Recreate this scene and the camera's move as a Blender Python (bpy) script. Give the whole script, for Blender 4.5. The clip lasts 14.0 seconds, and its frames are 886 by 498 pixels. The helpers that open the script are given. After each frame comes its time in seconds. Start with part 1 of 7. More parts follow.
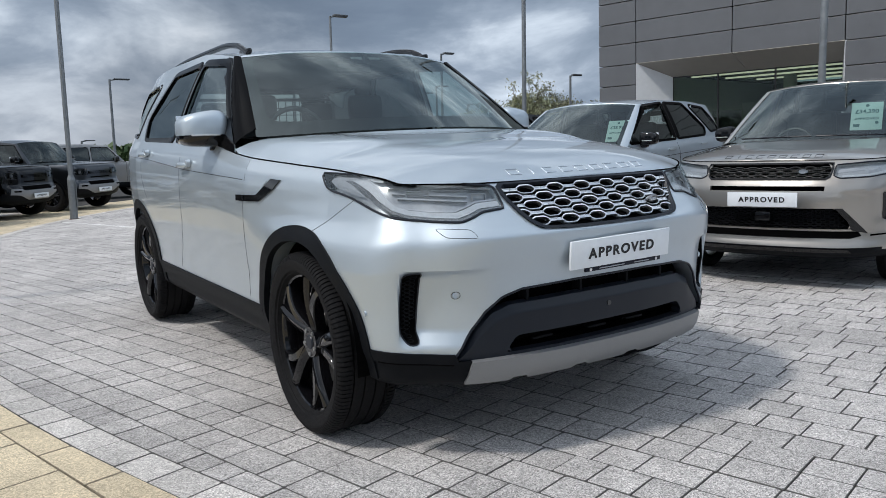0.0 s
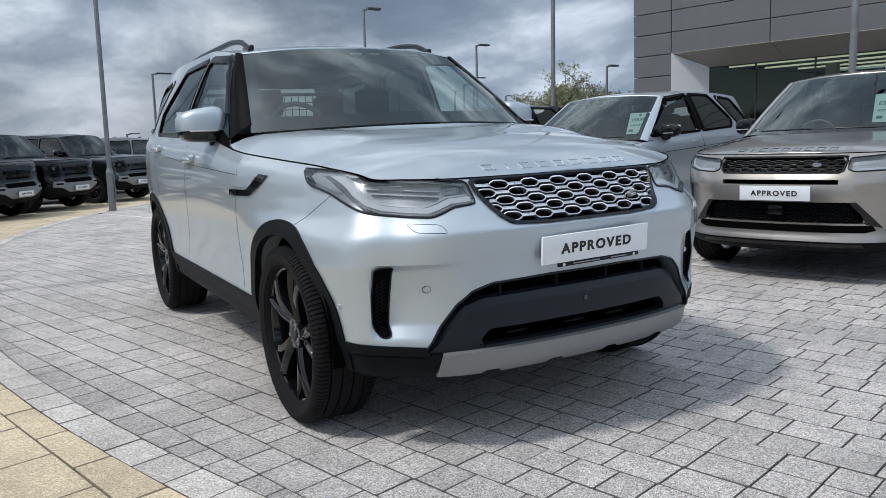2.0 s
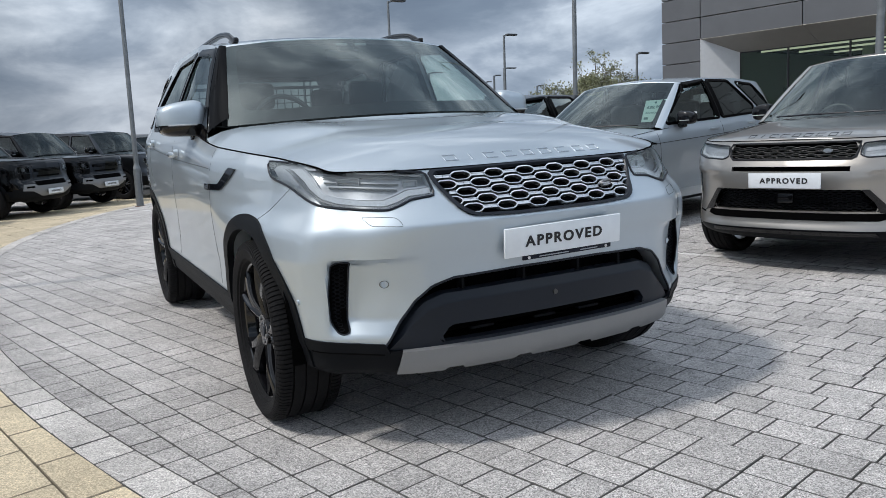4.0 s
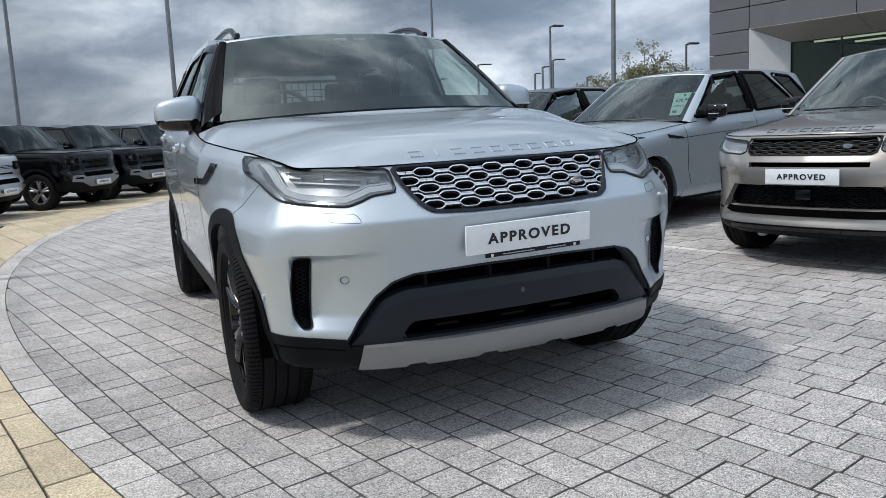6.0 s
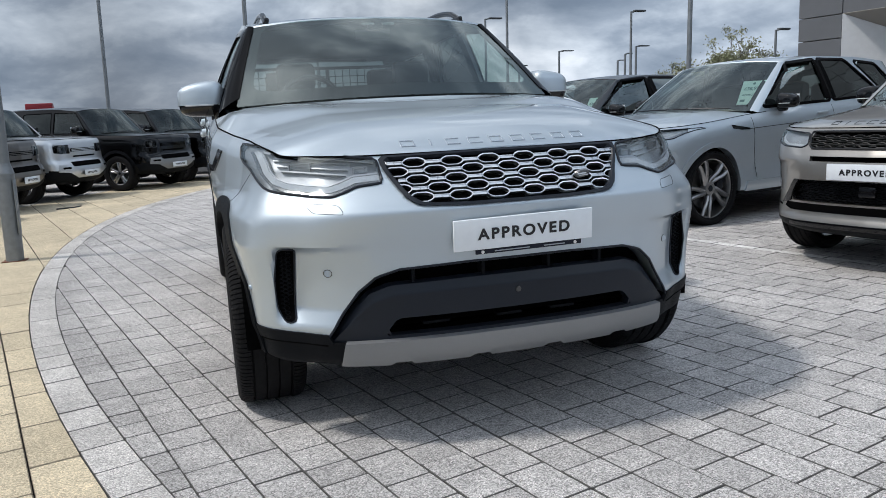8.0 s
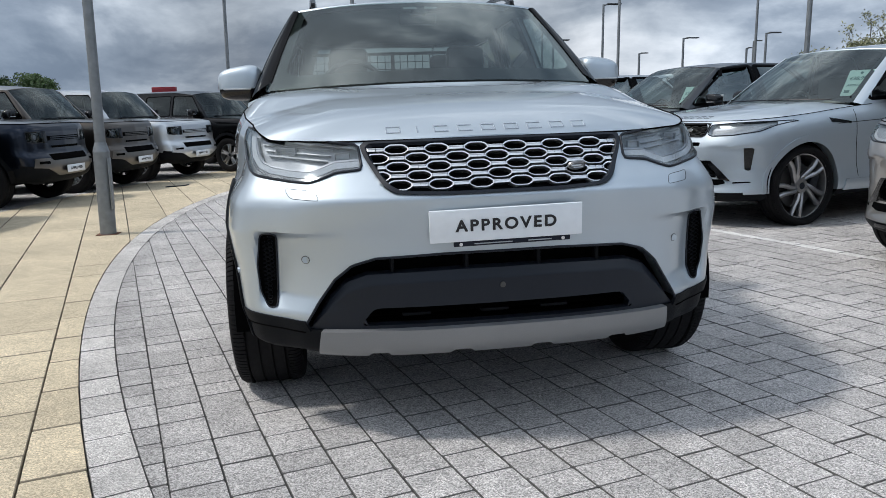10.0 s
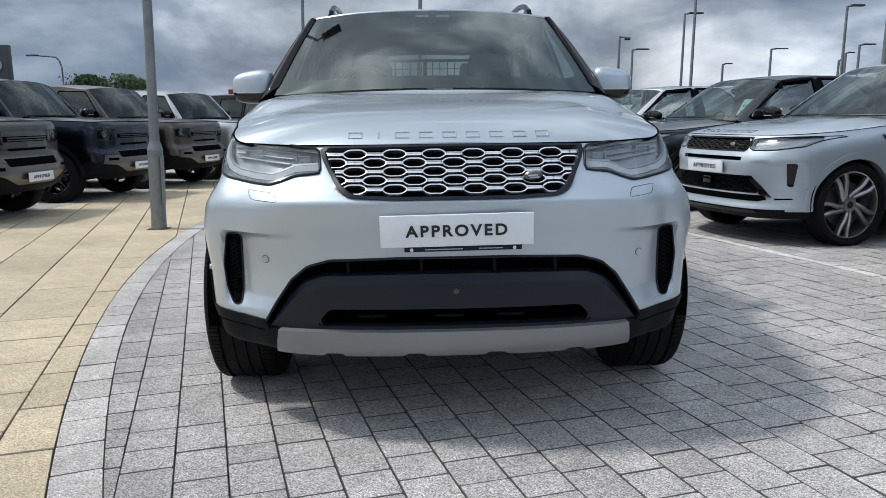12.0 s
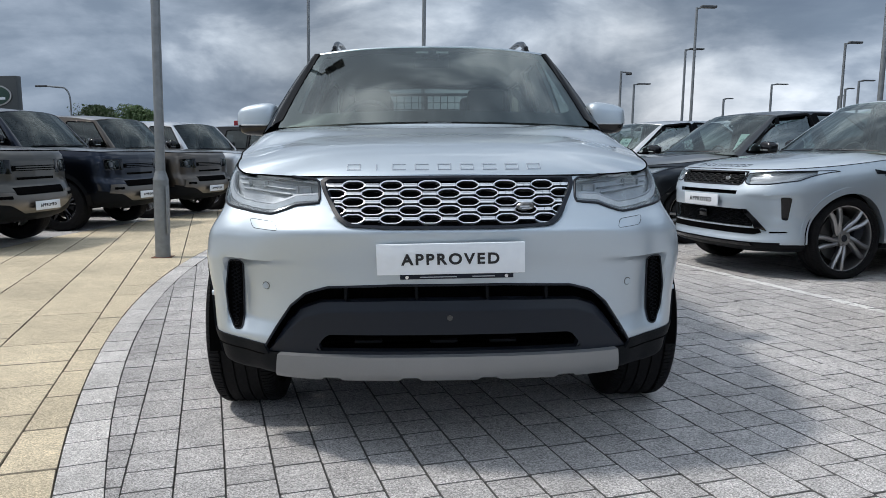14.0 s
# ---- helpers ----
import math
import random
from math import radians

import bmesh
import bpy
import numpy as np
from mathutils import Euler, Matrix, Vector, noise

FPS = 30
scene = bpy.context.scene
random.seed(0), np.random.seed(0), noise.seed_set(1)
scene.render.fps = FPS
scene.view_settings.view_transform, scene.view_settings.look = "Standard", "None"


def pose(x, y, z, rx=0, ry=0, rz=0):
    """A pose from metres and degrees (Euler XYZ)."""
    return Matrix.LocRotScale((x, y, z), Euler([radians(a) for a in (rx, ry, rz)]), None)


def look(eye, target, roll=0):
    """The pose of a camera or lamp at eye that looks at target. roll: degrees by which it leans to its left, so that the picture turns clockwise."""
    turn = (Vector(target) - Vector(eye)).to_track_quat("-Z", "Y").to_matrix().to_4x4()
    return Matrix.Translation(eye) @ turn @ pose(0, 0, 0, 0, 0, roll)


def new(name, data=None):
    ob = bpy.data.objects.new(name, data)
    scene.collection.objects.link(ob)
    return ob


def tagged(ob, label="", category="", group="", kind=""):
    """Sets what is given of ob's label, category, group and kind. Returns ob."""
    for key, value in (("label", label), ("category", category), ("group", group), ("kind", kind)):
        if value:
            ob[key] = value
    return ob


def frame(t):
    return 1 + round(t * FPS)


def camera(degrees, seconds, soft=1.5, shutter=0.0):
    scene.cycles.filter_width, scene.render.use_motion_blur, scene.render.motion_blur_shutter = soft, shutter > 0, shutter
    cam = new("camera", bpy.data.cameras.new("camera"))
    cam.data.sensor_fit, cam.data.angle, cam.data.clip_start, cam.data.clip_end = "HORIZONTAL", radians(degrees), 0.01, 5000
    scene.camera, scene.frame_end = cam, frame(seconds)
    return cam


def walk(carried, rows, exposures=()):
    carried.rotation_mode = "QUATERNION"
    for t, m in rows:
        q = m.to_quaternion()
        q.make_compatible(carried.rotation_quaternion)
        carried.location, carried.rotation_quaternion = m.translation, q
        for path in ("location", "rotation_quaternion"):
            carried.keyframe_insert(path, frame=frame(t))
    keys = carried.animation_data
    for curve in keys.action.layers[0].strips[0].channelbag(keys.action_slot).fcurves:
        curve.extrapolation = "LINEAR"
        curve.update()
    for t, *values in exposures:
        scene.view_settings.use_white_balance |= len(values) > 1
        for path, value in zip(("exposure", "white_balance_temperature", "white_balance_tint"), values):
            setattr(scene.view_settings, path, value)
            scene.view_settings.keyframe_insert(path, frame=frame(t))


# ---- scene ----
cam = camera(60.5, 14.0, soft=0.7)
PATH = [
    (0, (-2.193, -2.043, 1.205), (-1.114, -0.382, 0.929), -2.3),
    (0.5, (-2.166, -2.046, 1.206), (-1.1, -0.378, 0.924), -2.4),
    (1, (-2.095, -2.1, 1.208), (-1.052, -0.418, 0.922), -2.5),
    (1.5, (-2.029, -2.169, 1.21), (-1.014, -0.47, 0.92), -2.4),
    (2, (-1.997, -2.213, 1.211), (-1.011, -0.498, 0.918), -2.5),
    (2.5, (-1.957, -2.236, 1.208), (-0.995, -0.508, 0.912), -2.7),
    (3, (-1.903, -2.252, 1.206), (-0.962, -0.512, 0.909), -3.0),
    (3.5, (-1.821, -2.265, 1.194), (-0.898, -0.516, 0.892), -3.2),
    (4, (-1.707, -2.272, 1.189), (-0.806, -0.514, 0.88), -3.4),
    (6.5, (-1.34, -2.42, 1.185), (-0.601, -0.59, 0.861), -3.2),
    (7, (-1.256, -2.417, 1.174), (-0.56, -0.57, 0.847), -3.0),
    (7.5, (-1.157, -2.405, 1.173), (-0.513, -0.541, 0.841), -2.9),
    (8, (-1.056, -2.392, 1.175), (-0.475, -0.51, 0.831), -2.8),
    (8.5, (-0.957, -2.4, 1.173), (-0.443, -0.5, 0.819), -2.7),
    (8.7, (-0.891, -2.415, 1.167), (-0.413, -0.506, 0.809), -2.7),
    (10.8, (-0.428, -2.412, 1.151), (-0.228, -0.455, 0.789), -1.4),
    (11, (-0.383, -2.418, 1.151), (-0.203, -0.459, 0.789), -1.3),
    (11.5, (-0.252, -2.459, 1.136), (-0.126, -0.496, 0.779), -0.9),
    (12, (-0.162, -2.483, 1.145), (-0.073, -0.514, 0.803), -0.7),
    (12.5, (-0.132, -2.512, 1.153), (-0.059, -0.538, 0.835), -0.7),
    (13, (-0.127, -2.545, 1.148), (-0.056, -0.568, 0.858), -0.6),
    (13.5, (-0.131, -2.575, 1.15), (-0.055, -0.595, 0.879), -0.4),
    (14, (-0.137, -2.58, 1.148), (-0.054, -0.599, 0.888), -0.3),
]
walk(cam, [(t, look(eye, target, roll)) for t, eye, target, roll in PATH])

# ---- light ----
SUN = Vector((-0.68, 0.09, 1.0)).normalized()  # towards the sun


def make_world():
    w = bpy.data.worlds.new("overcast_sky")
    scene.world = w
    w.use_nodes = True
    nt = w.node_tree
    nt.nodes.clear()
    N, L = nt.nodes.new, nt.links.new
    out, bg = N("ShaderNodeOutputWorld"), N("ShaderNodeBackground")
    sky = N("ShaderNodeTexSky")
    sky.sky_type, sky.sun_disc = "NISHITA", False
    sky.sun_elevation = math.asin(SUN.z)
    sky.sun_rotation = math.atan2(SUN.x, SUN.y)
    skys = N("ShaderNodeVectorMath")
    skys.operation = "SCALE"
    skys.inputs["Scale"].default_value = 0.13
    L(sky.outputs[0], skys.inputs[0])
    tc = N("ShaderNodeTexCoord")
    sep = N("ShaderNodeSeparateXYZ")
    L(tc.outputs["Generated"], sep.inputs[0])

    def math_node(op, a, b=None, c=None):
        m = N("ShaderNodeMath")
        m.operation = op
        for i, v in enumerate((a, b, c)):
            if v is None:
                continue
            if isinstance(v, (int, float)):
                m.inputs[i].default_value = v
            else:
                L(v, m.inputs[i])
        return m.outputs[0]

    # banks of cloud, flatter than they are wide
    comb = N("ShaderNodeCombineXYZ")
    L(sep.outputs[0], comb.inputs[0])
    L(sep.outputs[1], comb.inputs[1])
    L(math_node("MULTIPLY", sep.outputs[2], 2.3), comb.inputs[2])

    def noise_tex(scale, detail, rough, shift, distort=0.0):
        mp = N("ShaderNodeMapping")
        mp.inputs["Location"].default_value = shift
        L(comb.outputs[0], mp.inputs[0])
        n = N("ShaderNodeTexNoise")
        n.inputs["Scale"].default_value, n.inputs["Detail"].default_value = scale, detail
        n.inputs["Roughness"].default_value, n.inputs["Distortion"].default_value = rough, distort
        L(mp.outputs[0], n.inputs["Vector"])
        return n.outputs["Fac"]

    def ramp(fac, stops):
        r = N("ShaderNodeValToRGB")
        el = r.color_ramp.elements
        for e, (p, c) in zip(el, stops[:2]):
            e.position, e.color = p, (*c, 1)
        for p, c in stops[2:]:
            el.new(p).color = (*c, 1)
        L(fac, r.inputs[0])
        return r.outputs[0]

    big = noise_tex(2.1, 9, 0.52, (3.1, 1.4, 0), 0.35)
    small = noise_tex(5.6, 9, 0.56, (7.3, 2.2, 5), 0.35)
    mixn = math_node("ADD", math_node("MULTIPLY", big, 0.68), math_node("MULTIPLY", small, 0.32))
    clouds = ramp(mixn, [(0.35, (0.74, 0.83, 0.93)), (0.43, (0.40, 0.48, 0.575)), (0.49, (0.215, 0.275, 0.358)), (0.56, (0.13, 0.178, 0.247)), (0.68, (0.088, 0.125, 0.188))])
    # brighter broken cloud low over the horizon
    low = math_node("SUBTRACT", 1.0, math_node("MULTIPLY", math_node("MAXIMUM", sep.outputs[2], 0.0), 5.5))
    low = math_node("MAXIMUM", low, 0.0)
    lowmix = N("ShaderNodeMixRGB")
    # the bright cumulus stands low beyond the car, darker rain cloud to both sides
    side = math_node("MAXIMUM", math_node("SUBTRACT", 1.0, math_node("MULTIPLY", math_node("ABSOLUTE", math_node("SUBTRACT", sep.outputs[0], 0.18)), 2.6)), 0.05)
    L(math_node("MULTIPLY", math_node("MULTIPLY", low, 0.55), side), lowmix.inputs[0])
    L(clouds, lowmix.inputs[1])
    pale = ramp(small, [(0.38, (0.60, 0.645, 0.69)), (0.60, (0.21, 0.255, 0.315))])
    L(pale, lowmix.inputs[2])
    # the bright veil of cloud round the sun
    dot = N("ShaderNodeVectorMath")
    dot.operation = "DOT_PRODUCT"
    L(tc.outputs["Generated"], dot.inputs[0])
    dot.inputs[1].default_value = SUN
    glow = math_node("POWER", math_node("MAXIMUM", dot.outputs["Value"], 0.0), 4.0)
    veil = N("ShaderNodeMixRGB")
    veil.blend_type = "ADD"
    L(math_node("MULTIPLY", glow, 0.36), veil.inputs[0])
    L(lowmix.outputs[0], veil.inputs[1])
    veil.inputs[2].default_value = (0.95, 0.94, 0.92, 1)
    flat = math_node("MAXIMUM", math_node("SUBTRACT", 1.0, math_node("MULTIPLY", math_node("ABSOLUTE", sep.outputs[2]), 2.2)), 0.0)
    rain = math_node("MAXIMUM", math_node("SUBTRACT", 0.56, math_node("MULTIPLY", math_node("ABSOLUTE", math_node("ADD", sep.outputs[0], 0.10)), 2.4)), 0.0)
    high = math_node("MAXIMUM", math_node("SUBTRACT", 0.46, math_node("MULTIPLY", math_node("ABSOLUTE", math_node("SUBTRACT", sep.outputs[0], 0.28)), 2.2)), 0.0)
    dim = N("ShaderNodeVectorMath")
    dim.operation = "SCALE"
    L(veil.outputs[0], dim.inputs[0])
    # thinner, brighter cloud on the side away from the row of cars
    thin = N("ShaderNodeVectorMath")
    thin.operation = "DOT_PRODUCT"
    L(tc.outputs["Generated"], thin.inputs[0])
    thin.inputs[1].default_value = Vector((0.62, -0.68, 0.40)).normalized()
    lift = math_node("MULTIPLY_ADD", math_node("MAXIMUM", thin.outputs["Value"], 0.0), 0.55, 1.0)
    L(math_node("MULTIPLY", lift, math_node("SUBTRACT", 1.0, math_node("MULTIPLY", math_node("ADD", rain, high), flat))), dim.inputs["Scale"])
    gap = noise_tex(3.0, 6, 0.55, (1.2, 8.4, 2), 0.1)
    cover = math_node("MULTIPLY", math_node("SUBTRACT", gap, 0.20), 14.0)
    cover = math_node("MINIMUM", math_node("MAXIMUM", cover, 0.0), 1.0)
    mix = N("ShaderNodeMixRGB")
    L(cover, mix.inputs[0])
    L(skys.outputs[0], mix.inputs[1])
    hue = N("ShaderNodeVectorMath")
    hue.operation = "MULTIPLY"
    hue.inputs[1].default_value = (1.045, 1.0, 0.972)
    L(dim.outputs[0], hue.inputs[0])
    L(hue.outputs[0], mix.inputs[2])
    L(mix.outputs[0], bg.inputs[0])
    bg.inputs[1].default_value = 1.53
    L(bg.outputs[0], out.inputs[0])


make_world()
sun = new("sun", bpy.data.lights.new("sun", "SUN"))
sun.data.energy, sun.data.angle, sun.data.color = 2.28, radians(6), (1.0, 0.962, 0.915)
sun.matrix_world = look(SUN * 50, (0, 0, 0))
scene.view_settings.exposure = 0.0

# ---- materials ----


def mat(name, color, rough=0.5, metal=0.0, coat=0.0, var=0.0, scale=30.0, bump=0.0, bump_scale=200.0, spec=0.5, island=0.0, big=0.0, coat_rough=0.03):
    """A surface with grain at one scale and patches at a larger one."""
    m = bpy.data.materials.new(name)
    m.use_nodes = True
    nt = m.node_tree
    N, L = nt.nodes.new, nt.links.new
    b = nt.nodes["Principled BSDF"]
    b.inputs["Roughness"].default_value, b.inputs["Metallic"].default_value = rough, metal
    b.inputs["Coat Weight"].default_value, b.inputs["Coat Roughness"].default_value = coat, coat_rough
    b.inputs["Specular IOR Level"].default_value = spec
    b.inputs["Base Color"].default_value = (*color, 1)
    tc = N("ShaderNodeTexCoord")
    link = None
    for kind, amount, sc in (("grain", var, scale), ("patch", big, 1.3)):
        if not amount:
            continue
        n = N("ShaderNodeTexNoise")
        n.inputs["Scale"].default_value, n.inputs["Detail"].default_value = sc, 6
        L(tc.outputs["Object"], n.inputs["Vector"])
        r = N("ShaderNodeMapRange")
        r.inputs["From Min"].default_value, r.inputs["From Max"].default_value = 0.3, 0.7
        r.inputs["To Min"].default_value, r.inputs["To Max"].default_value = 1 - amount, 1 + amount
        L(n.outputs["Fac"], r.inputs[0])
        s = N("ShaderNodeVectorMath")
        s.operation = "SCALE"
        if link is None:
            s.inputs[0].default_value = color
        else:
            L(link, s.inputs[0])
        L(r.outputs[0], s.inputs["Scale"])
        link = s.outputs[0]
    if island:
        # each piece has its own tone
        for node, sock in (("ShaderNodeObjectInfo", "Random"), ("ShaderNodeNewGeometry", "Random Per Island")):
            g = N(node)
            r = N("ShaderNodeMapRange")
            r.inputs["To Min"].default_value, r.inputs["To Max"].default_value = 1 - island, 1 + island
            L(g.outputs[sock], r.inputs[0])
            s = N("ShaderNodeVectorMath")
            s.operation = "SCALE"
            if link is None:
                s.inputs[0].default_value = color
            else:
                L(link, s.inputs[0])
            L(r.outputs[0], s.inputs["Scale"])
            link = s.outputs[0]
    if link is not None:
        L(link, b.inputs["Base Color"])
    if bump:
        n = N("ShaderNodeTexNoise")
        n.inputs["Scale"].default_value, n.inputs["Detail"].default_value = bump_scale, 5
        L(tc.outputs["Object"], n.inputs["Vector"])
        bp = N("ShaderNodeBump")
        bp.inputs["Strength"].default_value, bp.inputs["Distance"].default_value = bump, 0.004
        L(n.outputs["Fac"], bp.inputs["Height"])
        L(bp.outputs[0], b.inputs["Normal"])
    return m


def glass(name, tint, gloss=0.05, rough=0.02):
    """A pane: clear with a tint, and a mirror film that grows at a slant."""
    m = bpy.data.materials.new(name)
    m.use_nodes = True
    nt = m.node_tree
    nt.nodes.clear()
    N, L = nt.nodes.new, nt.links.new
    out, mix, tr, gl, fr = N("ShaderNodeOutputMaterial"), N("ShaderNodeMixShader"), N("ShaderNodeBsdfTransparent"), N("ShaderNodeBsdfGlossy"), N("ShaderNodeLayerWeight")
    tr.inputs[0].default_value = (*tint, 1)
    gl.inputs["Roughness"].default_value = rough
    gl.inputs[0].default_value = (0.92, 1.0, 0.98, 1)
    fr.inputs["Blend"].default_value = 0.5
    p5, sc = N("ShaderNodeMath"), N("ShaderNodeMath")
    p5.operation, p5.inputs[1].default_value = "POWER", 4.0
    sc.operation, sc.inputs[1].default_value, sc.inputs[2].default_value = "MULTIPLY_ADD", 0.50, gloss
    L(fr.outputs["Facing"], p5.inputs[0])
    L(p5.outputs[0], sc.inputs[0])
    L(sc.outputs[0], mix.inputs[0])
    L(tr.outputs[0], mix.inputs[1])
    L(gl.outputs[0], mix.inputs[2])
    L(mix.outputs[0], out.inputs[0])
    return m


def paint(name, color, metal=0.75, rough=0.32, coat=1.0):
    """Metallic car paint: flake under clear coat, with a little road film."""
    m = mat(name, color, rough=rough, metal=metal, coat=coat, var=0.03, scale=1800, big=0.04)
    return m


M_SILVER = paint("silver_paint", (0.50, 0.568, 0.625), metal=0.72, rough=0.49)
M_GREY = paint("grey_bronze_paint", (0.36, 0.342, 0.318), rough=0.28)
M_DARK = paint("dark_grey_paint", (0.045, 0.05, 0.058), metal=0.95, coat=0.8)
M_BLACKP = paint("black_paint", (0.005, 0.005, 0.006), metal=1.0, coat=0.7)
M_NAVY = paint("navy_paint", (0.014, 0.019, 0.032), metal=1.0, coat=0.6)
M_BROWN = paint("brown_paint", (0.085, 0.079, 0.068), metal=1.0, coat=0.6)
M_INSERT = paint("grey_brown_insert", (0.17, 0.155, 0.135), coat=0.3)
M_BRONZE = paint("bronze_paint", (0.10, 0.084, 0.070), metal=1.0, coat=0.6)
M_WHITE = paint("pale_silver_paint", (0.62, 0.64, 0.66))
M_PLASTIC = mat("black_plastic", (0.006, 0.007, 0.009), rough=0.55, spec=0.10, var=0.12, scale=300, bump=0.15, bump_scale=900)
M_SATIN = mat("satin_black", (0.0105, 0.014, 0.0215), rough=0.40, spec=0.30, var=0.06, scale=200)
M_GLOSSBLK = mat("gloss_black", (0.004, 0.004, 0.005), rough=0.06, spec=0.5, var=0.1, scale=60)
# near-black that puts the shade of recesses, gaps and undersides into the colour
M_SHADEBLK = mat("recess_shade_black", (0.0018, 0.0018, 0.002), rough=0.85, spec=0.03, var=0.3, scale=60)
M_RUBBER = mat("tyre_rubber", (0.009, 0.009, 0.010), rough=0.72, spec=0.13, var=0.25, scale=60, bump=0.3, bump_scale=500)
M_CHROME = mat("bright_silver", (0.80, 0.81, 0.83), rough=0.30, metal=1.0, var=0.04, scale=80)
M_PILLAR = mat("pillar_black", (0.003, 0.003, 0.0035), rough=0.10, spec=0.05, var=0.1, scale=60)
M_EMBLEM = mat("satin_silver", (0.60, 0.63, 0.66), rough=0.24, metal=0.9, var=0.03, scale=60)
M_DISC = mat("brake_steel", (0.10, 0.10, 0.10), rough=0.4, metal=0.8)
M_FRIT = mat("printed_glass_edge", (0.012, 0.012, 0.013), rough=0.3, spec=0.3)
M_RIM = mat("gloss_black_rim", (0.004, 0.004, 0.005), rough=0.06, spec=0.50, var=0.1, scale=60)
M_SKID = mat("grey_skid_plate", (0.265, 0.27, 0.275), rough=0.42, metal=0.45, var=0.05, scale=400, big=0.05)
M_ALLOY = mat("grey_alloy", (0.36, 0.36, 0.365), rough=0.3, metal=0.9, var=0.05, scale=90)
M_PLATE = mat("white_plate", (0.80, 0.84, 0.88), rough=0.25, coat=0.5, var=0.02, scale=40)
M_INK = mat("black_ink", (0.012, 0.012, 0.015), rough=0.5)
M_STRIP = mat("navy_strip", (0.006, 0.009, 0.020), rough=0.4, spec=0.25)
M_PALEINK = mat("pale_print", (0.35, 0.37, 0.40), rough=0.5)
M_CARD = mat("mint_card", (0.58, 0.80, 0.76), rough=0.5, var=0.03, scale=20)
M_CARDINK = mat("teal_ink", (0.05, 0.16, 0.16), rough=0.5)
M_TRIM = mat("cabin_trim", (0.007, 0.007, 0.008), rough=0.7, spec=0.2, var=0.15, scale=50, bump=0.2, bump_scale=400)
M_SEAT = mat("black_leather", (0.008, 0.008, 0.009), rough=0.6, var=0.1, scale=40)
M_LENS = glass("lamp_lens", (0.86, 0.885, 0.91), 0.07, 0.10)
M_LENSD = glass("dark_lamp_lens", (0.55, 0.56, 0.58), 0.05)
M_SCREEN = glass("windscreen_glass", (0.48, 0.575, 0.55), 0.145)
M_SCREENS = glass("windscreen_glass_clear", (0.55, 0.62, 0.60), 0.14)
M_SMOKE = glass("rear_glass", (0.38, 0.42, 0.42), 0.03)
M_DARKSCREEN = glass("dark_windscreen_glass", (0.26, 0.31, 0.30), 0.07)
M_DARKSIDE = glass("dark_side_glass", (0.20, 0.235, 0.23), 0.08)
M_TINTD = glass("dark_privacy_glass", (0.05, 0.055, 0.06), 0.06)
M_TINT = glass("privacy_glass", (0.06, 0.065, 0.07), 0.20)
M_SIDEGL = glass("side_glass", (0.74, 0.83, 0.81), 0.20)
M_LAMPIN = mat("lamp_reflector", (0.42, 0.43, 0.45), rough=0.45, metal=0.6)
M_BOWL = mat("lamp_bowl_grey", (0.40, 0.41, 0.42), rough=0.35, metal=0.5, var=0.1, scale=60)
M_PROJ = mat("projector_grey", (0.20, 0.205, 0.21), rough=0.2, metal=0.5)
M_LAMPDRL = mat("light_guide", (0.52, 0.54, 0.56), rough=0.6, spec=0.2, var=0.08, scale=90)
M_POST = mat("galvanised_steel", (0.225, 0.24, 0.25), rough=0.5, metal=0.6, var=0.12, scale=14, big=0.08, bump=0.05, bump_scale=60)
M_LAMPHEAD = mat("dark_lamp_housing", (0.08, 0.085, 0.09), rough=0.5, var=0.1)
M_RED = mat("red_paint", (0.26, 0.012, 0.02), rough=0.4)

# ---- shared shapes ----
from mathutils.bvhtree import BVHTree


def part(name, bm, material, parent=None, label="", smooth=True, m=None):
    """Links a bmesh as one mesh object under a thing or a part."""
    me = bpy.data.meshes.new(name)
    if smooth:
        for f in bm.faces:
            f.smooth = True
    bm.to_mesh(me)
    bm.free()
    me.materials.append(material)
    if smooth:
        me.set_sharp_from_angle(angle=radians(38))
    ob = new(name, me)
    if parent is not None:
        ob.parent = parent
    if m is not None:
        ob.matrix_local = m
    if label:
        tagged(ob, label)
    return ob


def empty(name, m, label, category, group=""):
    ob = new(name)
    ob.empty_display_size = 0.2
    ob.matrix_world = m
    return tagged(ob, label, category, group)


def smooth_tab(points):
    """Monotone cubic through a short table of (x, y)."""
    xs, ys = np.array([p[0] for p in points], float), np.array([p[1] for p in points], float)
    h, d = np.diff(xs), np.diff(ys) / np.diff(xs)
    s = np.zeros(len(xs))
    s[0], s[-1] = d[0], d[-1]
    for i in range(1, len(xs) - 1):
        if d[i - 1] * d[i] > 0:
            w1, w2 = 2 * h[i] + h[i - 1], h[i] + 2 * h[i - 1]
            s[i] = (w1 + w2) / (w1 / d[i - 1] + w2 / d[i])

    def f(x):
        x = min(max(x, xs[0]), xs[-1])
        i = min(int(np.searchsorted(xs, x, "right")) - 1, len(xs) - 2)
        t = (x - xs[i]) / h[i]
        return ((2 * t ** 3 - 3 * t ** 2 + 1) * ys[i] + (t ** 3 - 2 * t ** 2 + t) * h[i] * s[i] + (3 * t ** 2 - 2 * t ** 3) * ys[i + 1] + (t ** 3 - t ** 2) * h[i] * s[i + 1])
    return f


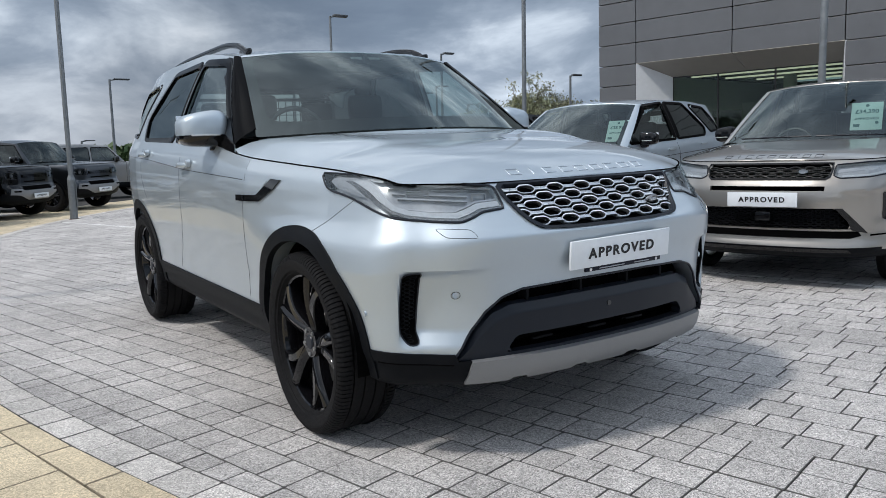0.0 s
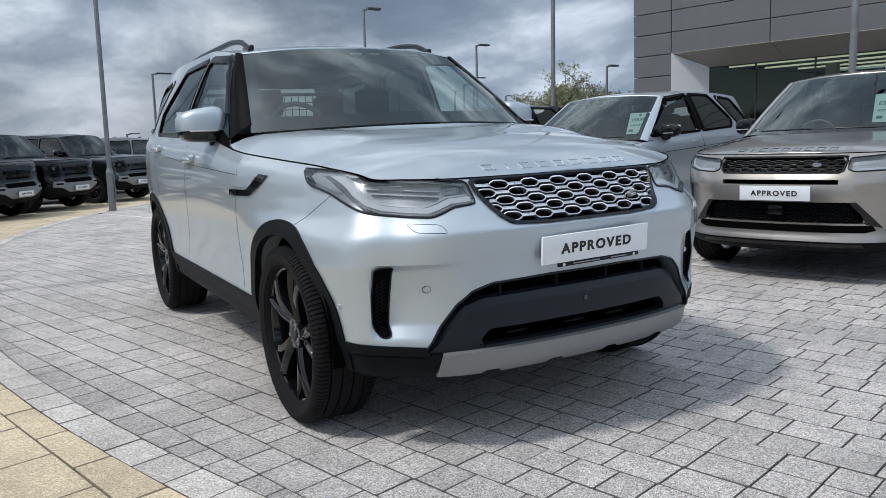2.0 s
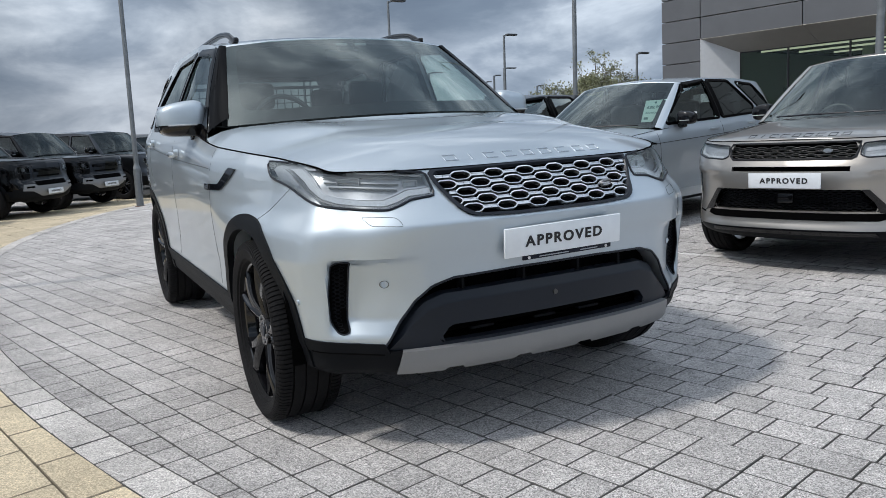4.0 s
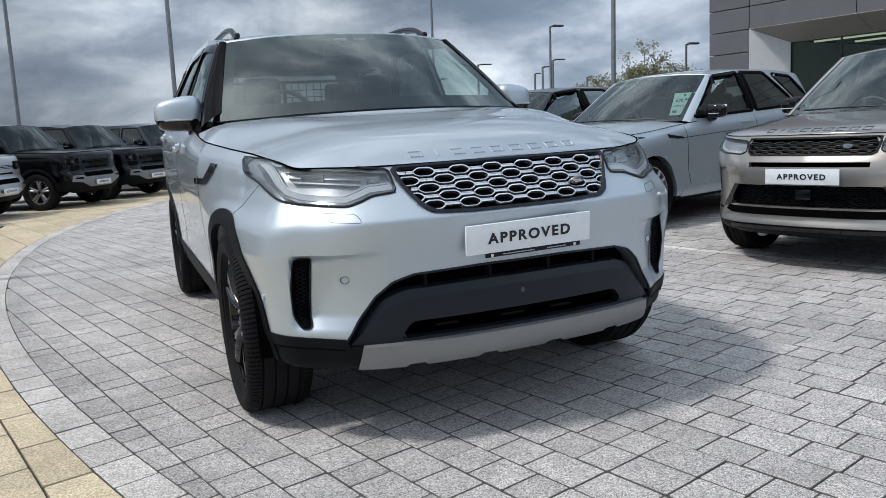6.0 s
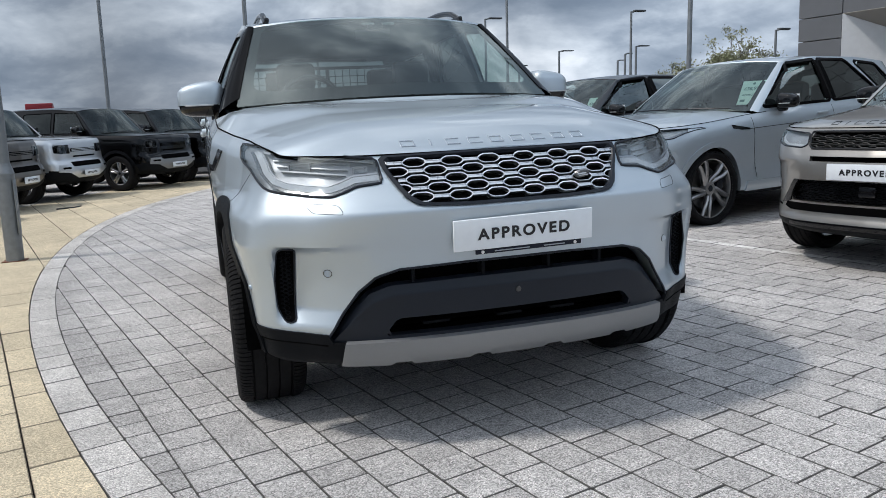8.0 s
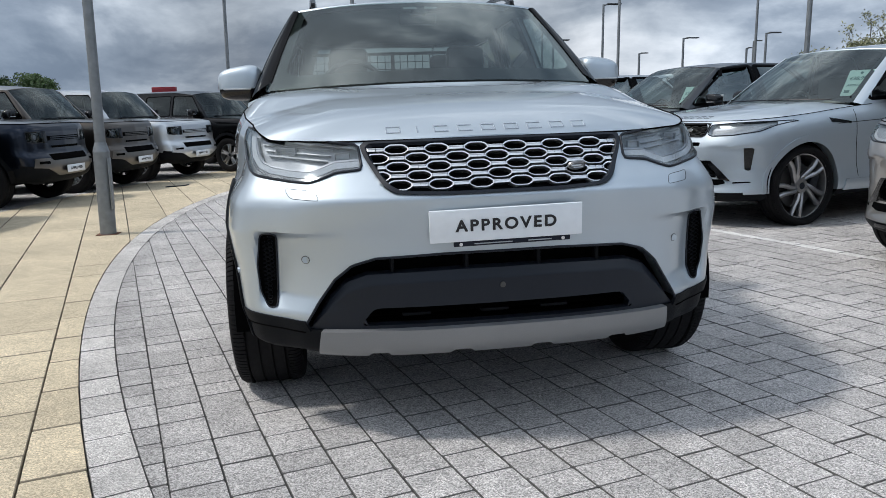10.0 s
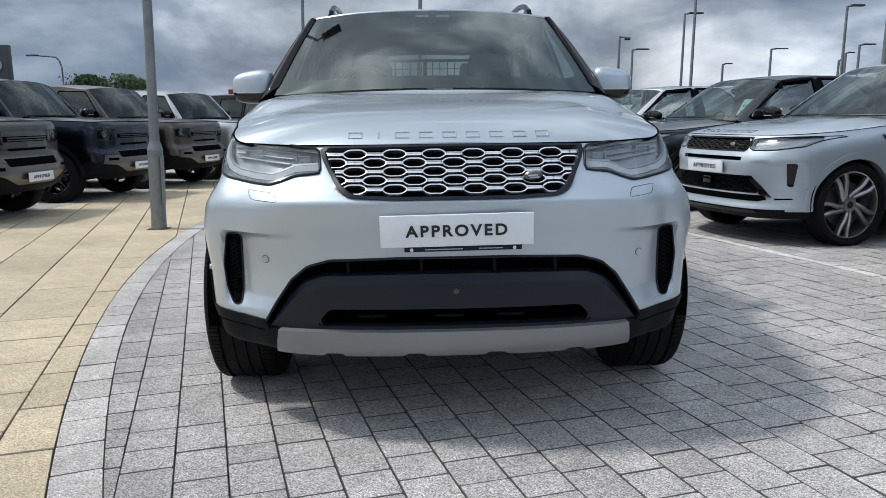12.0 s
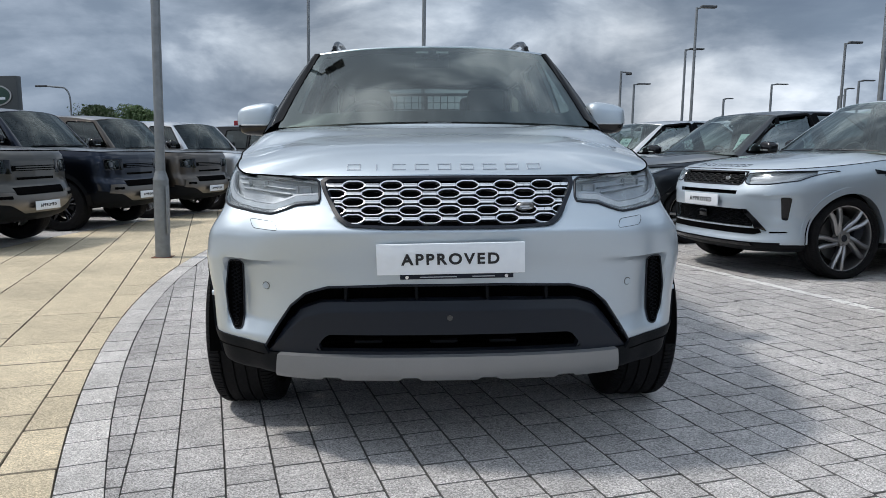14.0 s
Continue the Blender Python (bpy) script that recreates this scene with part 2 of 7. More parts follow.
def box(bm, cx, cy, cz, sx, sy, sz, bevel=0.0, m=None):
    r = bmesh.ops.create_cube(bm, size=1.0)
    for v in r["verts"]:
        v.co = Vector((cx + v.co.x * sx, cy + v.co.y * sy, cz + v.co.z * sz))
    if bevel:
        es = list({e for v in r["verts"] for e in v.link_edges})
        r2 = bmesh.ops.bevel(bm, geom=es, offset=bevel, segments=2, affect="EDGES", profile=0.5)
        vs = list({v for f in r2["faces"] for v in f.verts} | {v for v in r["verts"] if v.is_valid})
    else:
        vs = r["verts"]
    if m is not None:
        for v in vs:
            v.co = m @ v.co
    return bm


def cyl(bm, p, q, r0, r1=None, n=20, caps=True):
    r1 = r0 if r1 is None else r1
    p, q = Vector(p), Vector(q)
    d = q - p
    rot = d.to_track_quat("Z", "Y").to_matrix().to_4x4()
    bmesh.ops.create_cone(bm, cap_ends=caps, segments=n, radius1=r0, radius2=r1, depth=d.length, matrix=Matrix.Translation((p + q) / 2) @ rot)
    return bm


def grid(bm, rows, closed=False):
    """Faces between rows of points; returns the vertices."""
    vs = [[bm.verts.new(p) for p in r] for r in rows]
    for a, b in zip(vs, vs[1:]):
        n = len(a)
        for i in range(n if closed else n - 1):
            j = (i + 1) % n
            try:
                bm.faces.new((a[i], a[j], b[j], b[i]))
            except ValueError:
                pass
    return vs


def thicken(bm, depth):
    """Gives an open sheet a thickness behind its face."""
    bm.normal_update()
    bmesh.ops.solidify(bm, geom=list(bm.faces), thickness=depth)
    return bm


def tube(points, r, n=8, cyclic=False):
    bm = bmesh.new()
    pts = [Vector(p) for p in points]
    rows = []
    k = len(pts)
    for i, p in enumerate(pts):
        a, b = (pts[(i - 1) % k], pts[(i + 1) % k]) if cyclic else (pts[max(i - 1, 0)], pts[min(i + 1, k - 1)])
        q = (b - a).to_track_quat("Z", "Y")
        rows.append([p + q @ Vector((r * math.cos(2 * math.pi * j / n), r * math.sin(2 * math.pi * j / n), 0)) for j in range(n)])
    if cyclic:
        rows.append(rows[0])
    grid(bm, rows, closed=True)
    bmesh.ops.remove_doubles(bm, verts=bm.verts, dist=1e-5)
    return bm


def lathe(profile, n=64, axis="x"):
    """Spins (radius, along) pairs round the x axis."""
    bm = bmesh.new()
    rows = [[(a, r * math.cos(2 * math.pi * j / n), r * math.sin(2 * math.pi * j / n)) for j in range(n)] for r, a in profile]
    grid(bm, rows, closed=True)
    bm.normal_update()
    bmesh.ops.recalc_face_normals(bm, faces=bm.faces)
    return bm


def round_poly(pts, r=0.02, seg=4):
    """Rounds the corners of a closed outline."""
    out, n = [], len(pts)
    for i in range(n):
        p, a, b = Vector(pts[i]), Vector(pts[i - 1]), Vector(pts[(i + 1) % n])
        da, db = a - p, b - p
        k = min(r, da.length * 0.45, db.length * 0.45)
        s, e = p + da.normalized() * k, p + db.normalized() * k
        for j in range(seg + 1):
            t = j / seg
            out.append(((1 - t) ** 2 * s + 2 * t * (1 - t) * p + t ** 2 * e)[:])
    return out


def grow_poly(poly, d):
    """The outline moved outwards by d."""
    n = len(poly)
    turn = 1 if sum(poly[i - 1][0] * poly[i][1] - poly[i][0] * poly[i - 1][1] for i in range(n)) > 0 else -1
    out = []
    for i in range(n):
        a, b = Vector(poly[i - 1]), Vector(poly[(i + 1) % n])
        t = (b - a).normalized()
        out.append((poly[i][0] + turn * t.y * d, poly[i][1] - turn * t.x * d))
    return out


def inside(poly, x, y):
    c = False
    for i in range(len(poly)):
        (x1, y1), (x2, y2) = poly[i], poly[i - 1]
        if (y1 > y) != (y2 > y) and x < (x2 - x1) * (y - y1) / (y2 - y1) + x1:
            c = not c
    return c


def nearest(poly, x, y):
    best, out = 1e9, (x, y)
    for i in range(len(poly)):
        (x1, y1), (x2, y2) = poly[i], poly[i - 1]
        dx, dy = x2 - x1, y2 - y1
        t = min(max(((x - x1) * dx + (y - y1) * dy) / max(dx * dx + dy * dy, 1e-12), 0), 1)
        px, py = x1 + t * dx, y1 + t * dy
        d = (px - x) ** 2 + (py - y) ** 2
        if d < best:
            best, out = d, (px, py)
    return out, math.sqrt(best)


def cut(bm, poly, axes, where, depth=None):
    """Opens a sheet along an outline in two axes, with clean rims, and turns the rim inwards by depth."""
    i, j = axes
    x0, x1 = min(p[0] for p in poly) - 0.06, max(p[0] for p in poly) + 0.06
    y0, y1 = min(p[1] for p in poly) - 0.06, max(p[1] for p in poly) + 0.06
    cand = {v for v in bm.verts if x0 < v.co[i] < x1 and y0 < v.co[j] < y1 and where(v.co)}
    ins = {v for v in cand if inside(poly, v.co[i], v.co[j])}
    edge = set()
    for v in list(ins):
        out_n = list({w for f in v.link_faces for w in f.verts if w not in ins})
        if out_n:
            (a, b), d = nearest(poly, v.co[i], v.co[j])
            # slide along the sheet towards the outline
            o = min(out_n, key=lambda w: (w.co[i] - a) ** 2 + (w.co[j] - b) ** 2)
            dv = o.co - v.co
            t = max(0, min(1, ((a - v.co[i]) * dv[i] + (b - v.co[j]) * dv[j]) / max(dv[i] ** 2 + dv[j] ** 2, 1e-9)))
            v.co = v.co + dv * t
            v.co[i], v.co[j] = a, b
            edge.add(v)
    dead = [f for f in bm.faces if all(v in ins for v in f.verts)]
    bmesh.ops.delete(bm, geom=dead, context="FACES")
    # outer neighbours that almost touch the outline also snap to it
    if depth is not None:
        rim = [e for e in bm.edges if e.is_boundary and e.verts[0] in edge and e.verts[1] in edge]
        g = bmesh.ops.extrude_edge_only(bm, edges=rim)
        for v in g["geom"]:
            if isinstance(v, bmesh.types.BMVert):
                v.co = v.co + Vector(depth)
    return bm


def letters(body, size, depth, spacing=1.0, bold=0.018):
    """Words in the built-in face as a mesh in the xz plane, centred."""
    c = bpy.data.curves.new("words", "FONT")
    c.body, c.size, c.align_x, c.align_y, c.extrude, c.space_character, c.offset = body, size, "CENTER", "CENTER", depth, spacing, size * bold
    ob = bpy.data.objects.new("words", c)
    scene.collection.objects.link(ob)
    dg = bpy.context.evaluated_depsgraph_get()
    me = bpy.data.meshes.new_from_object(ob.evaluated_get(dg))
    bm = bmesh.new()
    bm.from_mesh(me)
    bpy.data.objects.remove(ob)
    bmesh.ops.transform(bm, matrix=Matrix.Rotation(radians(90), 4, "X"), verts=bm.verts)
    return bm


# ---- vehicle shell ----
# Vehicle axes: x across, y from the nose towards the tail, z up; the nose is at y = 0.


def plan_outline(sp):
    """Half outline seen from above, nose to tail, as points with outward normals."""
    W, Ln = sp["W"], sp["L"]
    cf, cr = smooth_tab(sp["nose"]), smooth_tab(sp["tail"])
    raw = [(W * math.sin(a), cf(W * math.sin(a))) for a in np.linspace(0, math.pi / 2, 120)]
    y0 = raw[-1][1]
    y1 = Ln - cr(W)
    raw += [(W, y) for y in np.linspace(y0, y1, 60)[1:]]
    raw += [(W * math.sin(a), Ln - cr(W * math.sin(a))) for a in np.linspace(math.pi / 2, 0, 80)[1:]]
    raw = np.array(raw)
    arc = np.concatenate([[0], np.cumsum(np.hypot(*np.diff(raw, axis=0).T))])
    step = sp.get("step", 0.02)
    s = np.concatenate([np.linspace(0, 1.9, int(1.9 / step)), np.linspace(1.9, arc[-1], int((arc[-1] - 1.9) / (step * 1.5)))[1:]])
    P = np.stack([np.interp(s, arc, raw[:, 0]), np.interp(s, arc, raw[:, 1])], 1)
    T = np.gradient(P, s, axis=0)
    k = np.ones(7) / 7
    for _ in range(2):
        T = np.stack([np.convolve(np.pad(T[:, c], 3, "edge"), k, "valid") for c in (0, 1)], 1)
    T[0], T[-1] = (1, 0), (-1, 0)
    T /= np.linalg.norm(T, axis=1)[:, None]
    Nn = np.stack([T[:, 1], -T[:, 0]], 1)
    return P, Nn


def shell(sp):
    """Lower body of a vehicle: levels from sill to bonnet edge, run round the outline. Returns the rows of points."""
    P, Nn = plan_outline(sp)
    K = len(sp["front"])
    sub = sp.get("sub", 3)
    tv = np.linspace(0, K - 1, (K - 1) * sub + 1)
    tab = {}
    for k in ("front", "side", "rear"):
        fz, fi = smooth_tab([(i, p[0]) for i, p in enumerate(sp[k])]), smooth_tab([(i, p[1]) for i, p in enumerate(sp[k])])
        tab[k] = np.array([[fz(t), fi(t)] for t in tv])
    belt = smooth_tab(sp["belt"])
    lean_in = smooth_tab(sp["lean"][2]) if "lean" in sp else None
    rows = []
    for p, n in zip(P, Nn):
        wf, ws, wr = max(0, -n[1]) ** 2, n[0] ** 2, max(0, n[1]) ** 2
        t = wf + ws + wr
        wf, ws, wr = wf / t, ws / t, wr / t
        zb = sp["side"][0][0]
        zs = zb + (tab["side"][:, 0] - zb) / (sp["side"][-1][0] - zb) * (belt(p[1]) - zb)
        z = wf * tab["front"][:, 0] + ws * zs + wr * tab["rear"][:, 0]
        d = wf * tab["front"][:, 1] + ws * tab["side"][:, 1] + wr * tab["rear"][:, 1]
        if "lean" in sp:
            y_full, y_none = sp["lean"][:2]
            k = ws * (1 - min(max((p[1] - y_full) / (y_none - y_full), 0), 1))
            d = d + k * np.array([lean_in(zi) for zi in z])
        rows.append([(max(p[0] - n[0] * di, 0.0), p[1] - n[1] * di, zi) for di, zi in zip(d, z)])
    return rows


class Skin:
    """Finds points on a body from straight ahead or from the side."""

    def __init__(self, bm):
        self.tree = BVHTree.FromBMesh(bm)

    def front(self, x, z, proud=0.0):
        h = self.tree.ray_cast(Vector((x, -3, z)), Vector((0, 1, 0)))
        if h[0] is None:
            return Vector((x, 0.5, z))
        n = h[1] if h[1].y < 0 else -h[1]
        return h[0] + n * proud

    def side(self, y, z, proud=0.0, sg=-1):
        h = self.tree.ray_cast(Vector((sg * 3, y, z)), Vector((-sg, 0, 0)))
        if h[0] is None:
            return self.tree.find_nearest(Vector((sg * 0.95, y, z)))[0]
        n = h[1] if h[1].x * sg > 0 else -h[1]
        return h[0] + n * proud

    def top(self, x, y, proud=0.0):
        h = self.tree.ray_cast(Vector((x, y, 3)), Vector((0, 0, -1)))
        if h[0] is None:
            return Vector((x, y, 1.1))
        n = h[1] if h[1].z > 0 else -h[1]
        return h[0] + n * proud


def strip(f, a, b, nu=24, nv=6, proud=0.004, depth=0.02):
    """A panel that lies on a skin between two edges a(u), b(u), u from 0 to 1."""
    bm = bmesh.new()
    rows = []
    for i in range(nu + 1):
        u = i / nu
        (a0, a1), (b0, b1) = a(u), b(u)
        rows.append([f(a0 + (b0 - a0) * j / nv, a1 + (b1 - a1) * j / nv, proud) for j in range(nv + 1)])
    grid(bm, rows)
    if depth:
        bmesh.ops.recalc_face_normals(bm, faces=bm.faces)
        thicken(bm, depth)
    return bm


def outline_panel(f, poly, proud=0.004, depth=0.02, rings=5):
    """A panel that lies on a skin inside a closed outline, fanned from its middle."""
    bm = bmesh.new()
    cx, cy = sum(p[0] for p in poly) / len(poly), sum(p[1] for p in poly) / len(poly)
    rows = [[f(cx + (p[0] - cx) * k / rings, cy + (p[1] - cy) * k / rings, proud) for p in poly] for k in range(1, rings + 1)]
    vs = grid(bm, rows, closed=True)
    c = bm.verts.new(f(cx, cy, proud))
    for i in range(len(poly)):
        bm.faces.new((c, vs[0][i], vs[0][(i + 1) % len(poly)]))
    bmesh.ops.recalc_face_normals(bm, faces=bm.faces)
    if depth:
        thicken(bm, depth)
    return bm


def path_of(pts):
    """A run along a chain of points, u from 0 to 1."""
    pts = [tuple(p) for p in pts]
    d = [0.0]
    for p, q in zip(pts, pts[1:]):
        d.append(d[-1] + math.dist(p, q))

    def f(u):
        s = u * d[-1]
        return tuple(np.interp(s, d, [p[k] for p in pts]) for k in range(2))
    return f


# ---- wheels ----


def tyre_mesh(R, w, rim_r, lugs=True):
    """A road tyre: bulged walls with a rib, ribbed shoulders, smooth middle ribs between grooves."""
    h = w / 2
    mid = (rim_r + R) / 2
    wall = [(rim_r - 0.005, -0.72), (rim_r + 0.006, -0.86), (rim_r + 0.014, -0.875), (rim_r + 0.018, -0.93), (mid, -1.0), (mid + 0.012, -1.0), (mid + 0.014, -0.985), (R - 0.030, -0.965), (R - 0.016, -0.90), (R - 0.009, -0.80), (R - 0.006, -0.60)]
    tread = []
    for a in (-0.56, -0.20, 0.16, 0.52):
        tread += [(R - 0.004, a - 0.02), (R - 0.013, a - 0.012), (R - 0.013, a + 0.028), (R - 0.004, a + 0.036)]
    prof = wall + tread + [(r, -a) for r, a in reversed(wall)]
    bm = lathe([(r, a * h) for r, a in prof], 84)
    return bm


def tread_mesh(R, w):
    """Blocks on the shoulders of a tyre."""
    h, bm = w / 2, bmesh.new()
    n = 124
    for sg in (-1, 1):
        for k in range(n):
            th, dth = 2 * math.pi * k / n, math.pi / n * 0.74
            vs = []
            for lift in (-0.010, 0.0045):
                for a, r, sl in ((0.985, R - 0.034, 0.25), (0.93, R - 0.018, 0.15), (0.82, R - 0.008, 0.0), (0.60, R - 0.004, -0.3)):
                    for t in (-dth, dth):
                        an = th + t + sl * dth
                        vs.append(bm.verts.new((sg * a * h * (1.004 if a > 0.9 else 1), (r + lift) * math.cos(an), (r + lift) * math.sin(an))))
            for i in range(3):
                o = 8 + 2 * i
                bm.faces.new((vs[o], vs[o + 1], vs[o + 3], vs[o + 2]))
                bm.faces.new((vs[o], vs[o + 2], vs[o - 6], vs[o - 8]))
                bm.faces.new((vs[o + 1], vs[o + 3], vs[o - 5], vs[o - 7]))
            bm.faces.new((vs[8], vs[9], vs[1], vs[0]))
            bm.faces.new((vs[14], vs[15], vs[7], vs[6]))
    bmesh.ops.recalc_face_normals(bm, faces=bm.faces)
    return bm


def spoke_mesh(r_in, r_out, a_in, a_out, w_in, w_out, x_in, x_out, thick, swirl=0.0, ridge=1.0):
    """One spoke in the wheel's plane, from hub to rim; x is outwards."""
    bm = bmesh.new()
    rows = []
    n = 8
    for i in range(n + 1):
        t = i / n
        r = r_in + (r_out - r_in) * t
        a = a_in + (a_out - a_in) * t + swirl * math.sin(math.pi * t)
        w = w_in + (w_out - w_in) * t
        x = x_in + (x_out - x_in) * t + 0.012 * math.sin(math.pi * t)
        d = Vector((0, math.cos(a), math.sin(a)))
        s = Vector((0, -math.sin(a), math.cos(a)))
        c = d * r
        rows.append([c + s * w + Vector((x - thick, 0, 0)), c + s * w + Vector((x - 0.013, 0, 0)), c + s * w * 0.80 + Vector((x - 0.005, 0, 0)), c + s * w * 0.30 * ridge + Vector((x + 0.004 * ridge, 0, 0)), c - s * w * 0.62 + Vector((x - 0.003, 0, 0)), c - s * w + Vector((x - 0.013, 0, 0)), c - s * w + Vector((x - thick, 0, 0))])
    grid(bm, rows, closed=True)
    bmesh.ops.recalc_face_normals(bm, faces=bm.faces)
    return bm


def join(bms):
    out = bmesh.new()
    for b in bms:
        me = bpy.data.meshes.new("tmp")
        b.to_mesh(me)
        b.free()
        out.from_mesh(me)
        bpy.data.meshes.remove(me)
    return out


def wheel_mesh(kind, R, w, rim_r):
    """Tyre, barrel, spokes, hub and brake as separate meshes; outer face towards -x."""
    res = {}
    res["tyre"] = tyre_mesh(R, w, rim_r)
    if kind != "plain":
        res["tread"] = tread_mesh(R, w)
    h = w / 2
    res["rim_barrel"] = lathe([(rim_r + 0.004, -h * 0.84), (rim_r + 0.008, -h * 0.78), (rim_r - 0.012, -h * 0.70), (rim_r - 0.03, -h * 0.2), (rim_r - 0.03, h * 0.75)], 64)
    sp = []
    if kind == "split":  # five spokes, each forked into a broad and a slim arm
        for k in range(5):
            a = 2 * math.pi * k / 5 + 0.3
            sp.append(spoke_mesh(0.045, rim_r - 0.006, a - 0.04, a - 0.30, 0.030, 0.027, h * 0.60, h * 0.78, 0.055, -0.10, 1.0))
            sp.append(spoke_mesh(0.060, rim_r - 0.006, a + 0.06, a + 0.20, 0.022, 0.020, h * 0.60, h * 0.78, 0.055, -0.12, -1.0))
            sp.append(spoke_mesh(rim_r * 0.62, rim_r - 0.008, a - 0.16, a - 0.06, 0.007, 0.016, h * 0.50, h * 0.62, 0.04, -0.04, 1.0))
    elif kind == "swirl":  # five pairs of curved spokes
        for k in range(5):
            a = 2 * math.pi * k / 5 + 0.2
            sp.append(spoke_mesh(0.05, rim_r - 0.008, a, a + 0.42, 0.022, 0.020, h * 0.55, h * 0.74, 0.045, 0.16))
            sp.append(spoke_mesh(0.05, rim_r - 0.008, a + 0.38, a + 0.78, 0.022, 0.020, h * 0.55, h * 0.74, 0.045, 0.16))
    else:  # five plain spokes
        for k in range(5):
            a = 2 * math.pi * k / 5
            sp.append(spoke_mesh(0.05, rim_r - 0.008, a - 0.12, a - 0.15, 0.028, 0.02, h * 0.55, h * 0.72, 0.045))
            sp.append(spoke_mesh(0.05, rim_r - 0.008, a + 0.12, a + 0.15, 0.028, 0.02, h * 0.55, h * 0.72, 0.045))
    hub = bmesh.new()
    cyl(hub, (h * 0.2, 0, 0), (h * 0.66, 0, 0), 0.082, 0.066, 30)
    cap = bmesh.new()
    cyl(cap, (h * 0.66, 0, 0), (h * 0.70, 0, 0), 0.032, 0.028, 24)
    nuts = []
    for k in range(5):
        b = bmesh.new()
        a = 2 * math.pi * (k + 0.5) / 5
        cyl(b, (h * 0.6, 0.053 * math.cos(a), 0.053 * math.sin(a)), (h * 0.70, 0.053 * math.cos(a), 0.053 * math.sin(a)), 0.011, 0.010, 6)
        nuts.append(b)
    disc = lathe([(0.06, h * 0.05), (rim_r * 0.70, h * 0.05), (rim_r * 0.70, h * -0.05), (0.06, h * -0.05)], 48)
    cal = bmesh.new()
    box(cal, h * 0.05, -rim_r * 0.55, rim_r * 0.35, 0.09, 0.10, 0.20, 0.015)
    for i, b in enumerate(sp):
        res["spoke.%d" % i] = b
    for i, b in enumerate(nuts):
        res["wheel_nut.%d" % i] = b
    res["hub"], res["hub_cap"], res["brake_disc"], res["brake_caliper"] = hub, cap, disc, cal
    for k in res:
        if k not in ("tyre", "rim_barrel", "tread"):
            bmesh.ops.scale(res[k], vec=(-1, 1, 1), verts=res[k].verts)
            bmesh.ops.reverse_faces(res[k], faces=res[k].faces)
    return res


def add_wheels(car, kind, R, w, rim_r, axles, x, rim_mat, label):
    """Four wheels under a vehicle; the meshes are shared."""
    first = None
    for sg in (-1, 1):
        for y in axles:
            m = Matrix.Translation((sg * x, y, R - 0.008)) @ Matrix.Rotation(0 if sg < 0 else math.pi, 4, "Z") @ Matrix.Rotation(0.4 * y, 4, "X")
            if first is None:
                first = {}
                ms = wheel_mesh(kind, R, w, rim_r)
                tyre = part("tyre", ms.pop("tyre"), M_RUBBER, label="black rubber tyre with blocky tread")
                rimob = part("rim", ms.pop("rim_barrel"), rim_mat, label=label)
                first["tyre"], first["rim"] = tyre.data, rimob.data
                bpy.data.objects.remove(tyre)
                bpy.data.objects.remove(rimob)
                for k, b in ms.items():
                    ob = part(k.split(".")[0], b, {"tread": M_RUBBER, "brake_disc": M_DISC, "brake_caliper": M_SATIN, "wheel_nut": M_ALLOY, "hub_cap": M_SATIN}.get(k.split(".")[0], rim_mat))
                    first[k] = ob.data
                    bpy.data.objects.remove(ob)
            wh = new("wheel", first["tyre"])
            wh.parent = car
            wh.matrix_local = m
            tagged(wh, "black tyre on " + label)
            for k, me in first.items():
                if k == "tyre":
                    continue
                o = new(k.split(".")[0], me)
                o.parent = wh
                if k == "tread":
                    tagged(o, "rubber blocks on the tyre shoulders", kind="stuff")

# ---- ground ----
# The yard is level near the car and falls gently away beyond it.


def gz(y):
    return -0.0115 * 3 * math.log1p(math.exp(min((y - 5) / 3, 60)))


KC, KR = Vector((17.27, 6.81)), 19.867  # centre and radius of the curved edging's outer side
ROW_AZ = radians(-14.6)  # direction of the paving courses
RU = Vector((math.sin(ROW_AZ), math.cos(ROW_AZ)))  # along the courses
RV = Vector((math.cos(ROW_AZ), -math.sin(ROW_AZ)))  # across them
rnd = random.Random(7)


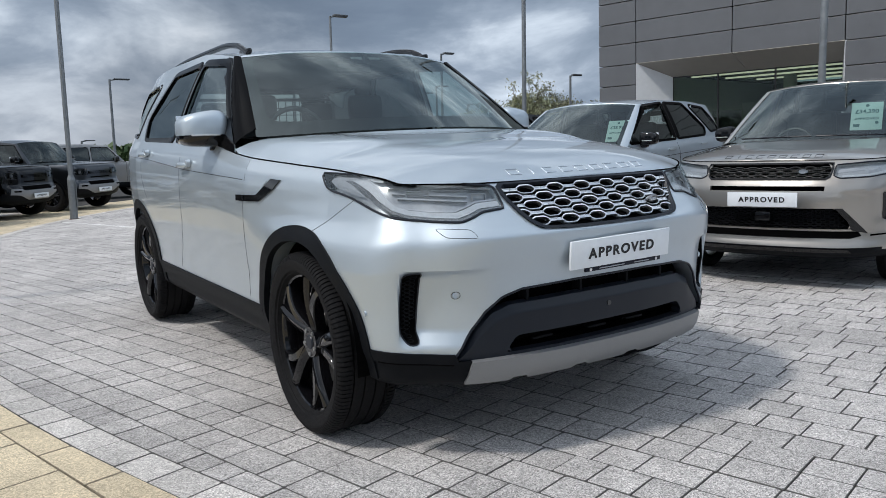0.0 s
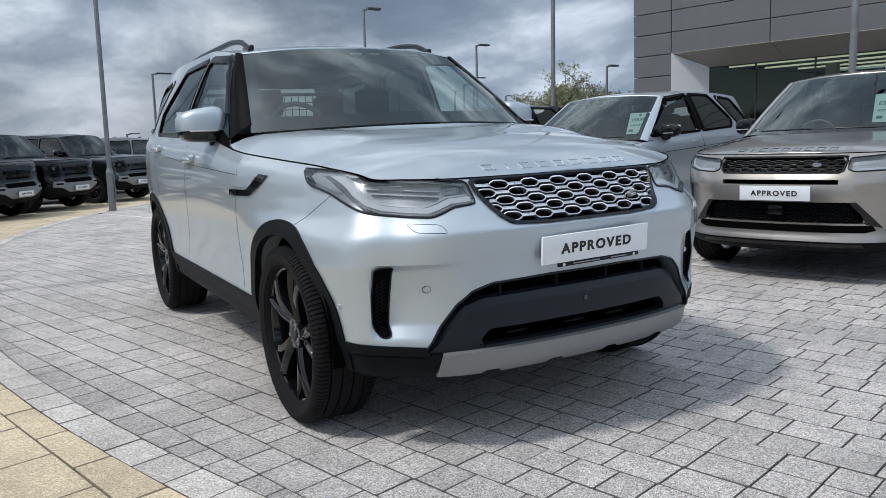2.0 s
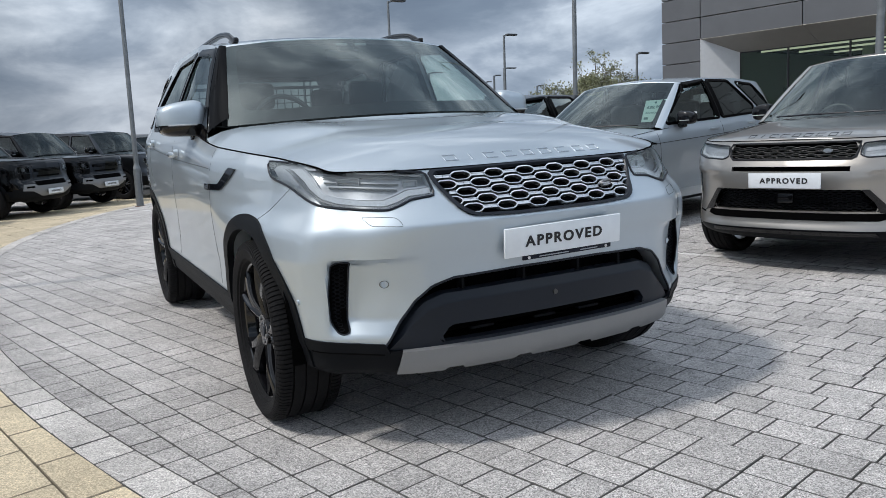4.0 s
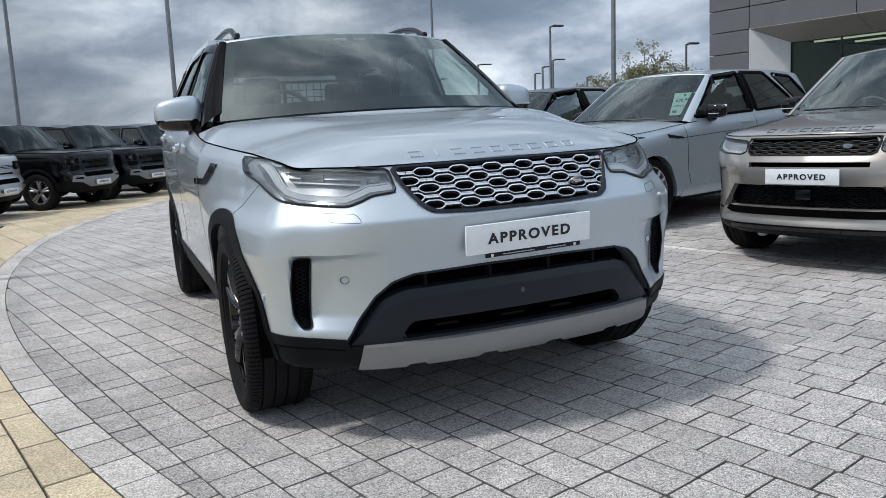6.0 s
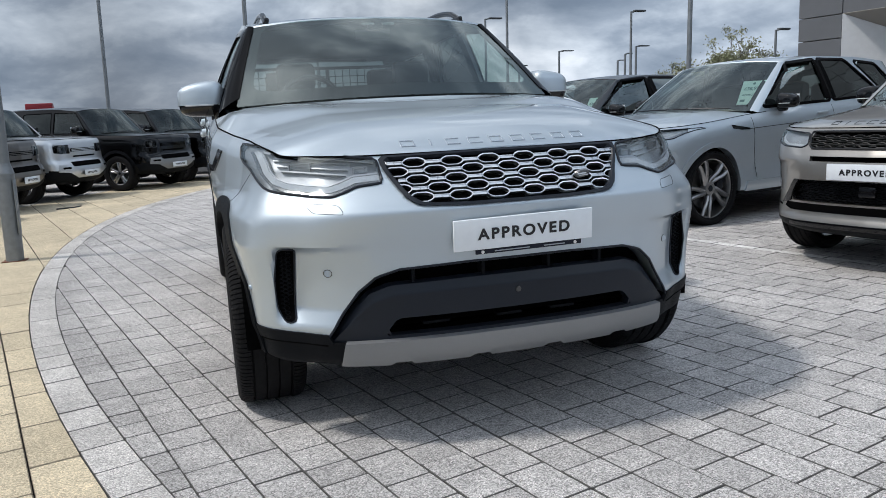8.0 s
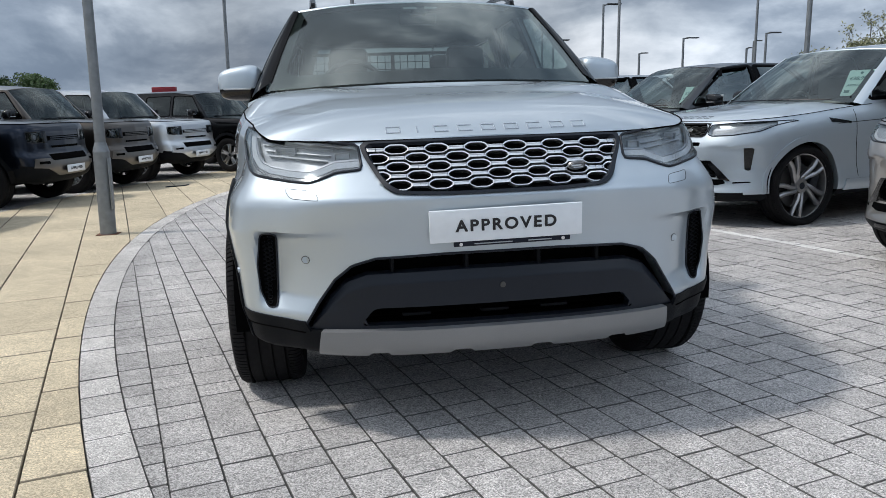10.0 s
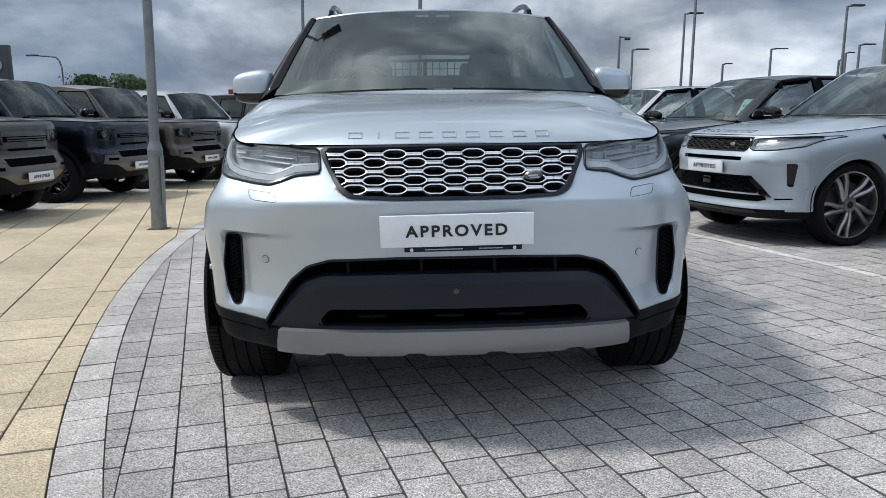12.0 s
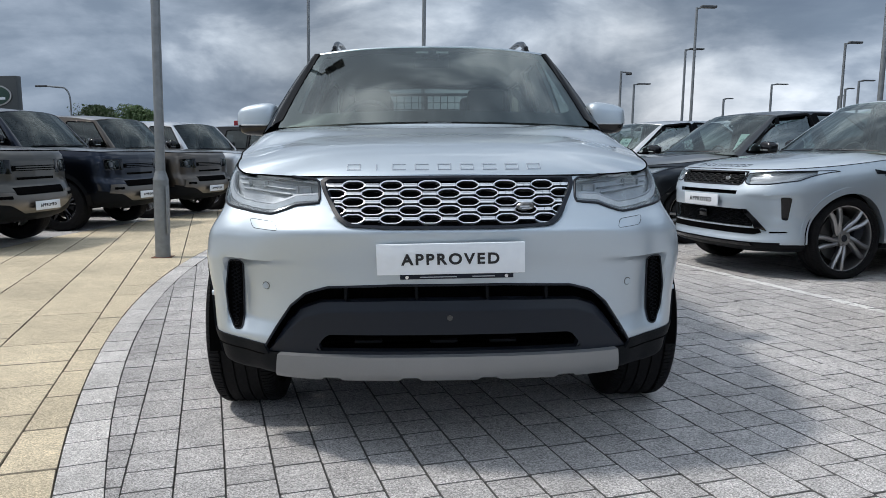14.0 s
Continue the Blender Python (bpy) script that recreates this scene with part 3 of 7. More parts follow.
def speckled(name, color, speck, scale, stain, island, rough=0.88, gutter=False):
    """Exposed-aggregate concrete: light and dark chips, weather stains, a tone for each block."""
    m = bpy.data.materials.new(name)
    m.use_nodes = True
    nt = m.node_tree
    N, L = nt.nodes.new, nt.links.new
    b = nt.nodes["Principled BSDF"]
    b.inputs["Roughness"].default_value = rough
    b.inputs["Specular IOR Level"].default_value = 0.35
    geo = N("ShaderNodeNewGeometry")
    pos = geo.outputs["Position"]
    link = None

    def layer(sock, lo, hi, fmin, fmax):
        nonlocal link
        r = N("ShaderNodeMapRange")
        r.inputs["From Min"].default_value, r.inputs["From Max"].default_value = fmin, fmax
        r.inputs["To Min"].default_value, r.inputs["To Max"].default_value = lo, hi
        L(sock, r.inputs[0])
        s = N("ShaderNodeVectorMath")
        s.operation = "SCALE"
        if link is None:
            s.inputs[0].default_value = color
        else:
            L(link, s.inputs[0])
        L(r.outputs[0], s.inputs["Scale"])
        link = s.outputs[0]

    def noise_of(sc, detail, rough_=0.6):
        n = N("ShaderNodeTexNoise")
        n.inputs["Scale"].default_value, n.inputs["Detail"].default_value, n.inputs["Roughness"].default_value = sc, detail, rough_
        L(pos, n.inputs["Vector"])
        return n.outputs["Fac"]
    fine = noise_of(scale, 3, 0.75)
    layer(fine, 1 - speck, 1 + speck, 0.33, 0.67)
    v = N("ShaderNodeTexVoronoi")
    v.inputs["Scale"].default_value = scale * 0.75
    L(pos, v.inputs["Vector"])
    chip = N("ShaderNodeSeparateColor")
    L(v.outputs["Color"], chip.inputs[0])
    layer(chip.outputs[0], 1 - speck * 1.15, 1 + speck * 1.15, 0.0, 1.0)
    layer(noise_of(1.1, 7), 1 - stain, 1 + stain, 0.33, 0.67)
    layer(noise_of(9, 5), 1 - stain * 0.6, 1 + stain * 0.6, 0.3, 0.7)
    oi = N("ShaderNodeObjectInfo")
    layer(oi.outputs["Random"], 1 - island, 1 + island, 0, 1)
    layer(geo.outputs["Random Per Island"], 1 - island, 1 + island, 0, 1)
    if gutter:  # dirt washed against the curved edging
        far = N("ShaderNodeVectorMath")
        far.operation = "DISTANCE"
        L(pos, far.inputs[0])
        far.inputs[1].default_value = (KC.x, KC.y, 0)
        wob = N("ShaderNodeMath")
        wob.operation = "MULTIPLY_ADD"
        L(noise_of(3.5, 4), wob.inputs[0])
        wob.inputs[1].default_value = 0.30
        L(far.outputs["Value"], wob.inputs[2])
        layer(wob.outputs[0], 1.0, 0.80, KR - 0.26, KR - 0.02)
    L(link, b.inputs["Base Color"])
    bp = N("ShaderNodeBump")
    bp.inputs["Strength"].default_value, bp.inputs["Distance"].default_value = 0.5, 0.003
    L(fine, bp.inputs["Height"])
    L(bp.outputs[0], b.inputs["Normal"])
    return m


M_PAVER = speckled("grey_block", (0.405, 0.390, 0.380), 0.50, 310, 0.16, 0.10, gutter=True)
M_BAY = speckled("worn_block", (0.40, 0.385, 0.375), 0.50, 310, 0.18, 0.10)
M_PALE = speckled("pale_block", (0.64, 0.635, 0.62), 0.35, 300, 0.10, 0.05)
M_EDGING = speckled("edging_block", (0.47, 0.45, 0.43), 0.40, 310, 0.17, 0.12)
M_SLAB = speckled("buff_slab", (0.53, 0.45, 0.32), 0.28, 250, 0.15, 0.08)
M_BED = mat("joint_sand", (0.03, 0.029, 0.028), rough=0.95, var=0.3, scale=40)
M_SANDY = mat("sandy_joint", (0.24, 0.203, 0.148), rough=0.95, var=0.3, scale=60)
M_GROUT = mat("joint_dirt", (0.10, 0.097, 0.092), rough=0.95, var=0.3, scale=60)


def ground_sheet():
    bm = bmesh.new()
    xs = [-900, -300, -80, -30, -15, -10, -5, 0, 5, 10, 15, 30, 80, 300, 900]
    ys = [-900, -200, -50, -15, -6, -3, 0, 2, 4, 6, 8, 10, 12, 15, 18, 22, 27, 35, 50]
    rows = [[(x, y, gz(y) - 0.017) for x in xs] for y in ys]
    zl = gz(50) - 0.017
    rows += [[(x, y, zl - (0.0008 * (y - 50))) for x in xs] for y in (80, 200, 900, 2500)]
    grid(bm, rows)
    tagged(part("ground", bm, M_BED, smooth=True), "dark sand and asphalt under the paving", "ground", kind="structure")


def kerb_clip(poly, radius, keep_inside):
    """Cuts a block at the curved edging."""
    c = Vector((sum(p[0] for p in poly) / len(poly), sum(p[1] for p in poly) / len(poly)))
    n = (c - KC).normalized()
    d = [((Vector(p) - KC).dot(n) - radius) * (1 if keep_inside else -1) for p in poly]
    out = []
    for i in range(len(poly)):
        a, b, da, db = Vector(poly[i]), Vector(poly[(i + 1) % len(poly)]), d[i], d[(i + 1) % len(poly)]
        if da <= 0:
            out.append(a[:])
        if (da < 0) != (db < 0):
            out.append((a + (b - a) * da / (da - db))[:])
    return out


def poly_area(p):
    return abs(sum(p[i][0] * p[i - 1][1] - p[i - 1][0] * p[i][1] for i in range(len(p)))) / 2


def block_verts(poly, z, ch=0.003, drop=0.03, gap=0.0022):
    """Top face, worn edge and sides of one block."""
    # worn corners
    worn = []
    for i, p in enumerate(poly):
        for q in (poly[i - 1], poly[(i + 1) % len(poly)]):
            d = math.dist(p, q)
            k = min(0.0055, 0.3 * d) / max(d, 1e-5)
            worn.append((p[0] + (q[0] - p[0]) * k, p[1] + (q[1] - p[1]) * k))
    poly = worn
    cx, cy = sum(p[0] for p in poly) / len(poly), sum(p[1] for p in poly) / len(poly)

    def shrink(k):
        out = []
        for x, y in poly:
            d = math.hypot(x - cx, y - cy)
            s = max(0, 1 - k * 1.3 / max(d, 1e-4))
            out.append((cx + (x - cx) * s, cy + (y - cy) * s))
        return out
    a, b, c = shrink(gap + ch), shrink(gap), shrink(gap)
    n = len(poly)
    vs = [(x, y, z) for x, y in a] + [(x, y, z - ch * 0.9) for x, y in b] + [(x, y, z - drop) for x, y in c]
    fs = [tuple(range(n))] + [(i, n + i, n + (i + 1) % n, (i + 1) % n) for i in range(n)] + [(n + i, 2 * n + i, 2 * n + (i + 1) % n, n + (i + 1) % n) for i in range(n)]
    return vs, [tuple(reversed(f)) if k else f for k, f in enumerate(fs)]


def lay(blocks, base_name, piece, material, owner_label, near, count, z_of, ch=0.003, grout=None, gap=0.0015):
    """Lays blocks: those nearest to a stretch of the yard as pieces of their own, the rest as one mesh."""
    x0, y0 = near
    order = sorted(range(len(blocks)), key=lambda i: math.hypot(sum(p[0] for p in blocks[i]) / len(blocks[i]) - x0, (sum(p[1] for p in blocks[i]) / len(blocks[i]) - y0)))
    picked = set(order[:count])
    V, Fc, Mi = [], [], []
    for i, poly in enumerate(blocks):
        if i in picked:
            continue
        c = (sum(p[0] for p in poly) / len(poly), sum(p[1] for p in poly) / len(poly))
        vs, fs = block_verts(poly, z_of(c) + rnd.uniform(-0.0015, 0.0015), ch, gap=gap)
        k = len(V)
        V += vs
        Fc += [tuple(k + j for j in f) for f in fs]
        Mi += [0] + [1] * (4 * len(poly))
    me = bpy.data.meshes.new(base_name)
    me.from_pydata(V, [], Fc)
    me.materials.append(material)
    me.materials.append(grout or M_GROUT)
    me.polygons.foreach_set("material_index", Mi)
    owner = tagged(new(base_name, me), owner_label, "paving", kind="structure")
    cache = {}
    for i in order[:count]:
        poly = blocks[i]
        c = Vector((sum(p[0] for p in poly) / len(poly), sum(p[1] for p in poly) / len(poly)))
        a = Vector(poly[1]) - Vector(poly[0])
        ang = math.atan2(a.y, a.x)
        ca, sa = math.cos(-ang), math.sin(-ang)
        loc = [((p[0] - c.x) * ca - (p[1] - c.y) * sa, (p[0] - c.x) * sa + (p[1] - c.y) * ca) for p in poly]
        key = tuple((round(x, 3), round(y, 3)) for x, y in loc)
        if key not in cache:
            vs, fs = block_verts(loc, 0, ch, gap=gap)
            m2 = bpy.data.meshes.new(piece)
            m2.from_pydata(vs, [], fs)
            m2.materials.append(material)
            m2.materials.append(grout or M_GROUT)
            m2.polygons.foreach_set("material_index", [0] + [1] * (4 * len(loc)))
            cache[key] = m2
        o = new(piece, cache[key])
        o.parent = owner
        o.matrix_local = pose(c.x, c.y, z_of(c) + rnd.uniform(-0.0015, 0.0015), rnd.uniform(-0.25, 0.25), rnd.uniform(-0.25, 0.25), math.degrees(ang) + rnd.uniform(-0.25, 0.25))
    return owner


def rect(u0, u1, v0, v1):
    return [(RU * u + RV * v)[:] for u, v in ((u0, v0), (u1, v0), (u1, v1), (u0, v1))]


def paving():
    grey, pale, slabs, edging = [], [], [], []
    w = 0.173
    line_v = RV.dot(Vector((2.93, 3.72)))  # the pale course in front of the parked row
    for k in range(-52, 74):
        v0 = line_v + 0.05 + k * w if k >= 0 else line_v - 0.05 + k * w
        u = -13.0 + rnd.uniform(0, 0.2)
        while u < 30:
            ln = rnd.choice((0.145, 0.175, 0.175, 0.235, 0.235))
            c = RU * (u + ln / 2) + RV * (v0 + w / 2)
            d = (c - KC).length
            if d < KR - 0.165 + 0.16 and -11 < c.y < 26 and -4 < c.x < 11:
                p = kerb_clip(rect(u, u + ln, v0, v0 + w), KR - 0.1655, True)
                if len(p) > 2 and poly_area(p) > 0.0018:
                    grey.append(p)
            u += ln
    u = -6.0
    while u < 24:
        c = RU * (u + 0.1) + RV * line_v
        if (c - KC).length < KR - 0.25:
            pale.append(rect(u, u + 0.2, line_v - 0.05, line_v + 0.05))
        u += 0.2
    s = 0.455
    for k in range(-30, 46):
        v0 = RV.dot(Vector((-1.67, 0.18))) + k * s
        u = -12.37 + (s / 2 if k % 2 else 0) + 0.13
        while u < 30:
            c = RU * (u + s / 2) + RV * (v0 + s / 2)
            d = (c - KC).length
            if KR - 0.3 < d < KR + 2.95 and -11 < c.y < 28:
                p = kerb_clip(rect(u, u + s, v0, v0 + s), KR + 0.0, False)
                p = kerb_clip(p, KR + 2.618, True) if len(p) > 2 else p
                if len(p) > 2 and poly_area(p) > 0.004:
                    slabs.append(p)
            u += s
    n = int(2 * math.pi * KR / 0.247)
    for i in range(n):
        a0, a1 = 2 * math.pi * i / n, 2 * math.pi * (i + 1) / n
        p = [(KC.x + r * math.cos(a), KC.y + r * math.sin(a)) for r, a in ((KR - 0.165, a0), (KR, a0), (KR, a1), (KR - 0.165, a1))]
        c = p[0]
        if -11 < c[1] < 26 and c[0] < 8:
            edging.append(p)
    # worn bays under the row along the path
    bays = []
    for k in range(-30, 110):
        a = math.pi + (k - 20) * 0.0142
        for j in range(14):
            r0, r1 = KR + 2.62 + j * 0.4, KR + 2.62 + (j + 1) * 0.4
            p = [(KC.x + r * math.cos(b), KC.y + r * math.sin(b)) for r, b in ((r0, a), (r1, a), (r1, a - 0.0142), (r0, a - 0.0142))]
            if -12 < p[0][1] < 30:
                bays.append(p)
    z = lambda c: gz(c[1])
    lay(grey, "pavement", "paver", M_PAVER, "grey textured concrete block paving in courses", (0.5, 0.0), 300, z)
    lay(pale, "bay_line", "pale_paver", M_PALE, "pale line of blocks marking the parking bays", (3.0, 3.0), 60, z)
    lay(slabs, "path", "slab", M_SLAB, "buff concrete slab path along the curve", (-2.2, 1.5), 150, z, 0.004, M_SANDY, 0.0036)
    lay(edging, "kerb_edging", "edging_block", M_EDGING, "curved flush edging of pale grey blocks", (-1.8, 2.0), 90, z)
    lay(bays, "parking_bays", "bay_block", M_BAY, "grey paved bays under the parked row", (0, 0), 0, z)


ground_sheet()
paving()

# ---- showroom ----
M_CLAD = mat("grey_cladding", (0.150, 0.155, 0.164), rough=0.42, metal=0.35, var=0.03, scale=3, big=0.05, island=0.035)
M_JOINT = mat("shadow_joint", (0.012, 0.012, 0.013), rough=0.8)
M_REVEAL = mat("white_reveal", (0.72, 0.73, 0.74), rough=0.5, var=0.03, scale=8)
M_SOFFIT = mat("beige_soffit", (0.36, 0.335, 0.30), rough=0.5, var=0.03, scale=4)
M_FRAME = mat("window_frame_dark", (0.02, 0.02, 0.022), rough=0.4)
M_PANE = glass("showroom_glass", (0.62, 0.70, 0.61), 0.03)
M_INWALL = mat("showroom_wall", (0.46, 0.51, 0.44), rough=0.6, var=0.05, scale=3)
# darker than the wall above: the room's shade is put into this colour
M_INSHADE = mat("showroom_shaded", (0.055, 0.060, 0.048), rough=0.6, var=0.1, scale=3)
M_TUBE = bpy.data.materials.new("ceiling_light_strip")
M_TUBE.use_nodes = True
_e = M_TUBE.node_tree.nodes["Principled BSDF"]
_e.inputs["Emission Color"].default_value, _e.inputs["Emission Strength"].default_value = (1, 0.93, 0.84, 1), 0.8


def showroom():
    az = radians(166.4)
    d = Vector((math.sin(az), math.cos(az), 0))  # along the wall
    n = Vector((d.y, -d.x, 0))  # out of the wall
    org = Vector((14.25, 13.05, -0.15))
    M = Matrix.Translation(org) @ Matrix((d, n, Vector((0, 0, 1)))).transposed().to_4x4()
    # local axes: x along the wall, y out of it, z up
    z0 = 3.33
    joints_x = [-1.18, 0.0, 2.70, 5.34, 8.0, 10.7, 13.4, 16.1]
    zs = [z0 + 0.573 * i for i in range(0, 9)]
    house = empty("showroom", M, "grey clad car showroom with a wide recessed shop window", "building")
    bm = bmesh.new()
    box(bm, 7.45, -6.2, z0 + 2.3, 17.2, 12.0, 4.5)
    box(bm, -0.60, -6.2, 1.66, 1.14, 12.0, 3.3)
    box(bm, 10.9, -6.2, 1.66, 10.4, 12.0, 3.3)
    part("wall", bm, M_JOINT, house, "dark backing wall", smooth=False)

    def panel(xa, xb, za, zb):
        b = bmesh.new()
        box(b, (xa + xb) / 2, -0.10, (za + zb) / 2, xb - xa - 0.022, 0.19, zb - za - 0.022, 0.004)
        part("panel", b, M_CLAD, house, smooth=False)
    for za, zb in zip(zs, zs[1:]):
        for xa, xb in zip(joints_x, joints_x[1:]):
            panel(xa, xb, za, zb)
    zl = [0.0, 0.46, 1.04, 1.61, 2.18, 2.755, 3.33]
    for za, zb in zip(zl, zl[1:]):
        panel(-1.18, 0.0, za, zb)
        for xa, xb in zip(joints_x[3:], joints_x[4:]):
            panel(xa, xb, za, zb)
    # the flank round the corner
    for za, zb in zip(zl[:-1] + zs, (zl[:-1] + zs)[1:]):
        for k in range(4):
            b = bmesh.new()
            box(b, -1.155, -0.2 - 2.7 * (k + 0.5), (za + zb) / 2, 0.06, 2.68, zb - za - 0.022, 0.004)
            part("panel", b, M_CLAD, house, smooth=False)
    # splayed recess round the shop window
    dep, xi0, xi1, zi = 0.75, 0.72, 5.10, 2.92

    def quad(name, pts, material, label=""):
        b = bmesh.new()
        b.faces.new([b.verts.new(p) for p in pts])
        b.normal_update()
        thicken(b, 0.03)
        part(name, b, material, house, label, smooth=False)
    quad("reveal", [(0.0, -0.005, 0), (xi0, -dep, 0), (xi0, -dep, zi), (0.0, -0.005, z0)], M_REVEAL, "white splayed window reveal")
    quad("reveal", [(5.34, -0.005, 0), (xi1, -dep, 0), (xi1, -dep, zi), (5.34, -0.005, z0)], M_REVEAL, "white splayed window reveal")
    quad("soffit", [(0.0, -0.005, z0), (2.70, -0.005, z0), (2.80, -dep, zi), (xi0, -dep, zi)], M_SOFFIT, "beige splayed soffit panel")
    quad("soffit", [(2.715, -0.005, z0), (5.34, -0.005, z0), (xi1, -dep, zi), (2.815, -dep, zi)], M_SOFFIT, "beige splayed soffit panel")
    win = [xi0, 2.02, 3.52, 5.10]
    for xa, xb in zip(win, win[1:]):
        b = bmesh.new()
        box(b, (xa + xb) / 2, -dep - 0.02, zi / 2, xb - xa, 0.012, zi)
        wn = part("window", b, M_PANE, house, "tall shop window pane", smooth=False)
        b = bmesh.new()
        box(b, xa, -dep - 0.02, zi / 2, 0.035, 0.06, zi, 0.004)
        box(b, (xa + xb) / 2, -dep - 0.02, zi - 0.012, xb - xa, 0.05, 0.03, 0.004)
        part("frame", b, M_FRAME, wn, smooth=False)
    # the room behind; far walls and ceiling carry its dimness in their colour
    b = bmesh.new()
    for q in (((0.0, -9, 0.02), (8, -9, 0.02), (8, -0.8, 0.02), (0.0, -0.8, 0.02)),):
        b.faces.new([b.verts.new(p) for p in q])
    part("room_floor", b, M_INWALL, house, smooth=False)
    for name, c, s, m in (("room_wall", (0.30, -5.0, 1.5), (0.1, 8.4, 3.0), M_INWALL), ("room_wall", (7.5, -5.0, 1.5), (0.1, 8.4, 3.0), M_INSHADE), ("room_wall", (4, -9.2, 1.5), (8, 0.1, 3.0), M_INSHADE), ("room_ceiling", (4, -5.0, 3.15), (8, 8.4, 0.1), M_INSHADE),
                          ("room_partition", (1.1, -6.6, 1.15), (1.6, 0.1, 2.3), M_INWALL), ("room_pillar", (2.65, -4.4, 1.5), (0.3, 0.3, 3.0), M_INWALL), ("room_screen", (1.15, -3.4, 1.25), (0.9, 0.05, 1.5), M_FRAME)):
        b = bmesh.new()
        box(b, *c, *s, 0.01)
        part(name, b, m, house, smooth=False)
    for k in range(4):
        b = bmesh.new()
        box(b, 3.2 + 0.3 * k, -2.2 - 1.7 * k, 2.98, 5.2, 0.05, 0.05, 0.01)
        part("ceiling_light", b, M_TUBE, house, "long ceiling light strip", smooth=False)


showroom()

# ---- lamp posts, signs, trees ----
LEAN = 0.022


def lamp_post(x, y, top, r=0.05, swage=0.0, heads=((1, 0),), head_len=0.55, base=None, label="tall grey steel lamp post"):
    """A round post; a thicker root with its hatch where one can be seen; flat lamp heads on short arms."""
    z = gz(y) if base is None else base
    h = top - z
    ob = empty("lamp_post", Matrix.Translation((x, y, z)) @ Matrix.Rotation(LEAN, 4, "Y"), label, "lamp post")
    bm = bmesh.new()
    if swage:
        cyl(bm, (0, 0, 0), (0, 0, swage), r * 1.55, r * 1.55, 28)
        cyl(bm, (0, 0, swage), (0, 0, swage + 0.10), r * 1.62, r * 1.05, 28)
        cyl(bm, (0, 0, swage + 0.10), (0, 0, h), r, r * 0.8, 24)
    else:
        cyl(bm, (0, 0, 0), (0, 0, h), r, r * 0.7, 16)
    part("pole", bm, M_POST, ob)
    if swage:
        bm = bmesh.new()
        box(bm, r * 1.5, -r * 0.55, swage * 0.62, 0.016, 0.09, swage * 0.62, 0.005)
        part("hatch", bm, M_POST, ob, "bent hatch cover on the root")
        bm = bmesh.new()
        box(bm, r * 1.42, -r * 0.72, swage * 0.62, 0.02, 0.006, swage * 0.58, 0.001)
        part("hatch_gap", bm, M_SHADEBLK, ob)
        bm = bmesh.new()
        box(bm, 0, 0, 0.003, 0.21, 0.19, 0.008, 0.002)
        part("rusty_collar", bm, mat("rust", (0.16, 0.07, 0.04), rough=0.9, var=0.3, scale=40), ob)
    for dx, dy in heads:
        d = Vector((dx, dy, 0)).normalized()
        bm = bmesh.new()
        cyl(bm, (0, 0, h - 0.03), d * head_len * 0.5 + Vector((0, 0, h + 0.03)), r * 0.5, r * 0.45, 10)
        part("arm", bm, M_POST, ob)
        bm = bmesh.new()
        box(bm, head_len * 0.75, 0, h + 0.03, head_len, head_len * 0.42, 0.07, 0.02, m=Matrix.Rotation(math.atan2(dy, dx), 4, "Z"))
        part("lamp_head", bm, M_LAMPHEAD, ob, "flat dark lamp head")
    return ob


for x, y, top in ((-2.91, 5.95, 5.95), (0.13, 16.4, 8.2)):
    lamp_post(x, y, top, 0.052, 0.86, head_len=0.6)
lamp_post(-4.04, 26.92, 9.0, 0.065, 0.9)
lamp_post(7.63, 9.95, 8.0, 0.048)
lamp_post(7.10, 3.46, 8.0, 0.048)
for x, y, z, s in ((8.0, 19.58, 5.14, 0.45), (15.34, 24.67, 4.84, 0.48), (18.98, 20.89, 3.66, 0.45), (13.97, 37.06, 6.2, 0.75), (26.57, 53.8, 5.8, 0.95),
                   (5.66, 42.17, 5.26, 0.8), (13.49, 44.37, 5.05, 0.8), (25.3, 40.47, 4.89, 0.7), (24.73, 40.8, 4.47, 0.4), (20.75, 48.3, 4.4, 0.5), (29.21, 49.34, 4.65, 0.4), (32.55, 47.23, 4.11, 0.4), (6.23, 57.36, 2.36, 0.7)):
    lamp_post(x, y, z, 0.0016 * math.hypot(x, y + 2.4) + 0.012, head_len=s, label="grey steel car park lamp post")


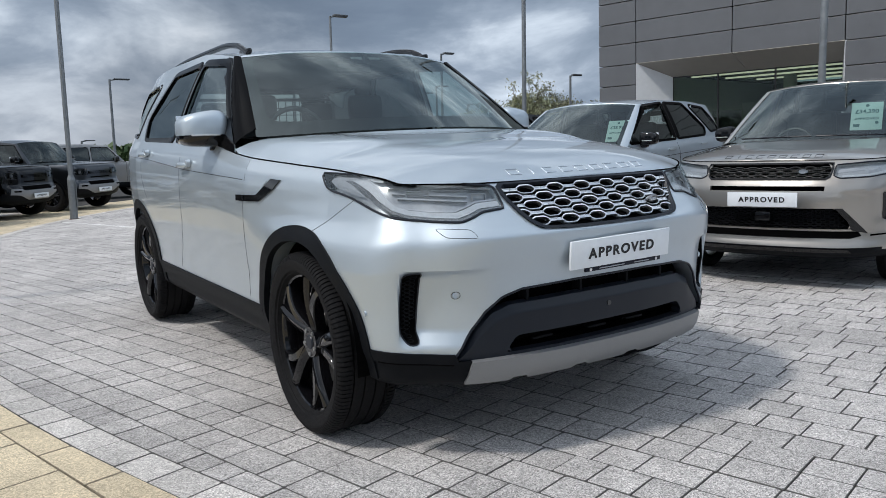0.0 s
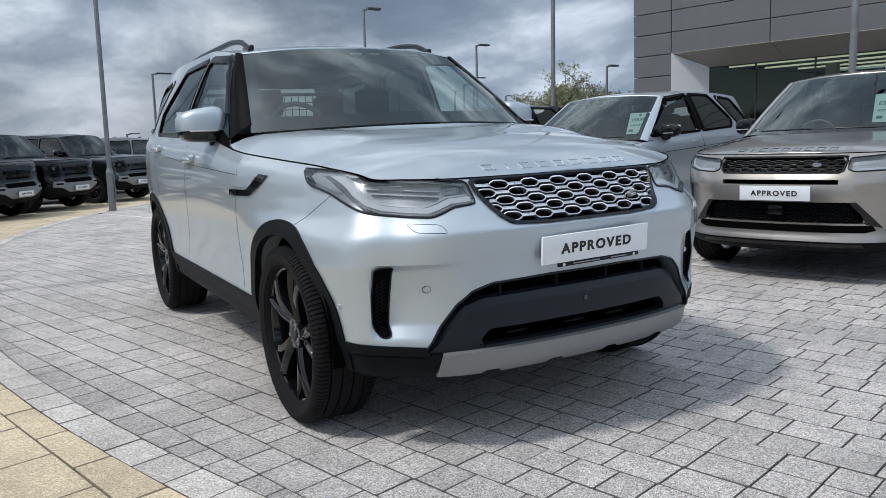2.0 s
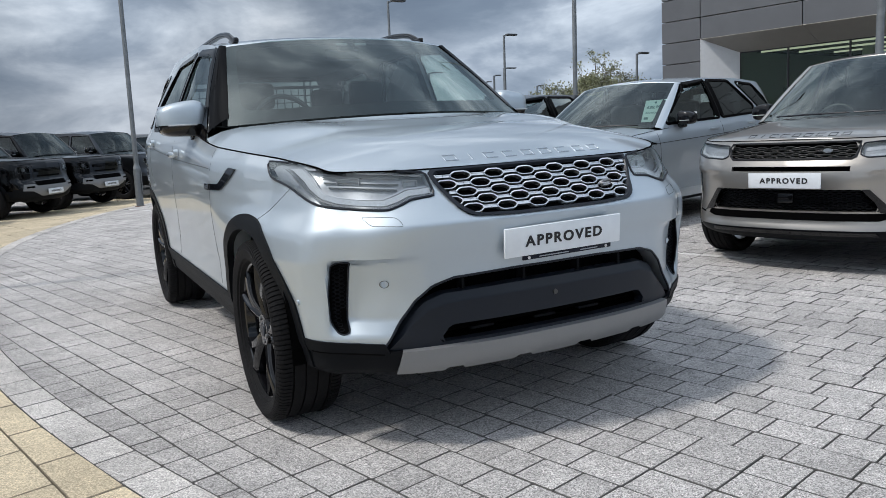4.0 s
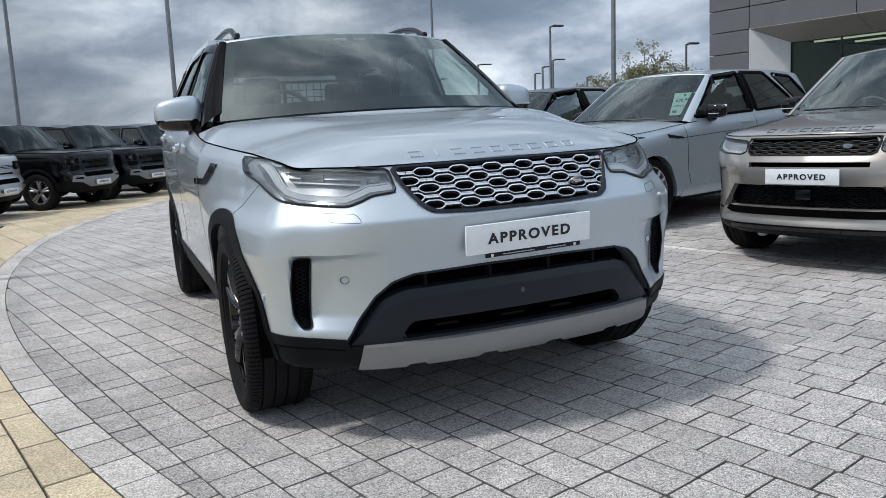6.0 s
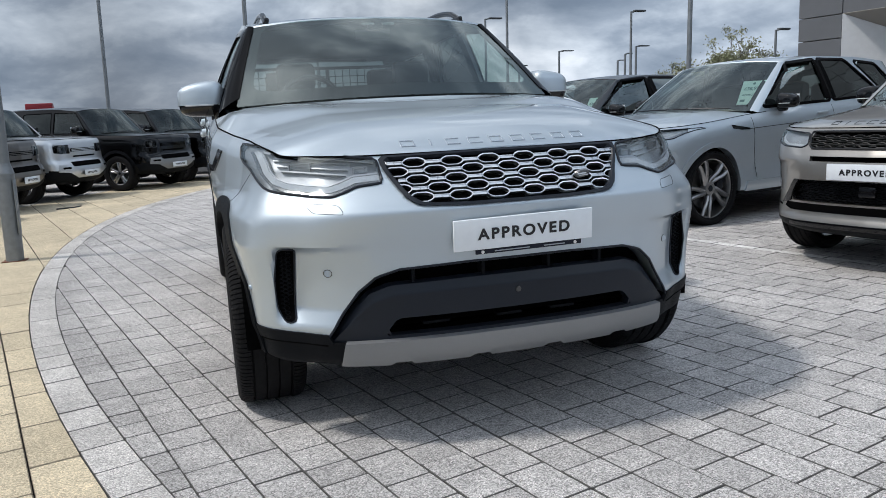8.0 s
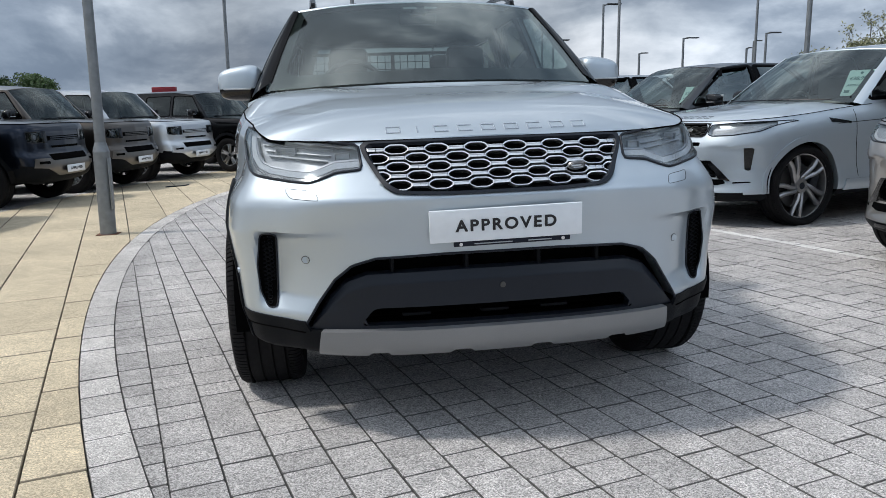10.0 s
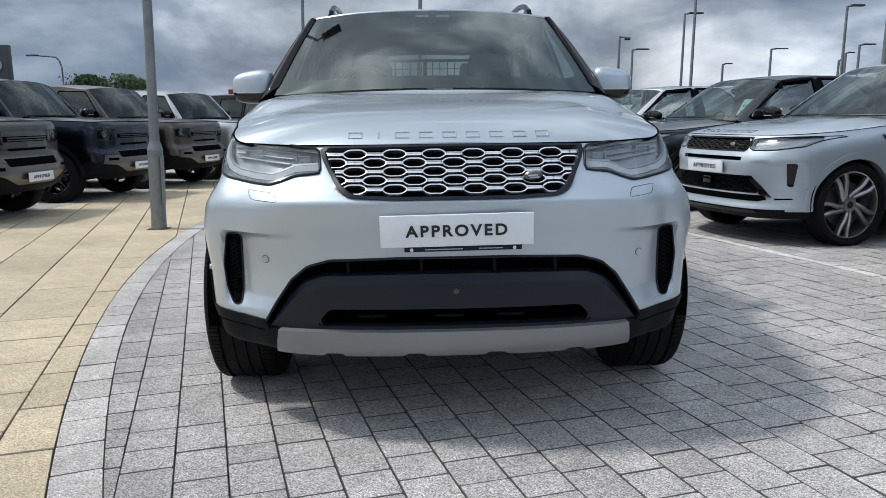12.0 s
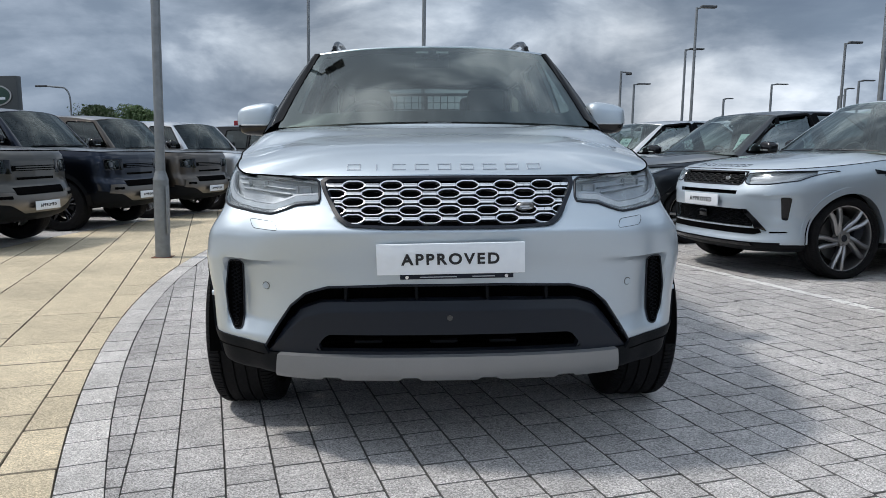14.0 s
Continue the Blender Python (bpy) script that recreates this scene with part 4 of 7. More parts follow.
def far_fixtures():
    ob = lamp_post(10.0, 34.65, 4.87, 0.075, heads=(), label="grey steel camera mast in the yard")
    bm = bmesh.new()
    z = 4.87 - gz(34.65)
    cyl(bm, (0, 0, z - 0.05), (0.35, 0, z - 0.05), 0.03, n=8)
    cyl(bm, (0.22, -0.1, z - 0.12), (0.48, -0.1, z - 0.12), 0.09, 0.07, 12)
    part("camera_dome", bm, M_LAMPHEAD, ob)
    # road lamp with a bent arm
    x, y = -24.7, 52.15
    rl = empty("street_lamp", Matrix.Translation((x, y, gz(y))), "thin street lamp with a bent arm", "street lamp")
    h = 5.64 - gz(y)
    pts = [(1.0, 0, 0), (1.0, 0, h - 1.0)] + [(0.5 + 0.5 * math.cos(a), 0, h - 1.0 + 0.9 * math.sin(a)) for a in np.linspace(0.2, 1.4, 6)] + [(-0.6, 0, h)]
    part("pole", tube(pts, 0.06, 8), M_POST, rl)
    bm = bmesh.new()
    box(bm, -0.9, 0, h, 0.8, 0.25, 0.12, 0.04)
    part("lamp_head", bm, M_LAMPHEAD, rl)
    # dark sign with an oval badge
    sg = empty("forecourt_sign", Matrix.Translation((-14.6, 24.34, gz(24.3))) @ Matrix.Rotation(radians(-8), 4, "Z"), "tall dark forecourt sign with an oval badge", "sign")
    bm = bmesh.new()
    box(bm, 0, 0, 1.95, 2.6, 0.25, 3.9, 0.02)
    part("panel", bm, mat("sign_grey", (0.045, 0.05, 0.05), rough=0.35, var=0.05), sg)
    for r, m, yy in ((0.66, M_ALLOY, -0.14), (0.60, mat("badge_green", (0.012, 0.05, 0.035), rough=0.4), -0.16)):
        bm = bmesh.new()
        cyl(bm, (0, 0, 0), (0, -0.03, 0), r, r, 40)
        bmesh.ops.scale(bm, vec=(1, 1, 0.55), verts=bm.verts)
        bmesh.ops.translate(bm, vec=(0.45, yy, 3.25), verts=bm.verts)
        part("badge", bm, m, sg)
    bm = bmesh.new()
    for dx, dz in ((-0.1, 0.1), (0.1, -0.1)):
        box(bm, 0.45 + dx, -0.20, 3.25 + dz, 0.7, 0.02, 0.09)
    part("badge_bar", bm, M_PLATE, sg, smooth=False)
    # red hoarding far off
    bm = bmesh.new()
    box(bm, 0, 0, 0, 0.68, 0.25, 0.21, 0.02)
    box(bm, 0, 0, -1.10, 0.06, 0.06, 2.05)
    ob = part("red_sign", bm, M_RED)
    ob.matrix_world = Matrix.Translation((-5.2, 21.4, 1.95))
    tagged(ob, "small red sign box on a post behind the parked row", "sign")
    # pale warehouse on the skyline
    bm = bmesh.new()
    box(bm, 0, 0, 1.6, 26, 8, 4.4, 0.05)
    ob = part("warehouse", bm, mat("pale_metal_sheet", (0.45, 0.48, 0.5), rough=0.5, var=0.06, scale=2))
    ob.matrix_world = Matrix.Translation((30, 92, gz(50) - 0.3))
    tagged(ob, "long low pale metal warehouse on the skyline", "building")


far_fixtures()
strip_pts = [(-3.51, 11.95), (-3.39, 12.01), (-3.26, 12.03), (-3.20, 12.14), (-3.17, 12.31)]
tagged(part("rubber_strip", tube([(x, y, gz(y) + 0.011) for x, y in strip_pts], 0.011, 8), M_SATIN), "bent black rubber strip lying on the buff path", "debris")
M_LEAF = mat("young_leaves", (0.23, 0.24, 0.14), rough=0.6, var=0.3, scale=3, island=0.35)
M_HEDGE = mat("hedge_leaves", (0.060, 0.098, 0.034), rough=0.7, var=0.35, scale=2, island=0.35)
M_BARK = mat("bark", (0.10, 0.085, 0.07), rough=0.9, var=0.3, scale=12, bump=0.5, bump_scale=40)


def leaves(points, size, rng):
    V, Fc = [], []
    for p in points:
        a = Vector((rng.gauss(0, 1), rng.gauss(0, 1), rng.gauss(0, 1))).normalized()
        b = a.orthogonal().normalized()
        c = a.cross(b)
        s = size * rng.uniform(0.6, 1.4)
        k = len(V)
        V += [p + b * s, p + c * s * 0.5, p - b * s, p - c * s * 0.5]
        Fc.append((k, k + 1, k + 2, k + 3))
    me = bpy.data.meshes.new("crown")
    me.from_pydata([v[:] for v in V], [], Fc)
    bm = bmesh.new()
    bm.from_mesh(me)
    bpy.data.meshes.remove(me)
    return bm


def tree(x, y, h, spread, seed, label, density=1.0, leaf=0.09, material=None):
    rng = random.Random(seed)
    ob = empty("tree", Matrix.Translation((x, y, gz(y))), label, "tree")
    limbs, tips = bmesh.new(), []

    def grow(p, d, ln, r, depth):
        q = p + d * ln
        cyl(limbs, p, q, r, r * 0.62, 6, caps=False)
        tips.append((q, depth))
        if depth >= 5:
            return
        for _ in range(3 if depth < 3 else 2):
            nd = (d + Vector((rng.gauss(0, 0.6), rng.gauss(0, 0.6), rng.gauss(0.05, 0.35))) * (0.75 + 0.1 * depth)).normalized()
            nd.x *= 1 + 0.25 * spread
            grow(q, nd.normalized(), ln * rng.uniform(0.62, 0.86), r * 0.6, depth + 1)
    for _ in range(4):
        grow(Vector((rng.uniform(-0.2, 0.2), rng.uniform(-0.2, 0.2), 0)), Vector((rng.gauss(0, 0.35) * spread, rng.gauss(0, 0.3), 1)).normalized(), h * 0.27, h * 0.022, 0)
    part("trunk", limbs, M_BARK, ob, "bare branching limbs")
    pts = []
    for q, dp in tips:
        if dp >= 3:
            for _ in range(int(rng.choice((1, 4, 9, 12)) * density)):
                pts.append(q + Vector((rng.gauss(0, 0.16), rng.gauss(0, 0.16), rng.gauss(0, 0.14))) * h * 0.16)
    part("crown", leaves(pts, leaf, rng), material or M_LEAF, ob, "thin spring leaves with gaps", smooth=False)


tree(20.3, 25.0, 4.5, 1.9, 3, "young broad tree with thin spring leaves", 2.4, 0.05)
tree(22.1, 26.2, 4.4, 1.9, 5, "young broad tree with thin spring leaves", 2.4, 0.05)
tree(19.2, 25.6, 3.9, 1.9, 8, "young broad tree with thin spring leaves", 2.4, 0.05)
tree(23.6, 26.0, 4.2, 1.9, 14, "young broad tree with thin spring leaves", 2.4, 0.05)


def hedge(name, x0, y0, x1, y1, h, n, seed, label):
    """Far woods as one mass of leaf clumps with an uneven top."""
    rng = random.Random(seed)
    pts = []
    for _ in range(n):
        t = rng.random()
        top = h * (0.65 + 0.35 * noise.noise(Vector((t * 7, seed, 0))) + 0.25 * noise.noise(Vector((t * 23, seed, 3))))
        pts.append(Vector((x0 + (x1 - x0) * t + rng.gauss(0, 0.8), y0 + (y1 - y0) * t + rng.gauss(0, 1.2), gz(50) - 0.3 + rng.random() ** 0.6 * max(top, 0.5))))
    ob = part(name, leaves(pts, 0.42, rng), M_HEDGE, smooth=False)
    tagged(ob, label, "trees", kind="stuff")


hedge("woods", -60, 64, -14, 78, 3.0, 5200, 11, "dark green trees along the skyline")
hedge("woods", -14, 78, 20, 70, 4.4, 5200, 12, "dark green hedge along the skyline")
hedge("woods", 20, 95, 90, 60, 2.2, 5200, 13, "dark green trees along the skyline")
hedge("woods", -70, -42, 70, -48, 9.0, 9000, 15, "dark green trees behind the yard")
hedge("woods", -70, 70, -75, -42, 6.0, 6000, 16, "dark green trees along the yard")
for k, (cx, cy, s) in enumerate(((-26.4, 63.5, 2.6), (-23.2, 63.5, 2.2))):
    rng = random.Random(40 + k)
    pts = [Vector((cx + max(-1.6, min(1.6, rng.gauss(0, 1))) * s * 0.42, cy + rng.gauss(0, 1), 1.0 + 4.0 * rng.random() ** 0.5)) for _ in range(9000)]
    pts = [p for p in pts if p.z < 4.95 - 2.2 * ((p.x - cx) / s) ** 2 + noise.noise(p * 0.9) * 0.8]
    tagged(part("far_tree", leaves(pts, 0.10, rng), M_HEDGE, smooth=False), "dark green round tree beyond the parked row", "tree", kind="stuff")

# ---- vehicles ----


def superblob(cx, cy, cz, sx, sy, sz, e=0.55, n=24, zmin=-1, zmax=1):
    bm = bmesh.new()
    f = lambda c, p: math.copysign(abs(c) ** p, c)
    rows = []
    for i in range(n // 2 + 1):
        ph = -math.pi / 2 + math.pi * i / (n // 2)
        z = min(max(f(math.sin(ph), e), zmin), zmax)
        rows.append([(cx + sx * f(math.cos(ph), e) * f(math.cos(th), e), cy + sy * f(math.cos(ph), e) * f(math.sin(th), e), cz + sz * z) for th in np.linspace(0, 2 * math.pi, n, endpoint=False)])
    grid(bm, rows, closed=True)
    bmesh.ops.remove_doubles(bm, verts=bm.verts, dist=1e-4)
    bmesh.ops.recalc_face_normals(bm, faces=bm.faces)
    return bm


def grid_mesh(rows):
    bm = bmesh.new()
    grid(bm, rows)
    return bm


def mirrored(rows):
    """Full-width rows from half rows that start at the centre line."""
    return [[(-p[0], p[1], p[2]) for p in r] for r in reversed(rows)] + rows


def arch_poly(y, z, r, flat=0.0):
    return [(y + r * math.cos(a), z + r * math.sin(a)) for a in np.linspace(-0.9, math.pi + 0.9, 44)]


def vehicle(sp, car):
    """Body, bonnet, cabin, glass and wheels of one vehicle. Returns its skin for the details."""
    rows = shell(sp)
    for x0, x1, x2, z0, z1, deep in sp.get("scoops", ()):
        # levels that run along the hollow's upper and lower edges
        mid = len(rows[0]) // 2
        ref = min((r for r in rows if r[mid][1] < 0.9), key=lambda r: abs(r[mid][0] - 0.7))
        marks = []
        for zt in (z0, z0 + 0.06, z1 - 0.007, z1):
            i = min(range(len(ref)), key=lambda k: abs(ref[k][2] - zt))
            marks.append((max(i, marks[-1][0] + 1) if marks else i, zt))
        for r in rows:
            xm = r[mid][0]
            w = min(1, max(0, (xm - x0 + 0.08) / 0.06), max(0, (x2 + 0.10 - xm) / 0.06)) if r[mid][1] < 1.0 else 0
            if w <= 0:
                continue
            zz = [p[2] for p in r]
            d = np.interp(range(len(r)), [0] + [i for i, _ in marks] + [len(r) - 1], [0] + [zt - zz[i] for i, zt in marks] + [0])
            zn = [z + w * e for z, e in zip(zz, d)]
            r[:] = [(float(np.interp(z, zz, [p[0] for p in r])), float(np.interp(z, zz, [p[1] for p in r])), z) for z in zn]
    full = mirrored(rows)[:-len(rows)] + rows  # both halves, nose in the middle
    bm = bmesh.new()
    grid(bm, full)
    bmesh.ops.remove_doubles(bm, verts=bm.verts, dist=0.0008)
    bmesh.ops.recalc_face_normals(bm, faces=bm.faces)
    for x0, x1, x2, z0, z1, deep in sp.get("scoops", ()):
        # hollow that deepens towards the side vent, its edges crisp
        for v in bm.verts:
            ax = abs(v.co.x)
            if v.co.y < 1.0 and x0 < ax < x2 and z0 < v.co.z < z1:
                u = min((ax - x0) / (x1 - x0), 1.0)
                e = min(1, (v.co.z - z0) / 0.06, (z1 - v.co.z) / (0.006 + 0.020 * u))
                v.co.y += deep * u ** 1.3 * max(e, 0.0) * min(1, (x2 - ax) / 0.030)
    skin = Skin(bm)
    hz = sp["tyre"][0]
    for y in sp["axles"]:
        for sg in (-1, 1):
            cut(bm, arch_poly(y, hz, sp["arch"]), (1, 2), lambda c, s=sg: c.x * s > 0.5, depth=(-sg * 0.10, 0, 0))
    for poly, depth in sp.get("front_holes", ()):
        for sg in ((1,) if min(p[0] for p in poly) < -0.05 else (1, -1)):
            cut(bm, [(p[0] * sg, p[1]) for p in poly], (0, 2), lambda c: c.y < 1.0, depth=(0, depth, 0))
    # split off the dark lower cladding
    split_front, split_side = sp["split"]

    def is_low(f):
        c = f.calc_center_median()
        k = min(max((c.y - 0.25) / 0.6, 0), 1)
        return c.z < split_front + (split_side - split_front) * k
    low = [f for f in bm.faces if is_low(f)]
    bm2 = bm.copy()
    bmesh.ops.delete(bm2, geom=[f for f in bm2.faces if not is_low(f)], context="FACES")
    bmesh.ops.delete(bm, geom=low, context="FACES")
    part("body", bm, sp["paint"], car, sp["paint_label"])
    part("lower_cladding", bm2, sp.get("clad", M_PLASTIC), car, "black plastic lower cladding")

    top = [r[-1] for r in rows]
    cx, cy, cz = sp["ws_base"]  # corner of the windscreen's foot
    tx, ty, tz = sp["ws_top"]
    bow_b, bow_t = sp["bow"]
    zc = smooth_tab(sp["bonnet"])
    nu = 28
    us = np.linspace(-1, 1, nu + 1)
    hood = []
    fade = lambda t: min(max(t, 0), 1) ** 2 * (3 - 2 * min(max(t, 0), 1))
    for p in top:
        if p[1] > cy - 0.01:
            break
        ridge = sp.get("ridge", 0.0)
        b = bow_b * fade((p[1] - (cy - 0.8)) / 0.8)
        h = max(zc(p[1]) - p[2], 0.0)
        hood.append([(u * p[0], p[1] - b * (1 - u * u), p[2] + h * (1 - abs(u) ** (3.2 + sp.get("full_bonnet", 0.0) * fade((p[1] - 0.9) / 0.7))) + ridge * fade((p[1] - 0.3) / 0.7) * math.exp(-((abs(u) - 0.62) / 0.10) ** 2)) for u in us])
    if sp.get("bonnet_end"):
        # the rear edge runs up to the foot of the glass
        p = next(q for q in top if q[1] > cy - 0.01)
        last = []
        for u in us:
            x = abs(u) * p[0]
            uu = min(1.0, x / cx)
            k = max(0.0, (x - cx) / (p[0] - cx))
            last.append((u * p[0], cy - bow_b * (1 - uu * uu) - 0.006 + 0.03 * k, (cz + sp["ws_crown"] * (1 - uu * uu) - 0.010) * (1 - k) + (p[2] + 0.022) * k))
        hood.append(last)
    bm = bmesh.new()
    grid(bm, hood)
    bmesh.ops.remove_doubles(bm, verts=bm.verts, dist=0.0005)
    bmesh.ops.recalc_face_normals(bm, faces=bm.faces)
    hskin = Skin(bm)
    part("bonnet", bm, sp["paint"], car, sp["paint_label"] + " bonnet")
    edge = [p for p in top if p[1] < cy + 0.2]
    gap = [(-p[0], p[1], p[2]) for p in reversed(edge)] + edge[1:]
    part("bonnet_gap", tube([(x * 1.001, y - 0.002, z) for x, y, z in gap], sp.get("gap", 0.006), 6), M_SHADEBLK, car)

    # cabin sides and tail
    st = [p for p in top if p[1] >= cy]
    yend = max(p[1] for p in top)
    zr = smooth_tab(sp["roof"])
    k = (tx + sp.get("pillar_width", 0.035)) / st[0][0]
    nv = 26
    srows = []
    tops = []
    for p in st:
        q = (p[1] - cy) / (yend - cy)
        t = (p[0] * k, ty + (sp["roof_end"] - ty) * q, zr(ty + (sp["roof_end"] - ty) * q))
        tops.append(t)
        row = []
        for j in range(nv + 1):
            v = j / nv
            bulge = sp["tumble"] * math.sin(math.pi * v * 0.9)
            row.append(((p[0] + (t[0] - p[0]) * v) + (bulge if p[0] > 0.3 else bulge * p[0] / 0.3), p[1] + (t[1] - p[1]) * v + (0.06 * math.sin(math.pi * v) if q > 0.97 else 0), p[2] + (t[2] - p[2]) * v))
        srows.append(row)
    for sg in (-1, 1):
        bm = bmesh.new()
        grid(bm, [[(sg * x, y, z) for x, y, z in r] for r in srows])
        bmesh.ops.recalc_face_normals(bm, faces=bm.faces)
        gsk = Skin(bm)
        tailf = lambda x, z, pr, s=gsk, g=sg: s.tree.ray_cast(Vector((g * x, 9, z)), Vector((0, -1, 0)))[0] or Vector((g * x, yend, z))
        for poly, gmat, lab in sp["windows"]:
            cut(bm, grow_poly(poly, 0.012), (1, 2), lambda c, g=sg: c.x * g > 0.35, depth=(-sg * 0.025, 0, 0))
            part("side_window", outline_panel(lambda a, b, pr, s=gsk, g=sg: s.side(a, b, pr, g), poly, -0.006, 0.0), gmat, car, lab)
            edge_in = dense(poly, 72, True)
            grown = sp.get("surround_front", sp["surround"]) if poly is sp["windows"][0][0] else sp.get("surround_last", sp["surround"]) if poly is sp["windows"][-1][0] else sp["surround"]
            edge_out, on = dense(grow_poly(poly, grown), 72, True), (lambda a, b, pr, s=gsk, g=sg: s.side(a, b, pr, g))
            ring = bmesh.new()
            grid(ring, [[on(a, b, 0.0005) for a, b in edge_out], [on(a, b, 0.005) for a, b in [(p[0] * 0.8 + q[0] * 0.2, p[1] * 0.8 + q[1] * 0.2) for p, q in zip(edge_out, edge_in)]], [on(a, b, 0.005) for a, b in edge_in], [on(a, b, -0.008) for a, b in edge_in]], closed=True)
            bmesh.ops.recalc_face_normals(ring, faces=ring.faces)
            part("window_surround", ring, M_PILLAR, car, "black window surround")
        rw = [(sg * x, z) for x, z in sp["rear_window"]]
        cut(bm, rw, (0, 2), lambda c: c.y > yend - 0.9, depth=(0, -0.02, 0))
        part("rear_window", outline_panel(lambda a, b, pr: tailf(abs(a), b, pr), rw, 0, 0.0), sp.get("rear_glass", M_SIDEGL), car, "glass half of the tailgate window")
        trim = bm.copy()
        bmesh.ops.translate(trim, vec=(-sg * 0.028, 0, -0.004), verts=trim.verts)
        part("pillar_trim", trim, M_TRIM, car)
        part("cabin_side", bm, sp["paint"], car)
        if "pillar_cover" in sp:
            part("pillar_cover", outline_panel(lambda a, b, pr, s=gsk, g=sg: s.side(a, b, pr, g), dense(sp["pillar_cover"], 48, True), 0.004, 0.0, 8), M_PILLAR, car, sp.get("pillar_label", "gloss black cover on the windscreen pillar"))
        if "sail" in sp:
            part("sail_panel", outline_panel(lambda a, b, pr, s=gsk, g=sg: s.side(a, b, pr, g), round_poly(sp["sail"], 0.01), 0.006, 0.0), M_GLOSSBLK, car, "gloss black corner under the mirror")
    # roof
    rrows = []
    for t in tops:
        b = bow_t * (1 - fade((t[1] - ty) / 0.9))
        rrows.append([(u * t[0], t[1] - b * (1 - u * u), t[2] + sp["crown"] * (1 - abs(u) ** 2.6)) for u in us])
    bm = bmesh.new()
    grid(bm, rrows)
    bmesh.ops.remove_doubles(bm, verts=bm.verts, dist=0.0005)
    bmesh.ops.recalc_face_normals(bm, faces=bm.faces)
    lip = sp.get("lip_drop", 0.006)
    if lip:
        # the roof's front edge rolls down to the glass
        rr0 = [Vector(p) for p in rrows[0]]
        grid(bm, [[p + Vector((0, -0.012 - lip * 0.55, -lip * 1.9)) for p in rr0], [p + Vector((0, -0.008 - lip * 0.30, -lip * 0.8)) for p in rr0], [p + Vector((0, -0.002, -0.004)) for p in rr0], rr0])
        bmesh.ops.remove_doubles(bm, verts=bm.verts, dist=0.0005)
        bmesh.ops.recalc_face_normals(bm, faces=bm.faces)
    rskin = Skin(bm)
    part("roof", bm, sp.get("roof_paint", sp["paint"]), car)
    bm = bmesh.new()
    grid(bm, [[(x * 0.98, y + 0.03, z - 0.035) for x, y, z in r] for r in rrows[:-2]])
    part("headlining", bm, M_TRIM, car)
    # windscreen
    bm = bmesh.new()
    wrows = []
    for j in range(13):
        v = j / 12
        wrows.append([((cx + (tx - cx) * v) * u * (1 + 0.0), (cy - bow_b * (1 - u * u)) * (1 - v) + (ty - bow_t * (1 - u * u) - lip * 0.5) * v - 0.03 * math.sin(math.pi * v) * (1 - u * u), (cz + sp["ws_crown"] * (1 - u * u)) * (1 - v) + (rrows[0][0][2] + sp["crown"] * (1 - abs(u) ** 2.6) - lip * 0.95) * v + 0.012 * math.sin(math.pi * v)) for u in us])
    grid(bm, wrows)
    part("windscreen", bm, sp.get("screen", M_SCREENS), car, "slanted glass windscreen with cloud reflections")
    # black band round the screen
    def wpt(u, v, lift=0.003):
        i, j = (u + 1) / 2 * nu, v * 12
        i0, j0 = min(int(i), nu - 1), min(int(j), 11)
        a = Vector(wrows[j0][i0]).lerp(Vector(wrows[j0][i0 + 1]), i - i0)
        b = Vector(wrows[j0 + 1][i0]).lerp(Vector(wrows[j0 + 1][i0 + 1]), i - i0)
        p = a.lerp(b, j - j0)
        return p + Vector((0, lift * 0.7, -lift * 0.7))
    bm = bmesh.new()
    fu, fv = sp["frit"]
    outer, inner = [], []
    for a in np.linspace(0, 2 * math.pi, 97):
        c, s = math.cos(a), math.sin(a)
        e = 0.16
        ux, vx = math.copysign(abs(c) ** e, c), math.copysign(abs(s) ** e, s)
        outer.append(wpt(0.999 * math.copysign(abs(c) ** 0.02 if abs(c) > 1e-6 else 0, c), 0.5 + 0.499 * math.copysign(abs(s) ** 0.02 if abs(s) > 1e-6 else 0, s)))
        inner.append(wpt(ux * (1 - fu), 0.5 + fv[2] + vx * (0.5 - (fv[0] if s > 0 else fv[1]))))
    grid(bm, [outer, inner])
    part("screen_band", bm, M_FRIT, car, "black printed band round the windscreen")
    for sg in (-1, 1):
        bm = bmesh.new()
        pr_ = []
        for j in range(sp.get("pillar_from", 0), 13):
            a = Vector(wrows[j][0 if sg < 0 else -1])
            b0, b1 = srows[0][int(j * nv / 12)], srows[0][min(int(j * nv / 12) + 1, nv)]
            fr_ = j * nv / 12 - int(j * nv / 12)
            b = Vector(b0).lerp(Vector(b1), fr_)
            b.x *= sg
            pr_.append([a + Vector((0, 0.02, -0.012)), a + Vector((-sg * 0.004, -0.004, 0.004)), a.lerp(b, 0.33) + Vector((sg * 0.006, -0.012, 0.004)), a.lerp(b, 0.7) + Vector((sg * 0.008, -0.006, 0.003)), b + Vector((sg * 0.002, 0.0, 0))])
        grid(bm, pr_)
        bmesh.ops.recalc_face_normals(bm, faces=bm.faces)
        part("windscreen_pillar", bm, sp.get("pillar_mat", M_PILLAR), car, "pillar beside the windscreen")
    # cabin
    tub = bmesh.new()
    y0, y1, zb = cy + 0.02, yend - 0.25, sp["belt"][-1][1]
    w = cx - 0.06
    zf = 0.5
